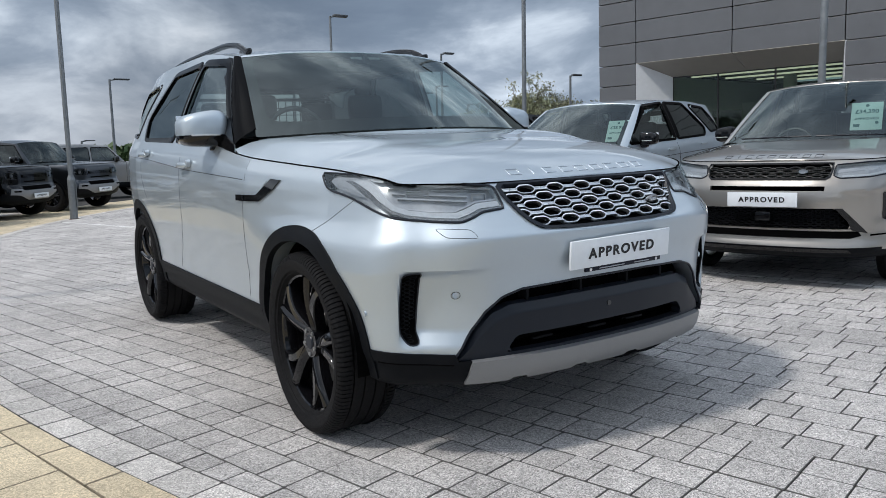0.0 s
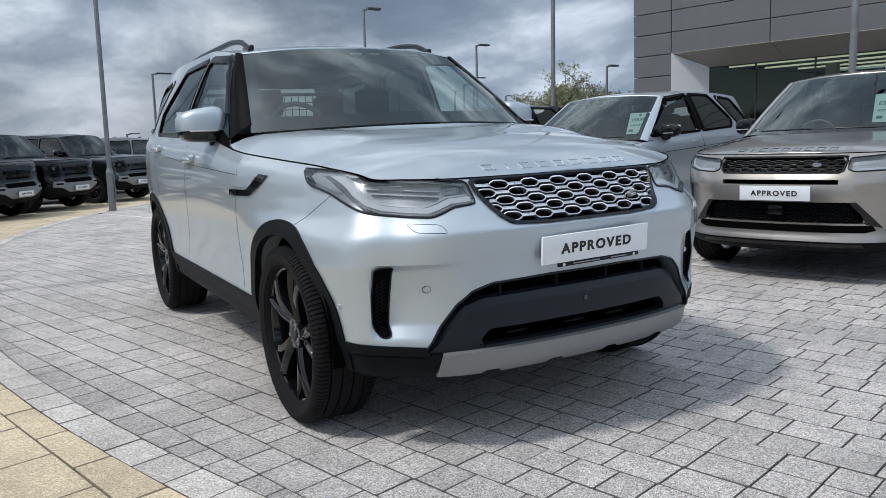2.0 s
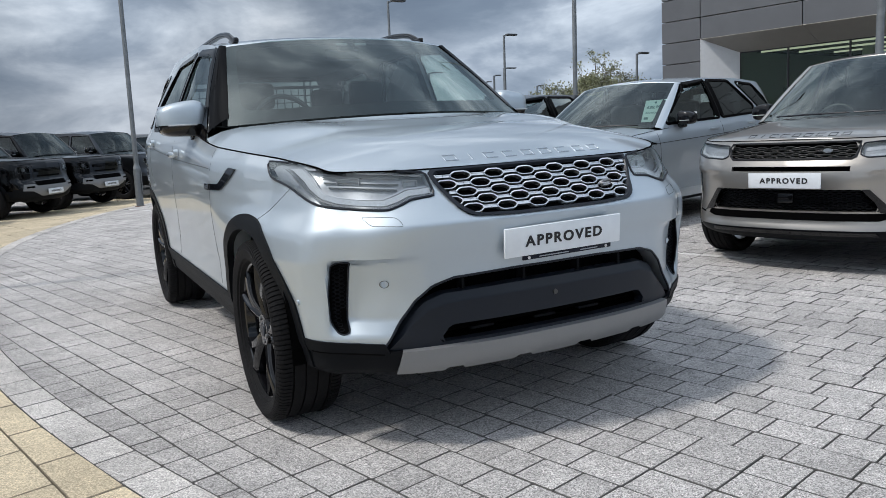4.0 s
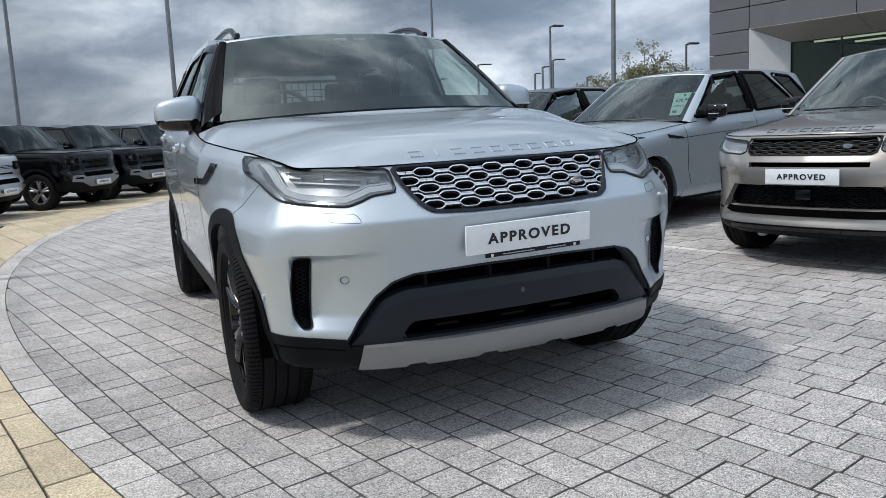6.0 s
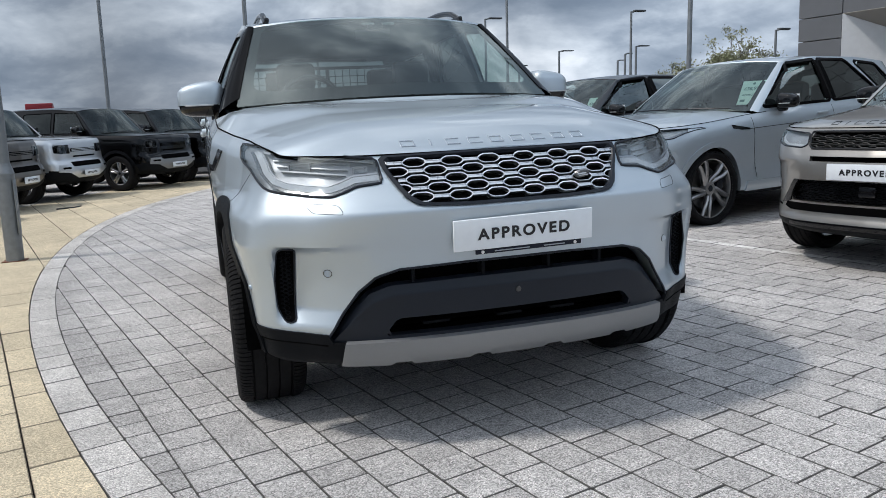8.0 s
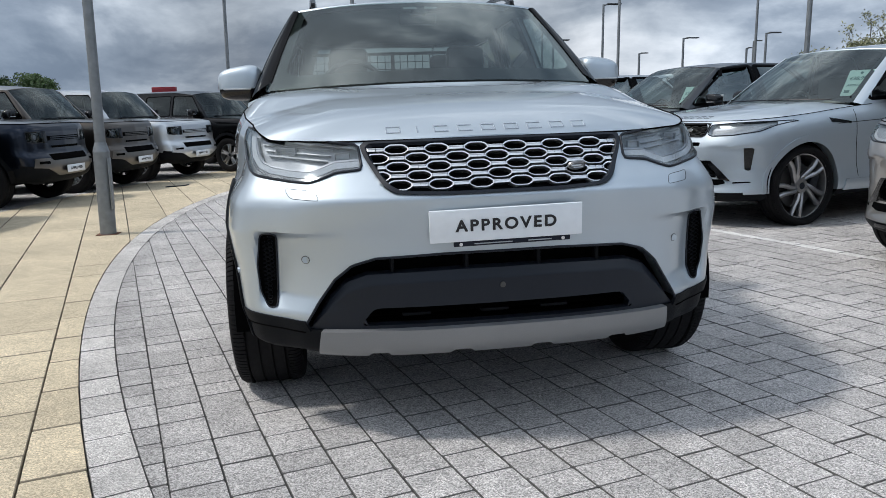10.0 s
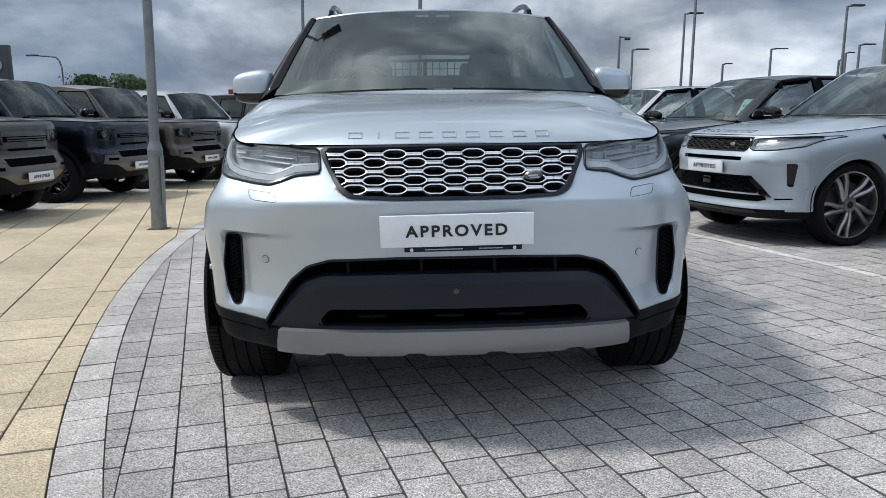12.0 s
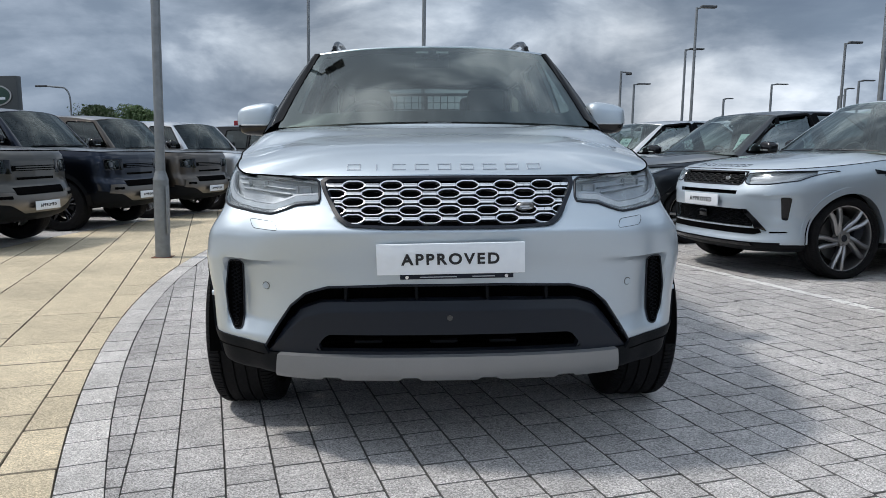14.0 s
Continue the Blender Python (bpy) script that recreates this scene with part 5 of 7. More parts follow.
    for q in (((-w, y0, zf), (w, y0, zf), (w, y1, zf), (-w, y1, zf)), ((-w, y0, zf), (-w, y1, zf), (-w, y1, zb - 0.03), (-w, y0, zb - 0.05)), ((w, y0, zf), (w, y1, zf), (w, y1, zb - 0.03), (w, y0, zb - 0.05)), ((-w, y1, zf), (w, y1, zf), (w, y1, zb - 0.05), (-w, y1, zb - 0.05))):
        tub.faces.new([tub.verts.new(p) for p in q])
    part("cabin_liner", tub, M_TRIM, car, smooth=False)
    dash = bmesh.new()
    rws = []
    for u in np.linspace(-0.97, 0.97, 15):
        f = lambda dy, z: (u * cx, cy - bow_b * (1 - u * u) + dy, z)
        rws.append([f(-0.10, cz - 0.10), f(0.0, cz - 0.025), f(0.06, cz - 0.01), f(0.45, cz + 0.0 + 0.01), f(0.58, cz - 0.03), f(0.60, cz - 0.25), f(0.60, 0.6)])
    grid(dash, rws)
    part("dashboard", dash, M_TRIM, car)
    for sx in (-0.40, 0.40):
        for sy, sc in ((ty + 0.45, 1.0), (ty + 1.30, 0.95)):
            s = bmesh.new()
            box(s, sx, sy - 0.20, zf + 0.24, 0.50, 0.52, 0.18, 0.05)
            box(s, sx, sy + 0.10, zf + 0.56, 0.48, 0.16, 0.66 * sc, 0.06)
            box(s, sx, sy + 0.14, zf + 0.98, 0.26, 0.10, 0.18, 0.04)
            part("seat", s, M_SEAT, car, "black leather seat")
    rise = sp.get("wheel_rise", 0.0)
    stw = tube([(-0.40 + 0.185 * math.cos(a), cy + 0.62 - rise * 0.8 + 0.05 * math.sin(a), cz - 0.06 + rise + 0.175 * math.sin(a)) for a in np.linspace(0, 2 * math.pi, 40, endpoint=False)], 0.015, 8, True)
    box(stw, -0.40, cy + 0.62 - rise * 0.8, cz - 0.07 + rise, 0.12, 0.05, 0.10, 0.02)
    box(stw, -0.40, cy + 0.62 - rise * 0.8, cz - 0.07 + rise, 0.34, 0.02, 0.03, 0.008)
    part("steering_wheel", stw, M_DISC, car)
    rv = bmesh.new()
    box(rv, 0, ty - bow_t + 0.10, tz - 0.06, 0.22, 0.035, 0.065, 0.012)
    box(rv, 0, ty - bow_t + 0.04, tz - 0.02, 0.09, 0.09, 0.05, 0.015)
    part("rear_view_mirror", rv, M_SATIN, car)
    # underside, filler boxes and wheel housings keep the daylight out, coloured near-black as shade
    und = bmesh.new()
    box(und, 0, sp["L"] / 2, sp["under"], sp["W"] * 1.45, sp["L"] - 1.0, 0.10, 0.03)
    part("floor_pan", und, M_SHADEBLK, car, smooth=False)
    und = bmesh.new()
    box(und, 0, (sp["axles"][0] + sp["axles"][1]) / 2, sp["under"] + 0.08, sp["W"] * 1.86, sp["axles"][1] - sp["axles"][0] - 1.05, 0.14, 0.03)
    part("sill_box", und, M_SHADEBLK, car, smooth=False)
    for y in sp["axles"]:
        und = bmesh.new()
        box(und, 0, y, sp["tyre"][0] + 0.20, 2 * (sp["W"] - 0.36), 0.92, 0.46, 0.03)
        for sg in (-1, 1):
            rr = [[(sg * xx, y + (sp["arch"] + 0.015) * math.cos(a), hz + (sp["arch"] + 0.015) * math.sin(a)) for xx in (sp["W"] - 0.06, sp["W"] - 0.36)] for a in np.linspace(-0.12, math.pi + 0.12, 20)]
            part("wheel_housing", grid_mesh(rr), M_SHADEBLK, car)
        part("axle_box", und, M_SHADEBLK, car, smooth=False)
    tr, tw, rr, kind, rmat, rlab = sp["tyre"][0], sp["tyre"][1], sp["tyre"][2], sp["wheel"][0], sp["wheel"][1], sp["wheel"][2]
    add_wheels(car, kind, tr, tw, rr, sp["axles"], sp["wheel_x"], rmat, rlab)
    # wheel-arch lips
    for y in sp["axles"]:
        for sg in (-1, 1):
            a0, a1 = sp.get("lip_angles", (-0.12, math.pi + 0.12))
            r0, r1 = sp["arch"] - 0.012, sp["arch"] + sp["lip"]
            A = lambda u: (y + r0 * math.cos(a0 + (a1 - a0) * u), hz + r0 * math.sin(a0 + (a1 - a0) * u))
            B = lambda u: (y + r1 * math.cos(a0 + (a1 - a0) * u), hz + r1 * math.sin(a0 + (a1 - a0) * u))
            bm = strip(lambda a, b, pr, g=sg: skin.side(a, b, pr, g), A, B, 48, 3, 0.008, 0.03)
            part("wheel_arch_trim", bm, sp.get("lip_mat", M_PLASTIC), car, "trim round the wheel arch")
    return skin, hskin, rskin, wpt


def number_plate(car, f, zc, w=0.52, h=0.111, tilt=0.0, y=None, strip_below=False, roll=0.0, yaw=0.0):
    """White show plate with its word, standing just off the bumper."""
    y = f(0, zc, 0.0).y - 0.02 if y is None else y
    m = Matrix.Translation((0, y, zc)) @ Matrix.Rotation(yaw, 4, "Z") @ Matrix.Rotation(roll, 4, "Y") @ Matrix.Rotation(tilt, 4, "X")
    bm = bmesh.new()
    box(bm, 0, 0, 0, w, 0.012, h, 0.003)
    pl = part("number_plate", bm, M_PLATE, car, "white show plate with one word", m=m)
    t = letters("APPROVED", h * 0.485, 0.0012, 1.28, 0.030)
    k = 0.655 * w / max(2 * v.co.x for v in t.verts)
    bmesh.ops.scale(t, vec=(k, 1, 1), verts=t.verts)
    part("lettering", t, M_INK, pl, "black capital letters", smooth=False, m=Matrix.Translation((0, -0.0075, -0.002)))
    if strip_below:
        bm = bmesh.new()
        box(bm, 0.02, 0.004, -h / 2 - 0.006, 0.40, 0.010, 0.024, 0.002)
        part("dealer_strip", bm, M_STRIP, pl, "navy strip under the plate")
        bm = bmesh.new()
        box(bm, -0.045, -0.0018, -h / 2 - 0.010, 0.13, 0.002, 0.0035)
        box(bm, 0.115, -0.0018, -h / 2 - 0.010, 0.08, 0.002, 0.0035)
        part("strip_print", bm, M_PALEINK, pl, "pale bars of small print", smooth=False)
        bm = bmesh.new()
        for x in (-0.155, 0.195):
            cyl(bm, (x, -0.0005, -h / 2 - 0.010), (x, -0.003, -h / 2 - 0.010), 0.006, n=14)
        part("strip_screw", bm, M_CHROME, pl)
    bm = bmesh.new()
    for x in (-w / 2 + 0.012,):
        box(bm, 0, 0.016, 0, w * 0.9, 0.024, h * 0.8, 0.003)
    part("plate_holder", bm, M_SATIN, pl)
    return pl


def badge_row(car, f, z, x0, x1, h, material, proud=0.004, n=9):
    """A row of raised plain shapes on the bonnet's edge: open frames with single bars among them."""
    pitch = (x1 - x0) / (n - 1)
    for i in range(n):
        cx = x0 + pitch * i
        wid = pitch * 0.60 if i != 1 else pitch * 0.07
        bm = bmesh.new()
        t = 0.0042 * h / 0.03
        bars = [(cx, z, wid, t, 0), (cx, z + h - t, wid, t, 0), (cx - wid / 2 + t / 2, z + h / 2 - t / 2, t, h, 1), (cx + wid / 2 - t / 2, z + h / 2 - t / 2, t, h, 1)] if i != 1 else [(cx, z + h / 2 - t / 2, t * 1.3, h, 1)]
        if i in (2, 3, 6):
            bars = bars[:3]
        bars_bm = []
        for bx, bz, bw, bh, up in bars:
            if up:
                lo, hi = z - t * 0.2, z + h - t * 0.2
                pa, pb = path_of([(bx - bw / 2, lo), (bx - bw / 2, hi)]), path_of([(bx + bw / 2, lo), (bx + bw / 2, hi)])
            else:
                pa, pb = path_of([(bx - bw / 2, bz), (bx + bw / 2, bz)]), path_of([(bx - bw / 2, bz + t * 0.6), (bx + bw / 2, bz + t * 0.6)])
            bars_bm.append(strip(f, pa, pb, 4, 1, proud, 0.006))
        bm.free()
        bm = join(bars_bm)
        part("bonnet_emblem", bm, material, car, "raised bright emblem shape")


def hex_ring(bm, c, w, h, t, depth, rot):
    """A flat six-sided ring with blunt corners, long side across."""
    def ringpts(w, h):
        six = [(-w / 2, 0), (-w * 0.26, h / 2), (w * 0.26, h / 2), (w / 2, 0), (w * 0.26, -h / 2), (-w * 0.26, -h / 2)]
        res = []
        for a in range(6):
            p = six[a]
            for q in (six[a - 1], six[(a + 1) % 6]):
                k = (0.26 if abs(p[1]) < 1e-6 or abs(q[1]) < 1e-6 else 0.13)
                res.append((p[0] + (q[0] - p[0]) * k, p[1] + (q[1] - p[1]) * k))
        return res
    o, i = ringpts(w, h), ringpts(w - 2.6 * t, h - 2 * t)
    M = Matrix.Translation(c) @ rot
    V = lambda p, y: bm.verts.new(M @ Vector((p[0], y, p[1])))
    of, inn, ob_, ib = [V(p, 0) for p in o], [V(p, 0.001) for p in i], [V(p, depth) for p in o], [V(p, depth) for p in i]
    for a in range(12):
        b = (a + 1) % 12
        for q in ((of[a], of[b], inn[b], inn[a]), (ob_[a], ob_[b], of[b], of[a]), (inn[a], inn[b], ib[b], ib[a])):
            bm.faces.new(q)


def hex_grille(car, f, xs, zs, pitch, dz, size, t, material, keep, parts=True, bar=0.004, inside_bar=None, edge=None):
    """Rows of six-sided rings joined by short bars, following the nose."""
    rest = bmesh.new()
    inside_bar = inside_bar or keep
    k = 0
    z = zs[0]
    while z <= zs[1] + 1e-6:
        off = pitch / 2 if k % 2 == 0 else 0
        n = int((xs[1] - xs[0]) / pitch) + 2
        for i in range(-n, n + 1):
            x = off + i * pitch
            if not keep(x, z):
                continue
            p, q, s = f(x, z, 0), f(x + 0.02, z, 0), f(x, z + 0.02, 0)
            ex, ez = (q - p).normalized(), (s - p).normalized()
            ey = ez.cross(ex).normalized()
            ez = ex.cross(ey)
            rot = Matrix((ex, ey, ez)).transposed().to_4x4()
            bm = bmesh.new() if parts else rest
            hex_ring(bm, p - ey * 0.002, size[0], size[1], t, 0.02, rot)
            for sx in (-1, 1):
                m = Matrix.Translation(p) @ rot
                end = pitch / 2
                while end > size[0] / 2 and not inside_bar(x + sx * end, z):
                    end -= 0.004
                beg = size[0] / 2 - t * 1.2
                if end > beg + 0.004:
                    mid = (beg + end) / 2
                    box(bm, sx * mid, 0.0062, 0, end - beg, 0.012, bar * 0.68, m=m)
                    for up in (-1, 1):
                        box(bm, sx * mid, 0.005, up * bar * 0.4, end - beg, 0.014, bar * 0.2, m=m)
            if edge is not None and abs(x) + size[0] * 0.6 > edge(z):
                sx = 1 if x > 0 else -1
                lean = (edge(z + 0.02) - edge(z - 0.02)) / 0.04
                bmesh.ops.bisect_plane(bm, geom=bm.verts[:] + bm.edges[:] + bm.faces[:], plane_co=(sx * edge(z), 0, z), plane_no=(sx, 0, -lean), clear_outer=True)
            if parts:
                part("grille_cell", bm, material, car, smooth=False)
        z += dz
        k += 1
    if parts:
        rest.free()
    else:
        part("grille_mesh", rest, material, car, smooth=False)


def door_mirror(car, x, y, z, sg, material, sx=0.115, sy=0.10, sz=0.095):
    def wedge(bm):
        # lower and slimmer towards the tip
        for v in bm.verts:
            t = min(max((v.co.x * sg - (x - sx)) / (2 * sx), 0), 1)
            v.co.z = z + (v.co.z - z) * (1 - (0.34 if v.co.z > z else 0.10) * t ** 1.8)
            v.co.y = y + sy + (v.co.y - y - sy) * (1 - 0.14 * t ** 2)
        return bm
    up = wedge(superblob(sg * x, y, z, sx, sy, sz, 0.5, 32))
    bmesh.ops.bisect_plane(up, geom=up.verts[:] + up.edges[:] + up.faces[:], plane_co=(0, 0, z - sz * 0.28), plane_no=(0, 0, -1), clear_outer=True)
    mi = part("door_mirror", up, material, car, "door mirror with a painted cap")
    lo = wedge(superblob(sg * x, y, z - 0.004, sx * 0.95, sy * 0.95, sz * 0.86, 0.5, 32))
    bmesh.ops.bisect_plane(lo, geom=lo.verts[:] + lo.edges[:] + lo.faces[:], plane_co=(0, 0, z - sz * 0.25), plane_no=(0, 0, 1), clear_outer=True)
    part("mirror_base", lo, M_GLOSSBLK, mi, "gloss black lower half")
    arm = bmesh.new()
    box(arm, sg * (x - sx - 0.01), y + 0.02, z - sz * 0.95, 0.17, 0.09, 0.05, 0.02)
    part("mirror_arm", arm, M_GLOSSBLK, mi)
    gl = bmesh.new()
    box(gl, sg * x, y + sy * 0.96, z + 0.005, sx * 1.6, 0.006, sz * 1.4, 0.003)
    part("mirror_glass", gl, M_CHROME, mi)
    ind = bmesh.new()
    box(ind, sg * (x + 0.01), y - sy * 0.93, z - sz * 0.30, sx * 1.2, 0.02, 0.008, 0.004)
    part("indicator", ind, M_LAMPDRL, mi)


def roof_rail(car, pts, material=M_GLOSSBLK):
    part("roof_rail", tube(pts, 0.018, 10), material, car, "gloss black roof rail")


def price_card(car, m, price, w=0.21, h=0.28):
    """Mint card behind the screen with its price and one word."""
    bm = bmesh.new()
    box(bm, 0, 0, 0, w, 0.003, h, 0.001)
    c = part("price_card", bm, M_CARD, car, "mint price card behind the windscreen", m=m)
    part("price", letters(price, w * 0.23, 0.0008), M_CARDINK, c, smooth=False, m=Matrix.Translation((0, -0.003, h * 0.16)))
    part("card_word", letters("APPROVED", w * 0.145, 0.0008, 1.1), M_CARDINK, c, smooth=False, m=Matrix.Translation((0, -0.003, -h * 0.10)))
    bm = bmesh.new()
    box(bm, -w * 0.3, -0.003, -h * 0.34, w * 0.2, 0.002, h * 0.10)
    cyl(bm, (0, -0.002, h * 0.38), (0, -0.004, h * 0.38), w * 0.06, n=16)
    cyl(bm, (w * 0.33, -0.002, -h * 0.25), (w * 0.33, -0.004, -h * 0.25), w * 0.06, n=16)
    part("card_emblem", bm, M_CARDINK, c)


def lamp_unit(car, f, poly, deep, reflector, bowl=None, cover=None):
    """A head lamp: clear cover, dark bowl behind it, lit elements inside."""
    for sg in (-1, 1):
        g = lambda a, b, pr, s=sg: f(a, b, pr)
        po = [(sg * a, b) for a, b in poly]
        lens = part("headlight", outline_panel(g, po, 0.003, 0.0), cover or M_LENS, car, "clear headlight cover over grey reflectors")
        bm = outline_panel(lambda a, b, pr: f(a, b, 0) + Vector((0, deep * 0.75, 0)), po, 0, 0.0)
        part("lamp_bowl", bm, bowl or M_BOWL, lens)
        part("lamp_rim", follow(f, dense(po, 70, True), 0.0050, 0.001, 8, cyclic=True), M_SATIN, lens, "dark rim of the lamp")
        reflector(lens, f, sg)


def follow(f, pts, r, proud=-0.02, n=6, flat=1.0, cyclic=False):
    return tube([f(a, b, proud) for a, b in pts], r, n, cyclic)


def dense(pts, n=30, closed=False):
    p = path_of(list(pts) + ([pts[0]] if closed else []))
    return [p(i / n) for i in range(n if closed else n + 1)]


# ---- the silver seven-seater in the middle ----


def main_suv():
    car = empty("suv", Matrix.Identity(4), "large silver off-road car with black wheels on grey block paving", "car")
    intake = [(-0.70, 0.402), (-0.64, 0.50), (-0.58, 0.585), (-0.52, 0.635), (-0.44, 0.658), (-0.2, 0.666), (0.2, 0.666), (0.44, 0.658), (0.52, 0.635), (0.58, 0.585), (0.64, 0.50), (0.70, 0.402)]
    grille = round_poly([(-0.466, 1.042), (-0.455, 1.0), (-0.40, 0.905), (-0.36, 0.878), (-0.2, 0.870), (0.2, 0.870), (0.36, 0.878), (0.40, 0.905), (0.455, 1.0), (0.466, 1.042), (0, 1.046)], 0.02)
    vent = round_poly([(0.774, 0.742), (0.834, 0.737), (0.850, 0.62), (0.845, 0.52), (0.820, 0.466), (0.786, 0.472)], 0.02)
    lamp = round_poly([(0.474, 1.038), (0.466, 0.957), (0.555, 0.949), (0.600, 0.931), (0.645, 0.917), (0.72, 0.922), (0.80, 0.933), (0.838, 0.941), (0.858, 0.954), (0.872, 0.980), (0.883, 1.010), (0.903, 1.038), (0.904, 1.062), (0.893, 1.106), (0.84, 1.092), (0.72, 1.070), (0.60, 1.054)], 0.012)
    win_f = round_poly([(1.87, 1.290), (2.34, 1.690), (2.76, 1.728), (2.82, 1.305)], 0.03)
    win_r = round_poly([(2.90, 1.305), (2.83, 1.732), (3.42, 1.72), (3.72, 1.45), (3.66, 1.32)], 0.03)
    win_q = round_poly([(3.98, 1.34), (3.74, 1.69), (4.30, 1.665), (4.52, 1.38)], 0.03)
    sp = dict(W=1.022, L=4.90, step=0.015, sub=6,
              nose=[(0, 0.058), (0.2, 0.063), (0.375, 0.078), (0.5, 0.098), (0.63, 0.134), (0.72, 0.182), (0.80, 0.248), (0.86, 0.290), (0.908, 0.335), (0.94, 0.390), (0.964, 0.475), (0.986, 0.60), (1.006, 0.77), (1.022, 1.02)],
              tail=[(0, 0), (0.4, 0.04), (0.68, 0.13), (0.84, 0.27), (0.94, 0.46), (0.99, 0.70), (1.022, 1.1)],
              front=[(0.27, 0.20), (0.315, 0.085), (0.37, 0.060), (0.425, 0.052), (0.50, 0.050), (0.58, 0.048), (0.66, 0.042), (0.72, 0.034), (0.79, 0.016), (0.856, 0.006), (0.885, 0.024), (0.94, 0.080), (1.0, 0.126), (1.05, 0.160)],
              side=[(0.30, 0.10), (0.34, 0.06), (0.40, 0.050), (0.46, 0.034), (0.53, 0.030), (0.60, 0.027), (0.67, 0.018), (0.74, 0.010), (0.81, 0.004), (0.88, 0.0), (0.95, 0.0), (1.01, 0.004), (1.08, 0.016), (1.15, 0.055)],
              rear=[(0.30, 0.2), (0.36, 0.10), (0.42, 0.05), (0.5, 0.03), (0.58, 0.02), (0.66, 0.02), (0.74, 0.03), (0.82, 0.06), (0.9, 0.07), (1.0, 0.08), (1.1, 0.09), (1.2, 0.10), (1.27, 0.12), (1.33, 0.15)],
              belt=[(0.2, 1.06), (0.75, 1.115), (1.6, 1.185), (2.0, 1.235), (3.0, 1.275), (4.9, 1.33)],
              bonnet=[(0.205, 1.05), (0.265, 1.085), (0.38, 1.135), (0.62, 1.185), (1.0, 1.225), (1.4, 1.250), (1.8, 1.275)], ridge=0.007, full_bonnet=14.0, bonnet_end=True, lean=(0.75, 1.45, [(0.74, 0.0), (0.83, 0.024), (0.93, 0.082), (1.0, 0.092), (1.15, 0.08)]),
              split=(0.425, 0.465), axles=(0.935, 3.858), arch=0.445, lip=0.050, tyre=(0.392, 0.275, 0.296), wheel=("split", M_RIM, "gloss black alloy wheel"), wheel_x=0.866,
              ws_base=(0.862, 1.675, 1.270), ws_top=(0.698, 2.31, 1.742), bow=(0.29, 0.15), ws_crown=0.02, frit=(0.075, (0.035, 0.10, 0.03)),
              roof=[(2.0, 1.725), (2.31, 1.742), (2.6, 1.785), (2.9, 1.812), (3.6, 1.815), (4.7, 1.76)], roof_end=4.72, crown=0.030, tumble=0.018,
              windows=[(win_f, M_SIDEGL, "front door window"), (win_r, M_TINT, "tinted rear door window"), (win_q, M_TINT, "tinted rear quarter window")],
              rear_window=[(0.0, 1.336), (0.74, 1.336), (0.63, 1.70), (0.0, 1.72)], rear_glass=M_SMOKE, screen=M_SCREEN, scoops=[(0.54, 0.772, 0.856, 0.458, 0.750, 0.048)], gap=0.0032,
              surround=0.040, surround_front=0.044, surround_last=0.018, sail=[(1.70, 1.20), (2.06, 1.245), (2.0, 1.40), (1.90, 1.36), (1.74, 1.235)],
              paint=M_SILVER, paint_label="pale silver metallic paint", under=0.36, wheel_rise=0.06, pillar_width=0.024, pillar_from=1,
              pillar_cover=[(1.735, 1.25), (2.30, 1.728), (2.40, 1.745), (2.34, 1.70), (1.90, 1.325), (1.83, 1.22)],
              front_holes=[(intake, 0.10), (grille, 0.03), (lamp, 0.05)])
    skin, hskin, rskin, wpt = vehicle(sp, car)
    F, S = skin.front, skin.side
    # lower nose
    low_edge = [(-0.645, 0.318)]
    for x in (-0.435, -0.145, 0.145, 0.435):
        low_edge += [(x - 0.040, 0.312), (x - 0.028, 0.323), (x + 0.028, 0.323), (x + 0.040, 0.312)]
    low_edge.append((0.645, 0.318))
    upper = lambda u: (-0.632 + 1.264 * u, 0.402)
    lower = lambda u: (-0.645 + 1.29 * u, float(np.interp(-0.645 + 1.29 * u, [p[0] for p in low_edge], [p[1] for p in low_edge])))
    part("skid_plate", strip(F, lower, upper, 150, 6, 0.014, 0.03), M_SKID, car, "grey painted skid plate with four notches under the nose")
    # near-black blocks give the notches their shade
    for x in (-0.435, -0.145, 0.145, 0.435):
        p = F(x, 0.320, 0.0)
        part("skid_notch", box(bmesh.new(), x, p.y + 0.035, 0.326, 0.070, 0.04, 0.022, 0.005), M_SHADEBLK, car)
    for sg in (-1, 1):
        part("cladding_lip", strip(F, path_of([(sg * 0.672, 0.395), (sg * 0.80, 0.398), (sg * 0.925, 0.405)]), path_of([(sg * 0.690, 0.432), (sg * 0.80, 0.437), (sg * 0.930, 0.450)]), 24, 3, 0.006, 0.014), M_PLASTIC, car, "black edge of the lower cladding")
        part("cladding_groove", follow(F, dense([(sg * 0.69, 0.392), (sg * 0.80, 0.398), (sg * 0.90, 0.405)], 16), 0.0025, 0.006, 6), M_SHADEBLK, car)
    part("undertray", box(bmesh.new(), 0, 0.96, 0.285, 1.10, 1.16, 0.06, 0.025), M_PLASTIC, car, "black plastic tray under the nose")
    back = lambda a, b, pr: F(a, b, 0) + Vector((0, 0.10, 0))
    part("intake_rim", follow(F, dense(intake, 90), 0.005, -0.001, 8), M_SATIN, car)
    # back and floor of the intake carry its inner shade as colour
    part("intake_back", outline_panel(back, intake, 0, 0.0), M_SHADEBLK, car)
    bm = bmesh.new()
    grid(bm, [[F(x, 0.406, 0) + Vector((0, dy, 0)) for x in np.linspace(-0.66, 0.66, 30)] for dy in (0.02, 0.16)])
    part("intake_floor", bm, M_SHADEBLK, car)
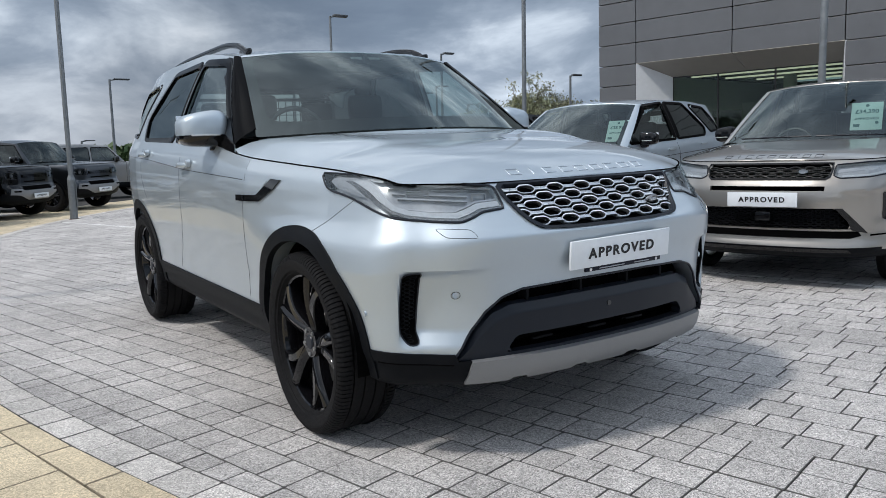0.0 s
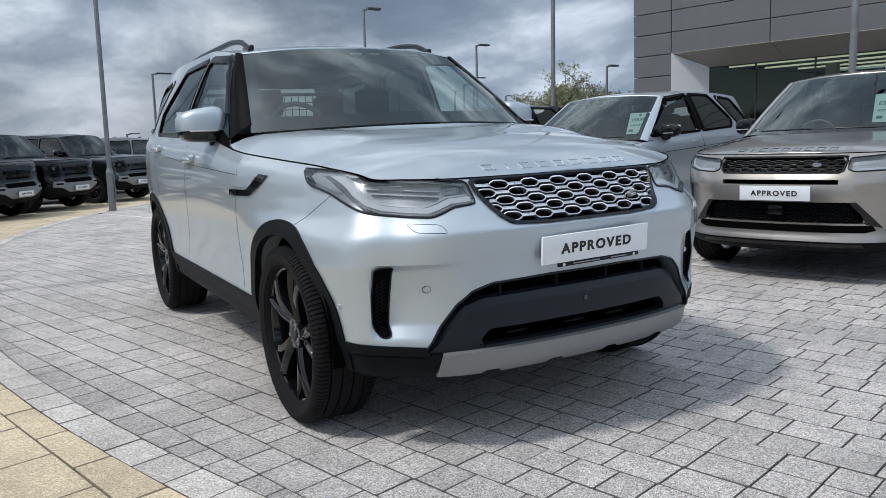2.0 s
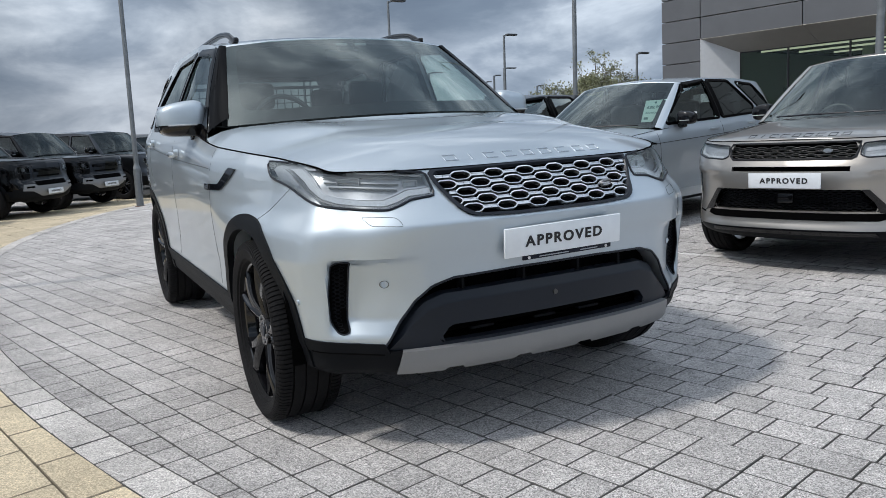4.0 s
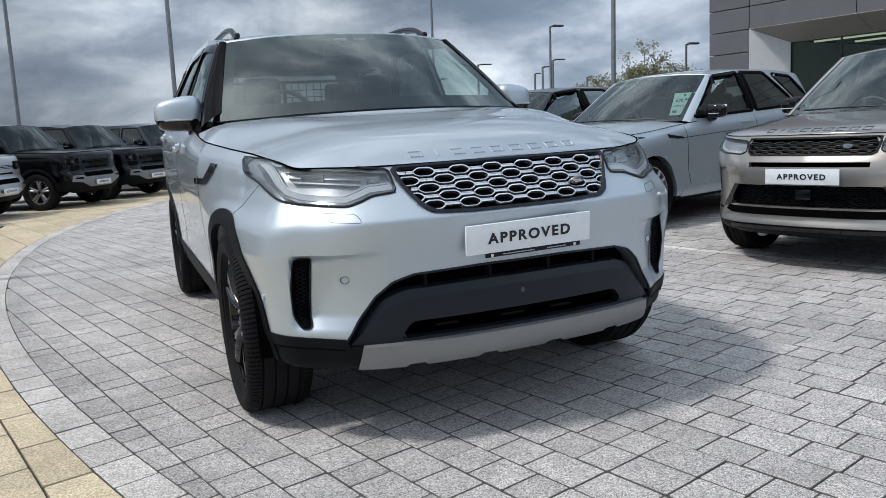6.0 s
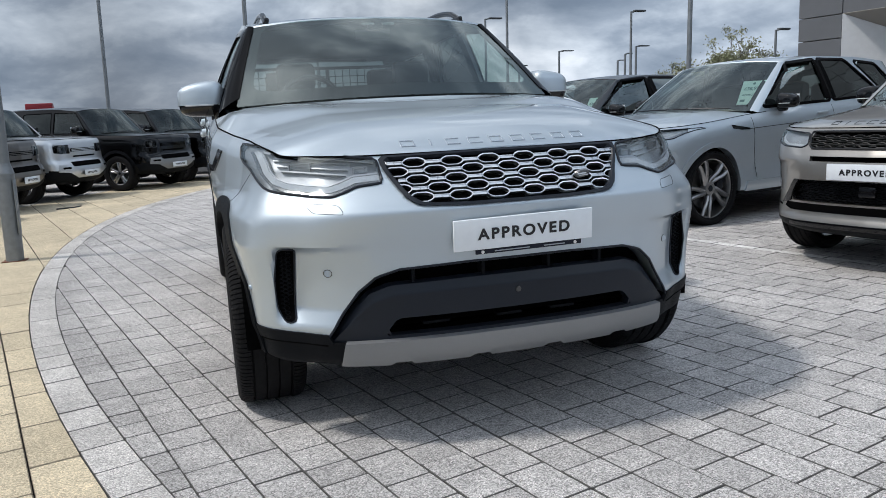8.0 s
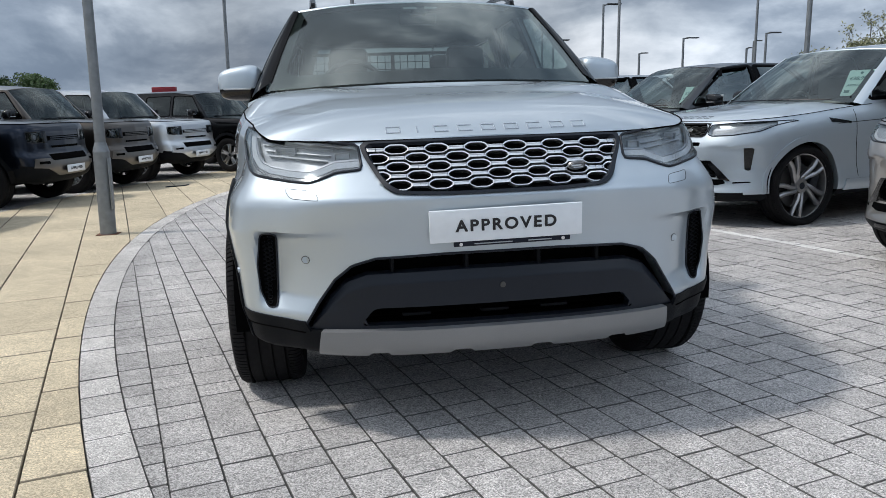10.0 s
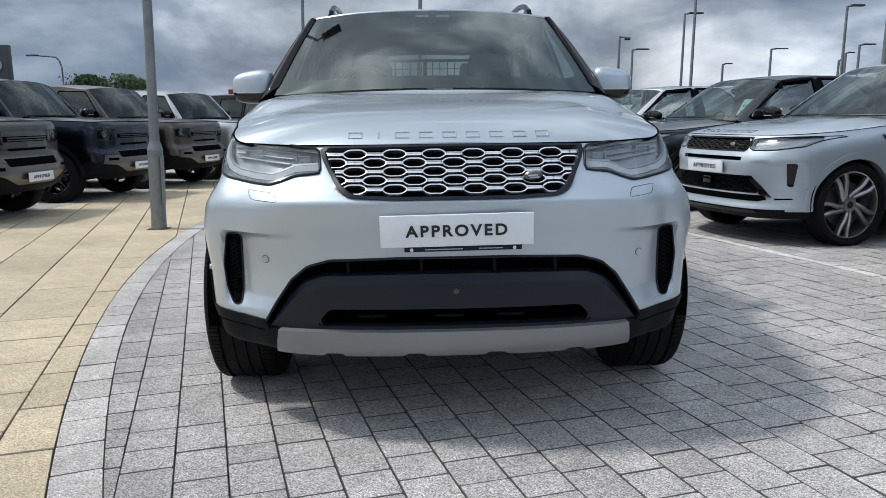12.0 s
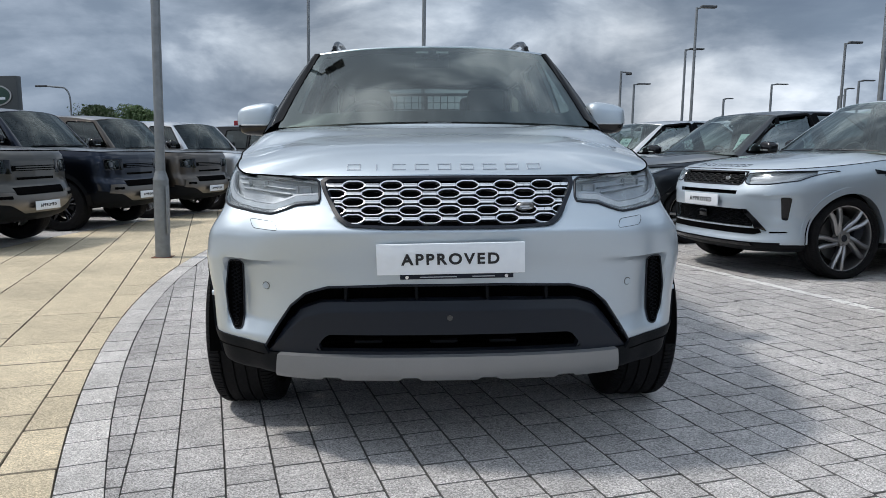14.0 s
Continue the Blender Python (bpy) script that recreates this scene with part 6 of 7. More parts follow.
    slot = round_poly([(-0.50, 0.416), (-0.45, 0.478), (0.45, 0.478), (0.50, 0.416)], 0.02)
    bar_out = dense([(-0.675, 0.404), (-0.60, 0.515), (-0.545, 0.575), (-0.47, 0.602), (-0.2, 0.608), (0.2, 0.608), (0.47, 0.602), (0.545, 0.575), (0.60, 0.515), (0.675, 0.404)], 90)
    bar_low = dense([(-0.675, 0.4035), (0.675, 0.4035)], 90)
    bm = bmesh.new()
    nn = 30
    grid(bm, [[F(a[0] + (b[0] - a[0]) * j / nn, a[1] + (b[1] - a[1]) * j / nn, 0.0) + Vector((0, 0.012 + (0.05 if j == nn else 0.02 * (j - nn + 6) / 6 if j > nn - 6 else 0), 0)) for j in range(nn + 1)] for a, b in ((bar_low[i], bar_out[i]) for i in range(91))])
    cut(bm, slot, (0, 2), lambda c: True, depth=(0, 0.05, 0))
    bmesh.ops.recalc_face_normals(bm, faces=bm.faces)
    part("intake_bar", bm, M_SATIN, car, "satin black bumper bar")
    for x in (-0.38, -0.12, 0.14, 0.36):
        p = F(x, 0.63, 0)
        part("intake_strut", box(bmesh.new(), x, p.y + 0.07, 0.63, 0.012, 0.05, 0.06, 0.002), M_PLASTIC, car)
    for x in (-0.3, -0.02, 0.2):
        p = F(x, 0.45, 0)
        part("intake_slat", box(bmesh.new(), x, p.y + 0.07, 0.442, 0.10, 0.03, 0.010, 0.002), M_PLASTIC, car)
    # crease and scoops beside the side vents
    for sg in (-1, 1):
        vs = [(sg * a, b) for a, b in vent]
        # panel on the skin, its near-black colour standing for the vent's shaded depth
        part("vent_back", outline_panel(F, dense(vs, 60, True), 0.004, 0.0, 10), M_SHADEBLK, car, "black side vent")
        part("vent_rim", follow(F, dense(vs, 60, True), 0.003, 0.003, 6, cyclic=True), M_SATIN, car)
        # parking sensors
        for x, z in ((0.676, 0.652),):
            p = F(sg * x, z, 0.0)
            bm = bmesh.new()
            cyl(bm, p + Vector((0, 0.004, 0)), p + Vector((0, -0.003, 0)), 0.013, 0.012, 20)
            part("parking_sensor", bm, M_SILVER, car)
            part("sensor_ring", follow(F, [(sg * x + 0.0135 * math.cos(a), z + 0.0135 * math.sin(a)) for a in np.linspace(0, 6.283, 20, endpoint=False)], 0.0013, 0.001, 5, cyclic=True), M_DISC, car)
        # washer flap outline
        w = round_poly([(sg * 0.735, 0.900), (sg * 0.715, 0.868), (sg * 0.615, 0.862), (sg * 0.63, 0.893)], 0.012)
        part("washer_flap_gap", follow(F, dense(w, 40, True), 0.0011, 0.0, 5, cyclic=True), M_SATIN, car)
    for sg in (-1, 1):
        hex_grille(car, lambda a, b, pr: F(a, b, 0.006), (-0.86, 0.86), (0.478, 0.74), 0.030, 0.0078, (0.023, 0.0135), 0.0019, M_PLASTIC, lambda a, b, s=sg: inside(vent, a * s + 0.013, b) and inside(vent, a * s - 0.013, b) and inside(vent, a * s, b + 0.010) and inside(vent, a * s, b - 0.010), parts=False)
    p = F(0, 0.541, 0)
    bm = bmesh.new()
    cyl(bm, p + Vector((0, 0.02, 0)), p + Vector((0, 0.008, 0)), 0.011, 0.010, 16)
    part("parking_sensor", bm, M_DISC, car)
    # grille; its shallow backing is near-black in place of deep shade
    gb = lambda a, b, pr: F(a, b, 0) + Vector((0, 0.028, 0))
    part("grille_back", outline_panel(gb, grille, 0, 0.0), M_SHADEBLK, car)
    inner = [(x * 0.952, 0.957 + (z - 0.957) * 0.88) for x, z in grille]
    bm = bmesh.new()
    go, gi = dense(grille, 90, True), dense(inner, 90, True)
    grid(bm, [[F(a, b, 0.007) for a, b in [(x * 1.012, 0.957 + (z - 0.957) * 1.03) for x, z in go]], [F(a, b, 0.010) for a, b in [((p[0] + q[0]) / 2, (p[1] + q[1]) / 2) for p, q in zip(go, gi)]], [F(a, b, -0.004) for a, b in gi]], closed=True)
    part("grille_surround", bm, M_SATIN, car, "gloss black grille surround")

    def keep(x, z):
        lim = np.interp(z, [0.88, 0.91, 1.03], [0.36, 0.395, 0.445])
        return abs(x) < lim + 0.045
    def plane(x, z, pr):
        return F(x, 0.935, 0.004).lerp(F(x, 1.02, 0.004), (z - 0.935) / 0.085)
    hex_grille(car, plane, (-0.46, 0.46), (0.901, 1.022), 0.1380, 0.0290, (0.0985, 0.0408), 0.0043, M_CHROME, keep, bar=0.0130, inside_bar=lambda x, z: True, edge=lambda z: float(np.interp(z, [0.88, 0.905, 1.0, 1.04], [0.37, 0.392, 0.438, 0.450])))
    p = F(0.272, 0.937, 0.012)
    bm = bmesh.new()
    for r, d in ((0.034, 0.0), (0.030, 0.003)):
        cyl(bm, (0, 0, 0), (0, -0.006 - d, 0), r, r * 0.96, 28)
    bmesh.ops.scale(bm, vec=(1, 1, 0.52), verts=bm.verts)
    bmesh.ops.transform(bm, matrix=Matrix.Translation(p) @ Matrix.Rotation(0.5, 4, "X") @ Matrix.Rotation(0.12, 4, "Z"), verts=bm.verts)
    part("grille_badge", bm, M_ALLOY, car, "small oval badge on the grille")
    bm = bmesh.new()
    for dx, dz in ((-0.004, 0.004), (0.004, -0.004)):
        box(bm, dx, -0.010, dz, 0.036, 0.003, 0.004, m=Matrix.Translation(p) @ Matrix.Rotation(0.5, 4, "X") @ Matrix.Rotation(0.12, 4, "Z"))
    part("badge_bar", bm, M_PLATE, car, smooth=False)
    HF = lambda x, z, pr: hskin.front(x, z, pr)
    badge_row(car, HF, 1.073, -0.347, 0.325, 0.021, M_EMBLEM, 0.0025)
    # head lamps

    def inner_lamp(lens, f, sg):
        q = lambda pts: [(sg * a, b) for a, b in pts]
        on = lambda d: (lambda a, b, pr: f(a, b, 0) + Vector((0, d, 0)))
        line = [(0.474, 0.966), (0.556, 0.961), (0.600, 0.944), (0.645, 0.931), (0.72, 0.936), (0.785, 0.947), (0.826, 0.966), (0.848, 1.000), (0.862, 1.074)]
        inward = [(0.0, 1.0), (0.1, 1.0), (0.15, 1.0), (0.0, 1.0), (-0.1, 1.0), (-0.4, 0.95), (-0.75, 0.75), (-1.0, 0.3), (-1.0, 0.05)]
        off = lambda k: [(x + a * k, z + b * k) for (x, z), (a, b) in zip(line, inward)]
        part("lamp_bezel", strip(on(0.004), path_of(q(off(-0.011))), path_of(q(off(-0.002))), 48, 2, 0, 0.008), M_PROJ, lens, "grey stepped bezel under the lamp")
        part("light_guide", strip(on(0.010), path_of(q(off(0.0))), path_of(q(off(0.019))), 60, 3, 0, 0.012), M_LAMPDRL, lens, "pale light guide round the lamp")
        part("guide_step", strip(on(0.018), path_of(q(off(0.020))), path_of(q(off(0.026))), 60, 2, 0, 0.010), M_LAMPIN, lens)
        part("top_line", strip(on(0.012), path_of(q([(0.482, 1.026), (0.60, 1.042), (0.72, 1.058), (0.83, 1.076)])), path_of(q([(0.482, 1.031), (0.60, 1.047), (0.72, 1.063), (0.83, 1.082)])), 20, 1, 0, 0.008), M_LAMPDRL, lens)
        part("turn_signal", outline_panel(on(0.010), q(round_poly([(0.868, 1.082), (0.888, 1.086), (0.893, 1.050), (0.876, 1.018), (0.864, 1.010)], 0.004)), 0, 0.0), M_BOWL, lens, "grey turn signal in the corner")
        part("corner_mask", outline_panel(on(0.002), q(round_poly([(0.872, 1.097), (0.893, 1.104), (0.902, 1.060), (0.898, 1.040), (0.893, 1.042), (0.890, 1.080)], 0.003)), 0, 0.0), M_GLOSSBLK, lens)
        # reflector shelves, an open bracket and the square projector
        for k, (xa, xb, za, zb) in enumerate(((0.58, 0.79, 0.985, 0.990), (0.57, 0.80, 1.003, 1.006), (0.56, 0.81, 1.023, 1.026))):
            part("reflector", strip(on(0.026 + 0.003 * k), path_of(q([(xa, za), (xb, za + 0.020)])), path_of(q([(xa, zb), (xb, zb + 0.020)])), 14, 1, 0, 0.012), M_BOWL, lens)
        for x, z, w, h in ((0.530, 1.000, 0.050, 0.026), (0.725, 1.018, 0.085, 0.026)):
            c = f(sg * x, z, 0) + Vector((0, 0.026, 0))
            t = (f(sg * (x + 0.03), z, 0) - f(sg * (x - 0.03), z, 0)).normalized()
            rot = Matrix.Rotation(math.atan2(t.y, t.x) if sg > 0 else math.atan2(-t.y, -t.x), 4, "Z")
            bm = bmesh.new()
            for dx, dz, bw, bh in ((0, h / 2, w, 0.003), (0, -h / 2, w, 0.003), (-w / 2, 0, 0.003, h), (w / 2, 0, 0.003, h)):
                box(bm, dx, 0, dz, bw, 0.012, bh, m=Matrix.Translation(c) @ rot)
            part("projector_frame", bm, M_LAMPIN, lens, smooth=False)
            bm = bmesh.new()
            box(bm, 0, 0.010, 0, w - 0.004, 0.010, h - 0.004, 0.003, m=Matrix.Translation(c) @ rot)
            part("projector", bm, M_LAMPDRL if x < 0.6 else M_BOWL, lens, "square lamp projector")
    lamp_unit(car, F, lamp, 0.06, inner_lamp)
    number_plate(car, F, 0.769, tilt=0.10, y=0.050, strip_below=True, roll=-0.016, yaw=-0.04)
    # flanks
    for sg in (-1, 1):
        SS = lambda a, b, pr, g=sg: S(a, b, pr, g)
        for pts in (dense([(1.47, 1.16), (1.46, 1.08), (1.50, 0.85), (1.56, 0.50)], 20), dense([(2.60, 1.22), (2.62, 1.0), (2.66, 0.8), (2.84, 0.50)], 20), dense([(3.62, 1.25), (3.63, 1.05), (3.52, 0.90)], 16)):
            part("door_gap", follow(SS, pts, 0.0011, 0.0, 6), M_SATIN, car)
        for pts in (dense([(1.49, 1.072), (2.5, 1.112), (3.45, 1.175), (4.1, 1.20)], 40),):
            part("crease_line", follow(SS, pts, 0.002, 0.0, 6), M_SATIN, car)
        for y in (2.47, 3.50):
            p = SS(y, 1.135 + (y - 2.47) * 0.065, 0.02)
            h = superblob(p.x, p.y, p.z, 0.018, 0.105, 0.018, 0.7, 16)
            hd = part("door_handle", h, M_SILVER, car, "painted door handle")
            k = bmesh.new()
            cyl(k, p + Vector((-sg * 0.018, -0.10, 0.012)), p + Vector((sg * 0.006, -0.10, 0.012)), 0.022, 0.018, 16)
            part("handle_cup", k, M_SILVER, hd)
        part("sill_trim", strip(SS, path_of([(1.385, 0.40), (3.42, 0.40)]), path_of([(1.40, 0.476), (3.40, 0.482)]), 40, 4, 0.008, 0.02), M_PLASTIC, car, "black plastic sill under the doors")
        # gill on the wing
        bm = strip(SS, path_of([(1.56, 0.972), (1.30, 0.975), (1.18, 1.030), (1.12, 1.072)]), path_of([(1.56, 1.000), (1.33, 1.004), (1.24, 1.052), (1.20, 1.078)]), 20, 2, 0.008, 0.012)
        part("wing_gill", bm, M_GLOSSBLK, car, "gloss black gill on the wing")
        bm = strip(SS, path_of([(1.52, 1.012), (1.31, 1.016)]), path_of([(1.52, 1.062), (1.24, 1.068)]), 10, 3, 0.003, 0.006)
        part("gill_panel", bm, M_SILVER, car)
        door_mirror(car, 1.030, 2.03, 1.325, sg, M_SILVER, 0.122, 0.120, 0.104)
        ys = np.linspace(2.40, 4.45, 26)
        rail = []
        for i, y in enumerate(ys):
            t = i / 25
            lift = 0.048 * min(1, (math.sin(math.pi * min(t / 0.22, 0.5)) if t < 0.5 else math.sin(math.pi * min((1 - t) / 0.3, 0.5))))
            pr = rskin.top(sg * (0.615 - 0.02 * t), y)
            rail.append((pr.x, y, pr.z + lift - 0.004))
        roof_rail(car, rail)
        for y, ln in ((2.46, 0.16), (3.4, 0.12), (4.36, 0.16)):
            pr = rskin.top(sg * 0.61, y)
            part("rail_foot", box(bmesh.new(), pr.x, y, pr.z + 0.006, 0.030, ln, 0.032, 0.010), M_GLOSSBLK, car)
        p = S(0.455, 0.585, 0.002, sg)
        bm = bmesh.new()
        cyl(bm, p + Vector((-sg * 0.01, 0, 0)), p + Vector((sg * 0.004, -0.002, 0)), 0.012, 0.010, 16)
        part("side_sensor", bm, M_SILVER, car)
        part("bumper_gap", follow(lambda y, z, pr, g=sg: S(y, z, pr, g), dense([(0.82, 0.872), (0.585, 1.003)], 14), 0.0012, 0.0, 6), M_SATIN, car)
    # luggage guard behind the rear seats
    bm = bmesh.new()
    yg = 4.02
    for i in range(21):
        x = -0.62 + i * 0.062
        cyl(bm, (x, yg, 1.02), (x, yg, 1.60), 0.0035, n=5)
    for j in range(11):
        z = 1.03 + j * 0.057
        cyl(bm, (-0.64, yg, z), (0.64, yg, z), 0.0035, n=5)
    box(bm, 0, yg, 1.61, 1.30, 0.02, 0.025, 0.005)
    box(bm, 0, yg, 1.3, 0.03, 0.02, 0.62, 0.004)
    part("luggage_guard", bm, M_SATIN, car, "black wire luggage guard")
    # sensors at the top of the screen, sticker in its corner
    for u in (-0.085, 0.085):
        q = wpt(u, 0.925, 0.012)
        part("screen_sensor", box(bmesh.new(), 0, 0, 0, 0.075, 0.004, 0.022, 0.004, m=Matrix.Translation(q) @ Matrix.Rotation(-0.9, 4, "X")), M_BOWL, car)
    return car



# ---- the compact off-roaders in the bays ----


def compact_suv(x, y, az, pnt, label, price="", wheel=None, dark_roof=None, card=(0.55, 0.36)):
    car = empty("compact_suv", Matrix.Translation((x, y, gz(y))) @ Matrix.Rotation(-radians(az), 4, "Z"), label, "car", "cars in the paved bays")
    grille = round_poly([(-0.470, 0.950), (-0.445, 0.838), (0.445, 0.838), (0.470, 0.950)], 0.015)
    intake = round_poly([(-0.64, 0.466), (-0.52, 0.622), (0.52, 0.622), (0.64, 0.466)], 0.025)
    slot = round_poly([(-0.45, 0.752), (-0.43, 0.786), (0.43, 0.786), (0.45, 0.752)], 0.008)
    vent = round_poly([(0.770, 0.735), (0.825, 0.735), (0.80, 0.53), (0.770, 0.540)], 0.015)
    lamp = round_poly([(0.480, 0.940), (0.472, 0.862), (0.52, 0.842), (0.70, 0.850), (0.85, 0.880), (0.926, 0.968), (0.70, 0.958)], 0.015)
    wf = round_poly([(1.66, 1.145), (2.16, 1.562), (2.74, 1.612), (2.82, 1.18)], 0.03)
    wr = round_poly([(2.87, 1.183), (2.80, 1.612), (3.32, 1.604), (3.72, 1.29), (3.68, 1.215)], 0.03)
    wq = round_poly([(3.88, 1.255), (3.50, 1.590), (3.93, 1.558), (4.17, 1.285)], 0.03)
    sp = dict(W=0.95, L=4.60, step=0.028, sub=3,
              nose=[(0, 0), (0.3, 0.018), (0.5, 0.055), (0.62, 0.105), (0.72, 0.17), (0.80, 0.26), (0.87, 0.38), (0.92, 0.54), (0.942, 0.70), (0.95, 0.95)],
              tail=[(0, 0), (0.5, 0.04), (0.75, 0.12), (0.9, 0.28), (0.95, 0.5)],
              front=[(0.23, 0.16), (0.27, 0.05), (0.33, 0.012), (0.38, 0.03), (0.45, 0.035), (0.52, 0.03), (0.58, 0.012), (0.66, 0.008), (0.73, 0.012), (0.78, 0.026), (0.82, 0.045), (0.87, 0.070), (0.93, 0.10), (0.975, 0.145)],
              side=[(0.25, 0.10), (0.29, 0.04), (0.35, 0.02), (0.41, 0.02), (0.48, 0.026), (0.55, 0.028), (0.62, 0.02), (0.70, 0.012), (0.78, 0.005), (0.85, 0.0), (0.90, 0.0), (0.95, 0.006), (1.0, 0.02), (1.06, 0.055)],
              rear=[(0.26, 0.2), (0.32, 0.08), (0.38, 0.05), (0.45, 0.03), (0.52, 0.02), (0.6, 0.02), (0.68, 0.03), (0.76, 0.04), (0.84, 0.05), (0.92, 0.06), (1.0, 0.08), (1.08, 0.10), (1.15, 0.12), (1.21, 0.16)],
              belt=[(0.2, 0.98), (0.75, 1.01), (1.45, 1.07), (2.5, 1.13), (4.6, 1.21)],
              bonnet=[(0.12, 0.975), (0.2, 1.002), (0.35, 1.036), (0.6, 1.066), (1.0, 1.10), (1.55, 1.125)], ridge=0.008,
              split=(0.325, 0.30), axles=(0.86, 3.60), arch=0.408, lip=0.045, lip_mat=pnt, tyre=(0.372, 0.245, 0.298), wheel=wheel or ("swirl", M_ALLOY, "two-tone grey alloy wheel"), wheel_x=0.805,
              ws_base=(0.830, 1.52, 1.10), ws_top=(0.655, 2.22, 1.60), bow=(0.26, 0.16), ws_crown=0.015, frit=(0.06, (0.04, 0.06, 0.0)),
              roof=[(2.0, 1.585), (2.22, 1.60), (2.5, 1.635), (2.8, 1.655), (3.4, 1.65), (4.4, 1.58)], roof_end=4.36, crown=0.035, tumble=0.018,
              windows=[(wf, M_SIDEGL, "front door window"), (wr, M_TINT, "tinted rear door window"), (wq, M_TINT, "tinted rear quarter window")],
              rear_window=[(0.0, 1.24), (0.66, 1.24), (0.52, 1.50), (0.0, 1.52)],
              pillar_mat=pnt, surround=0.030, scoops=[(0.50, 0.770, 0.870, 0.515, 0.750, 0.026)], paint=pnt, paint_label="metallic paint", under=0.32, roof_paint=dark_roof or pnt, gap=0.0032, pillar_cover=[(2.73, 1.180), (2.71, 1.610), (2.86, 1.612), (2.93, 1.190)], pillar_label="gloss black door pillar",
              front_holes=[(grille, 0.03), (intake, 0.06), (slot, 0.04), (lamp, 0.04)])
    skin, hskin, rskin, wpt = vehicle(sp, car)
    F = skin.front
    # near-black sheets paint the shade inside each opening
    for poly, d in ((grille, 0.028), (intake, 0.055), (slot, 0.035)):
        part("opening_back", outline_panel(lambda a, b, pr, dd=d: F(a, b, 0) + Vector((0, dd, 0)), poly, 0, 0.0), M_SHADEBLK, car)
    hex_grille(car, lambda a, b, pr: F(a, b, 0.002), (-0.45, 0.45), (0.857, 0.938), 0.104, 0.0205, (0.088, 0.023), 0.0028, M_DISC, lambda a, b: abs(a) < 0.425, parts=False)
    hex_grille(car, lambda a, b, pr: F(a, b, -0.03), (-0.55, 0.55), (0.478, 0.613), 0.060, 0.0150, (0.05, 0.0165), 0.0028, M_PLASTIC, lambda a, b: abs(a) < 0.60 - (b - 0.463) * 0.7, parts=False)
    part("lower_slot", strip(F, path_of([(-0.66, 0.418), (-0.60, 0.398), (0.60, 0.398), (0.66, 0.418)]), path_of([(-0.64, 0.452), (0.64, 0.452)]), 40, 3, 0.003, 0.008), M_SHADEBLK, car, "black slot above the lip")
    part("lip_bar", strip(F, path_of([(-0.60, 0.298), (0.60, 0.298)]), path_of([(-0.58, 0.322), (0.58, 0.322)]), 30, 2, 0.002, 0.01), M_GLOSSBLK, car, "gloss black bar under the lip")
    part("sensor_box", box(bmesh.new(), 0, F(0, 0.55, 0).y + 0.01, 0.558, 0.11, 0.03, 0.07, 0.006), M_GLOSSBLK, car)
    part("grille_rim", follow(F, dense(grille, 60, True), 0.009, 0.002, 8, cyclic=True), M_GLOSSBLK, car)
    bm = bmesh.new()
    p = F(0.27, 0.890, 0.012)
    cyl(bm, (0, 0, 0), (0, -0.006, 0), 0.034, 0.032, 24)
    bmesh.ops.scale(bm, vec=(1, 1, 0.5), verts=bm.verts)
    bmesh.ops.translate(bm, vec=p, verts=bm.verts)
    part("grille_badge", bm, M_CHROME, car, "small oval badge on the grille")
    badge_row(car, lambda a, b, pr: hskin.front(a, b, pr), 0.996, -0.34, 0.34, 0.020, M_GLOSSBLK, 0.002)
    for sg in (-1, 1):
        vs = [(sg * a, b) for a, b in vent]
        part("side_vent", outline_panel(F, vs, 0.003, 0.0), M_GLOSSBLK, car, "black vertical vent")
        part("bumper_fin", strip(F, path_of([(sg * 0.50, 0.624), (sg * 0.57, 0.534), (sg * 0.60, 0.459)]), path_of([(sg * 0.545, 0.624), (sg * 0.62, 0.534), (sg * 0.695, 0.436)]), 12, 3, 0.010, 0.03), M_GLOSSBLK, car, "gloss black fin beside the intake")
        part("bumper_slit", strip(F, path_of([(sg * 0.71, 0.430), (sg * 0.80, 0.434)]), path_of([(sg * 0.71, 0.416), (sg * 0.81, 0.424)]), 6, 2, 0.003, 0.01), M_SHADEBLK, car)
        S = lambda a, b, pr, g=sg: skin.side(a, b, pr, g)
        for pts in (dense([(1.42, 1.04), (1.46, 0.7), (1.52, 0.42)], 14), dense([(2.80, 1.12), (2.82, 0.75), (2.86, 0.42)], 14)):
            part("door_gap", follow(S, pts, 0.003, 0, 6), M_SHADEBLK, car)
        part("crease_line", follow(S, dense([(1.2, 0.92), (2.5, 0.965), (4.1, 1.03)], 30), 0.004, 0.0, 6), M_SATIN, car)
        part("sill", strip(S, path_of([(1.34, 0.30), (3.12, 0.30)]), path_of([(1.36, 0.40), (3.10, 0.40)]), 20, 3, 0.012, 0.02), pnt, car)
        part("wing_gill", strip(S, path_of([(1.36, 0.918), (1.12, 0.935)]), path_of([(1.36, 0.935), (1.10, 0.975)]), 8, 2, 0.006, 0.01), M_GLOSSBLK, car)
        for yy in (2.58, 3.50):
            p = S(yy, 1.03 + (yy - 2.42) * 0.05, 0.02)
            part("door_handle", superblob(p.x, p.y, p.z, 0.016, 0.10, 0.016, 0.7, 14), pnt, car)
        door_mirror(car, 0.995, 1.90, 1.185, sg, M_GLOSSBLK, 0.10, 0.08, 0.085)

    def inner(lens, f, sg):
        q = lambda pts: [(sg * a, b) for a, b in pts]
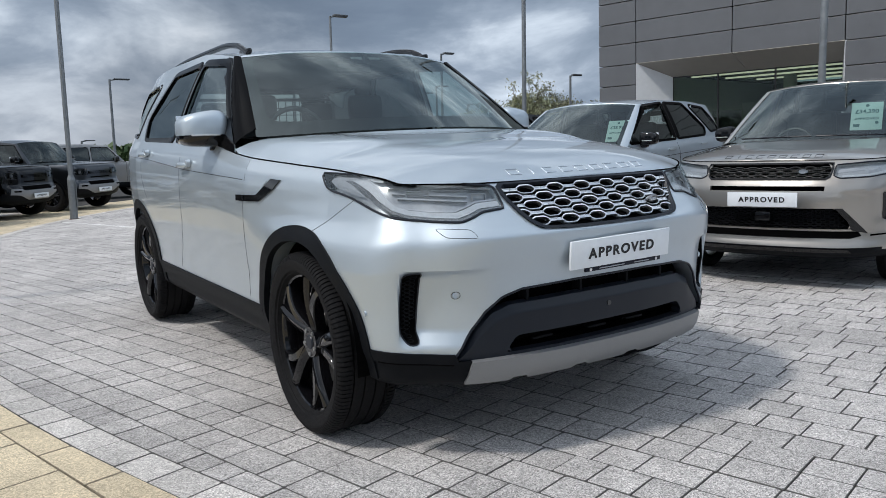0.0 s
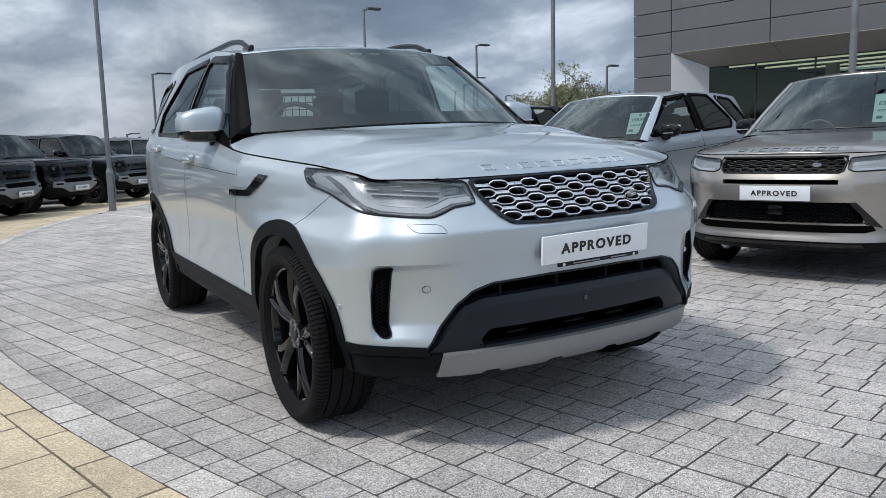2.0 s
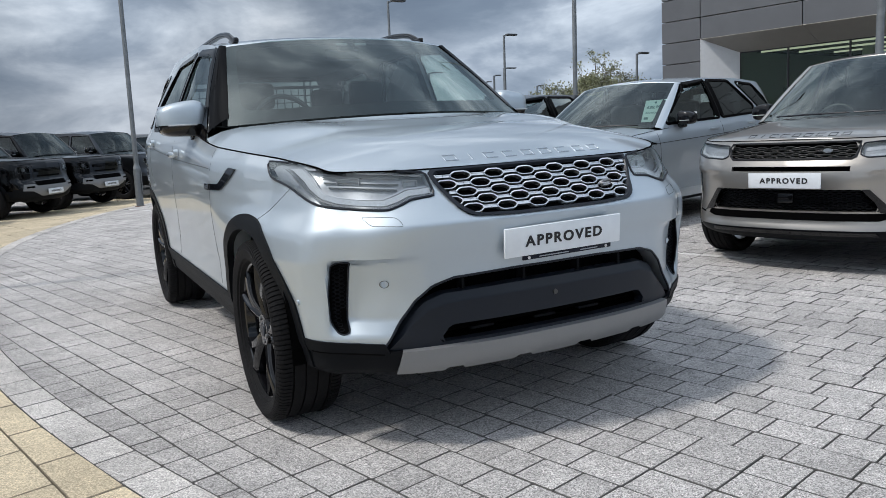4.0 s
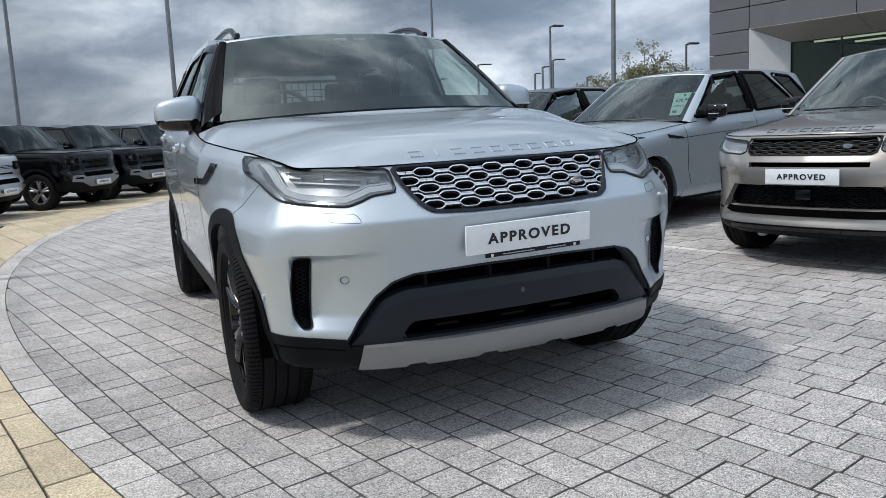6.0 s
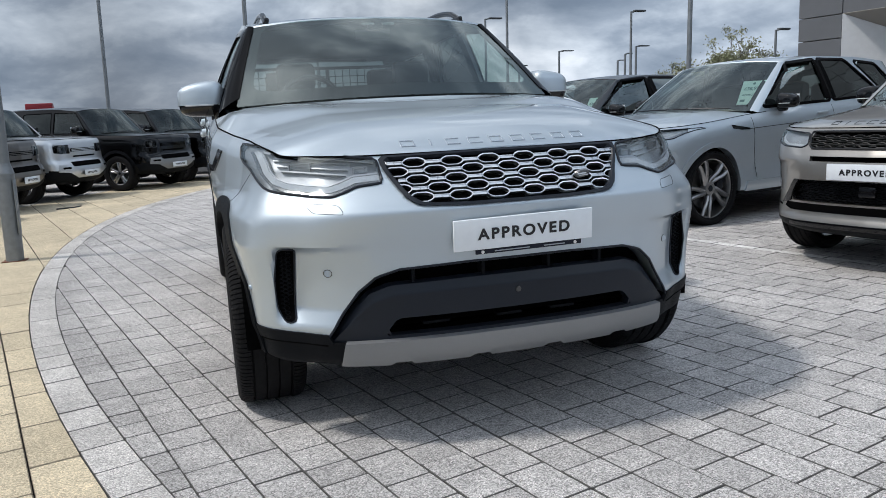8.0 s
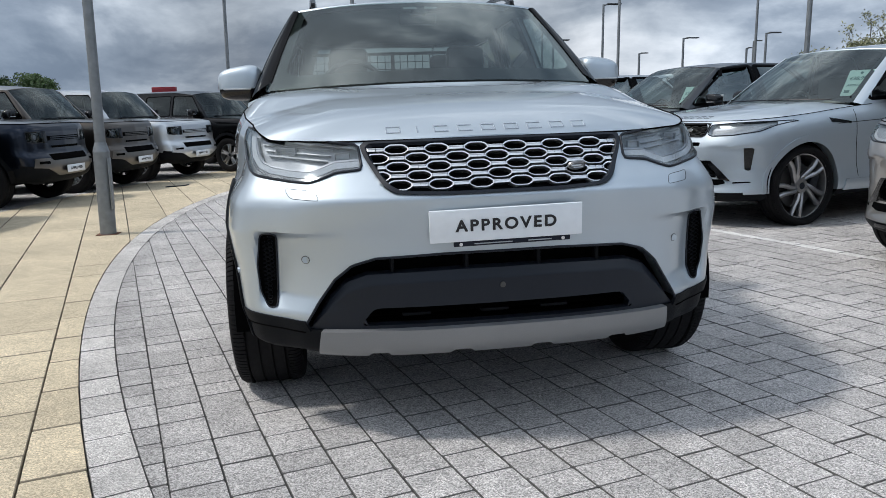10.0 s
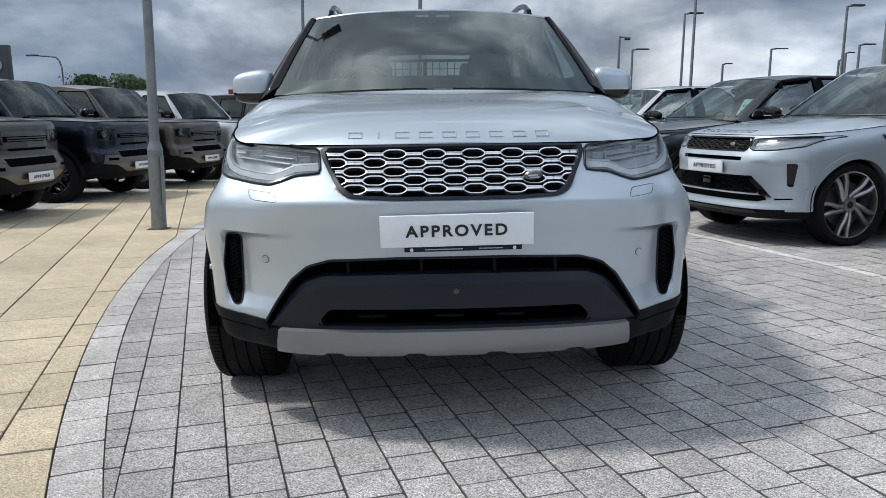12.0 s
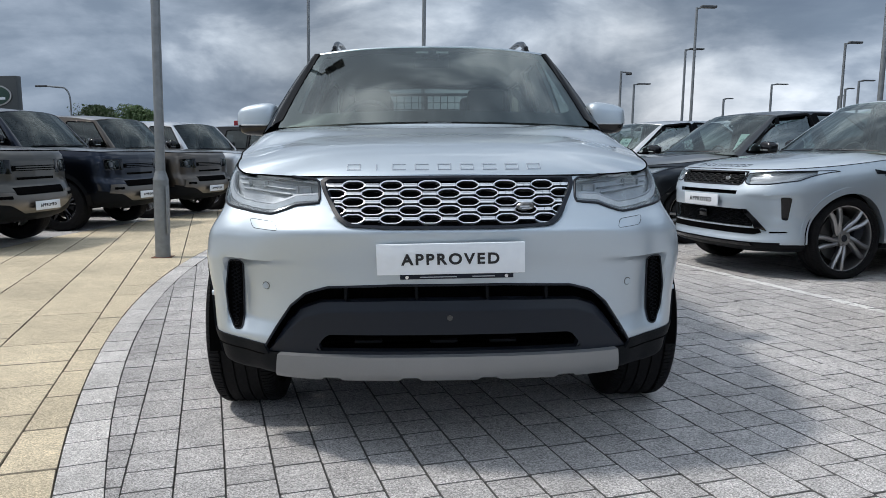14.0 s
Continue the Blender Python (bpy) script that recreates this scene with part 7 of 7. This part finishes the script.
        bm = strip(lambda a, b, pr: f(a, b, -0.016), path_of(q([(0.88, 0.940), (0.82, 0.885), (0.70, 0.862), (0.53, 0.855)])), path_of(q([(0.86, 0.940), (0.80, 0.900), (0.70, 0.876), (0.53, 0.869)])), 20, 2, 0, 0.01)
        part("light_guide", bm, M_LAMPDRL, lens)
        bm = strip(lambda a, b, pr: f(a, b, -0.03), path_of(q([(0.84, 0.925), (0.49, 0.890)])), path_of(q([(0.84, 0.948), (0.49, 0.930)])), 14, 3, 0, 0.01)
        part("reflector", bm, M_LAMPIN, lens)
    lamp_unit(car, F, lamp, 0.05, inner)
    number_plate(car, F, 0.688, tilt=0.02)
    if price:
        q = wpt(*card, 0.075)
        price_card(car, Matrix.Translation(q) @ Matrix.Rotation(0.30 * card[0], 4, "Z") @ Matrix.Rotation(-0.66, 4, "X"), price, 0.25, 0.31)
    part("wiper", tube([wpt(u, 0.03, -0.02) for u in np.linspace(-0.8, 0.0, 10)], 0.007, 6), M_SATIN, car)
    part("wiper", tube([wpt(u, 0.03, -0.02) for u in np.linspace(0.05, 0.8, 10)], 0.007, 6), M_SATIN, car)
    return car


# ---- the square off-roaders along the path ----


def square_suv(x, y, az, pnt, label, bumper, wheel):
    car = empty("square_suv", Matrix.Translation((x, y, gz(y))) @ Matrix.Rotation(-radians(az), 4, "Z"), label, "car", "cars along the curved path")
    lamp = round_poly([(0.56, 0.93), (0.56, 1.085), (0.84, 1.085), (0.84, 0.945), (0.70, 0.925)], 0.02)
    wf = round_poly([(1.64, 1.32), (2.00, 1.77), (2.55, 1.79), (2.55, 1.335)], 0.03)
    wr = round_poly([(2.64, 1.335), (2.64, 1.79), (3.42, 1.79), (3.48, 1.34)], 0.03)
    wq = round_poly([(3.70, 1.36), (3.70, 1.78), (4.28, 1.76), (4.36, 1.37)], 0.03)
    sp = dict(W=0.99, L=4.75, step=0.035, sub=2,
              nose=[(0, 0), (0.5, 0.022), (0.7, 0.065), (0.82, 0.125), (0.90, 0.21), (0.95, 0.32), (0.98, 0.48), (0.99, 0.65)],
              tail=[(0, 0), (0.7, 0.03), (0.88, 0.10), (0.96, 0.22), (0.99, 0.4)],
              front=[(0.32, 0.26), (0.36, 0.14), (0.42, 0.05), (0.50, 0.012), (0.58, 0.0), (0.66, 0.012), (0.72, 0.03), (0.77, 0.07), (0.82, 0.085), (0.90, 0.088), (1.0, 0.093), (1.10, 0.105), (1.16, 0.125), (1.20, 0.17)],
              side=[(0.38, 0.08), (0.42, 0.04), (0.48, 0.02), (0.56, 0.02), (0.64, 0.01), (0.72, 0.005), (0.78, 0.0), (0.84, 0.0), (0.90, 0.0), (0.97, 0.0), (1.04, 0.0), (1.12, 0.005), (1.18, 0.015), (1.25, 0.05)],
              rear=[(0.40, 0.1), (0.44, 0.05), (0.5, 0.02), (0.56, 0.0), (0.62, 0.0), (0.7, 0.0), (0.78, 0.02), (0.84, 0.02), (0.9, 0.02), (0.97, 0.02), (1.04, 0.03), (1.12, 0.03), (1.2, 0.04), (1.29, 0.06)],
              belt=[(0.2, 1.20), (1.3, 1.245), (2.0, 1.275), (4.75, 1.29)],
              bonnet=[(0.15, 1.20), (0.25, 1.228), (0.5, 1.25), (1.5, 1.275)], ridge=0.014,
              split=(0.60, 0.56), axles=(0.88, 3.90), arch=0.455, lip=0.05, tyre=(0.402, 0.26, 0.255), wheel=wheel, wheel_x=0.85,
              ws_base=(0.845, 1.50, 1.265), ws_top=(0.735, 1.98, 1.80), bow=(0.14, 0.10), ws_crown=0.01, frit=(0.05, (0.04, 0.06, 0.0)),
              roof=[(1.8, 1.80), (1.98, 1.81), (2.6, 1.875), (3.6, 1.89), (4.6, 1.87)], roof_end=4.60, crown=0.05, tumble=0.012,
              windows=[(wf, M_DARKSIDE, "front door window"), (wr, M_TINTD, "tinted rear door window"), (wq, M_TINTD, "tinted rear side window")],
              rear_window=[(0.0, 1.36), (0.62, 1.36), (0.58, 1.72), (0.0, 1.72)],
              surround=0.018, paint=pnt, paint_label="glossy paint", under=0.40, pillar_mat=pnt, gap=0.006, screen=M_DARKSCREEN,
              front_holes=[(lamp, 0.04)])
    skin, hskin, rskin, wpt = vehicle(sp, car)
    F = skin.front
    for x0, x1, za, zb in ((0.44, 0.44, 0.952, 1.017), (0.37, 0.38, 0.845, 0.876), (0.49, 0.51, 0.665, 0.757)):
        part("grille_slot", strip(F, path_of([(-x0, za), (x0, za)]), path_of([(-x1, zb), (x1, zb)]), 30, 2, 0.004, 0.008), M_SHADEBLK, car, "black grille slot")
    for zb in (0.962, 0.990):
        part("grille_bar", strip(F, path_of([(-0.40, zb), (0.40, zb)]), path_of([(-0.40, zb + 0.014), (0.40, zb + 0.014)]), 14, 2, 0.009, 0.01), pnt, car)
    for sg in (-1, 1):
        part("lamp_panel", outline_panel(F, round_poly([(sg * 0.46, 0.92), (sg * 0.46, 1.09), (sg * 0.565, 1.09), (sg * 0.565, 0.92)], 0.01), 0.003, 0.006), M_GLOSSBLK, car)
    # bumper panel, lower in the middle
    part("bumper_panel", strip(F, path_of([(-0.83, 0.58), (-0.62, 0.555), (-0.50, 0.50), (-0.36, 0.445), (0.36, 0.445), (0.50, 0.50), (0.62, 0.555), (0.83, 0.58)]), path_of([(-0.80, 0.705), (-0.55, 0.700), (-0.50, 0.665), (-0.47, 0.66), (0.47, 0.66), (0.50, 0.665), (0.55, 0.700), (0.80, 0.705)]), 44, 5, 0.014, 0.03), bumper, car, "bumper panel with dark slots")
    for sg in (-1, 1):
        part("bumper_slot", outline_panel(lambda a, b, pr: F(a, b, 0.017), round_poly([(sg * 0.76, 0.625), (sg * 0.76, 0.662), (sg * 0.58, 0.660), (sg * 0.58, 0.622)], 0.01), 0, 0.004), M_SHADEBLK, car)
        S = lambda a, b, pr, g=sg: skin.side(a, b, pr, g)
        for yy in (1.46, 2.60):
            part("door_gap", follow(S, dense([(yy, 1.26), (yy + 0.03, 0.58)], 12), 0.005, 0, 6), M_SHADEBLK, car)
        for yy in (2.42, 3.40):
            p = S(yy, 1.12, 0.015)
            part("door_handle", superblob(p.x, p.y, p.z, 0.016, 0.10, 0.02, 0.6, 14), M_SATIN, car)
        door_mirror(car, 1.055, 1.78, 1.385, sg, M_GLOSSBLK, 0.11, 0.08, 0.10)

    def inner(lens, f, sg):
        c = f(sg * 0.69, 1.008, -0.015)
        part("lamp_ring", tube([c + Vector((0.058 * math.cos(a), 0.02 * sg * math.cos(a), 0.058 * math.sin(a))) for a in np.linspace(0.6, 5.7, 24)], 0.007, 8), M_PROJ, lens, "round light ring")
        bm = bmesh.new()
        cyl(bm, c + Vector((0, 0.03, 0)), c, 0.040, 0.036, 20)
        part("projector", bm, M_LAMPIN, lens)
    lamp_unit(car, F, lamp, 0.05, inner, M_SHADEBLK, M_LENSD)
    badge_row(car, lambda a, b, pr: hskin.front(a, b, pr), 1.208, -0.17, 0.17, 0.016, M_ALLOY, 0.003, 8)
    number_plate(car, F, 0.525, tilt=0.0, y=-0.045)
    part("wiper", tube([wpt(u, 0.04, -0.02) for u in np.linspace(-0.8, 0.0, 8)], 0.009, 6), M_SATIN, car)
    part("wiper", tube([wpt(u, 0.04, -0.02) for u in np.linspace(0.05, 0.8, 8)], 0.009, 6), M_SATIN, car)
    return car


main_suv()
compact_suv(3.05, 1.50, 74, M_GREY, "bronze-grey compact off-road car with a mint price card", "\u00a334,390", card=(0.46, 0.45))
compact_suv(2.67, 4.64, 76, M_SILVER, "pale silver compact off-road car with a mint price card", "\u00a338,995", card=(0.84, 0.44))
compact_suv(2.29, 7.40, 76, M_DARK, "dark grey compact off-road car in the paved bay", "\u00a336,750", dark_roof=M_BLACKP, card=(0.90, 0.36))
compact_suv(1.72, 10.15, 76, M_WHITE, "pale silver compact off-road car farther down the bays", "\u00a335,200")
PL = ("plain", M_ALLOY, "grey five-spoke alloy wheel")
PB = ("plain", M_RIM, "black five-spoke wheel")
square_suv(-4.75, 7.20, -84, M_BROWN, "olive brown square off-road car beside the path", M_INSERT, PB)
square_suv(-4.42, 9.95, -80, M_NAVY, "navy blue square off-road car beside the path", M_INSERT, PB)
square_suv(-3.92, 12.3, -75, M_BRONZE, "bronze square off-road car beside the path", M_INSERT, PL)
square_suv(-3.22, 14.4, -67, M_WHITE, "white silver square off-road car beside the path", M_WHITE, PL)
square_suv(-1.58, 16.25, -56, M_BLACKP, "black square off-road car with a silver bumper panel", M_SKID, PL)
square_suv(-0.32, 18.2, -50, M_BLACKP, "black square off-road car with a silver bumper panel", M_SKID, PB)
square_suv(1.42, 20.2, -44, M_DARK, "dark grey square off-road car with a silver bumper panel", M_SKID, PB)
square_suv(4.6, 27.5, -95, M_SKID, "silver grey square off-road car far across the yard", M_SKID, PB)
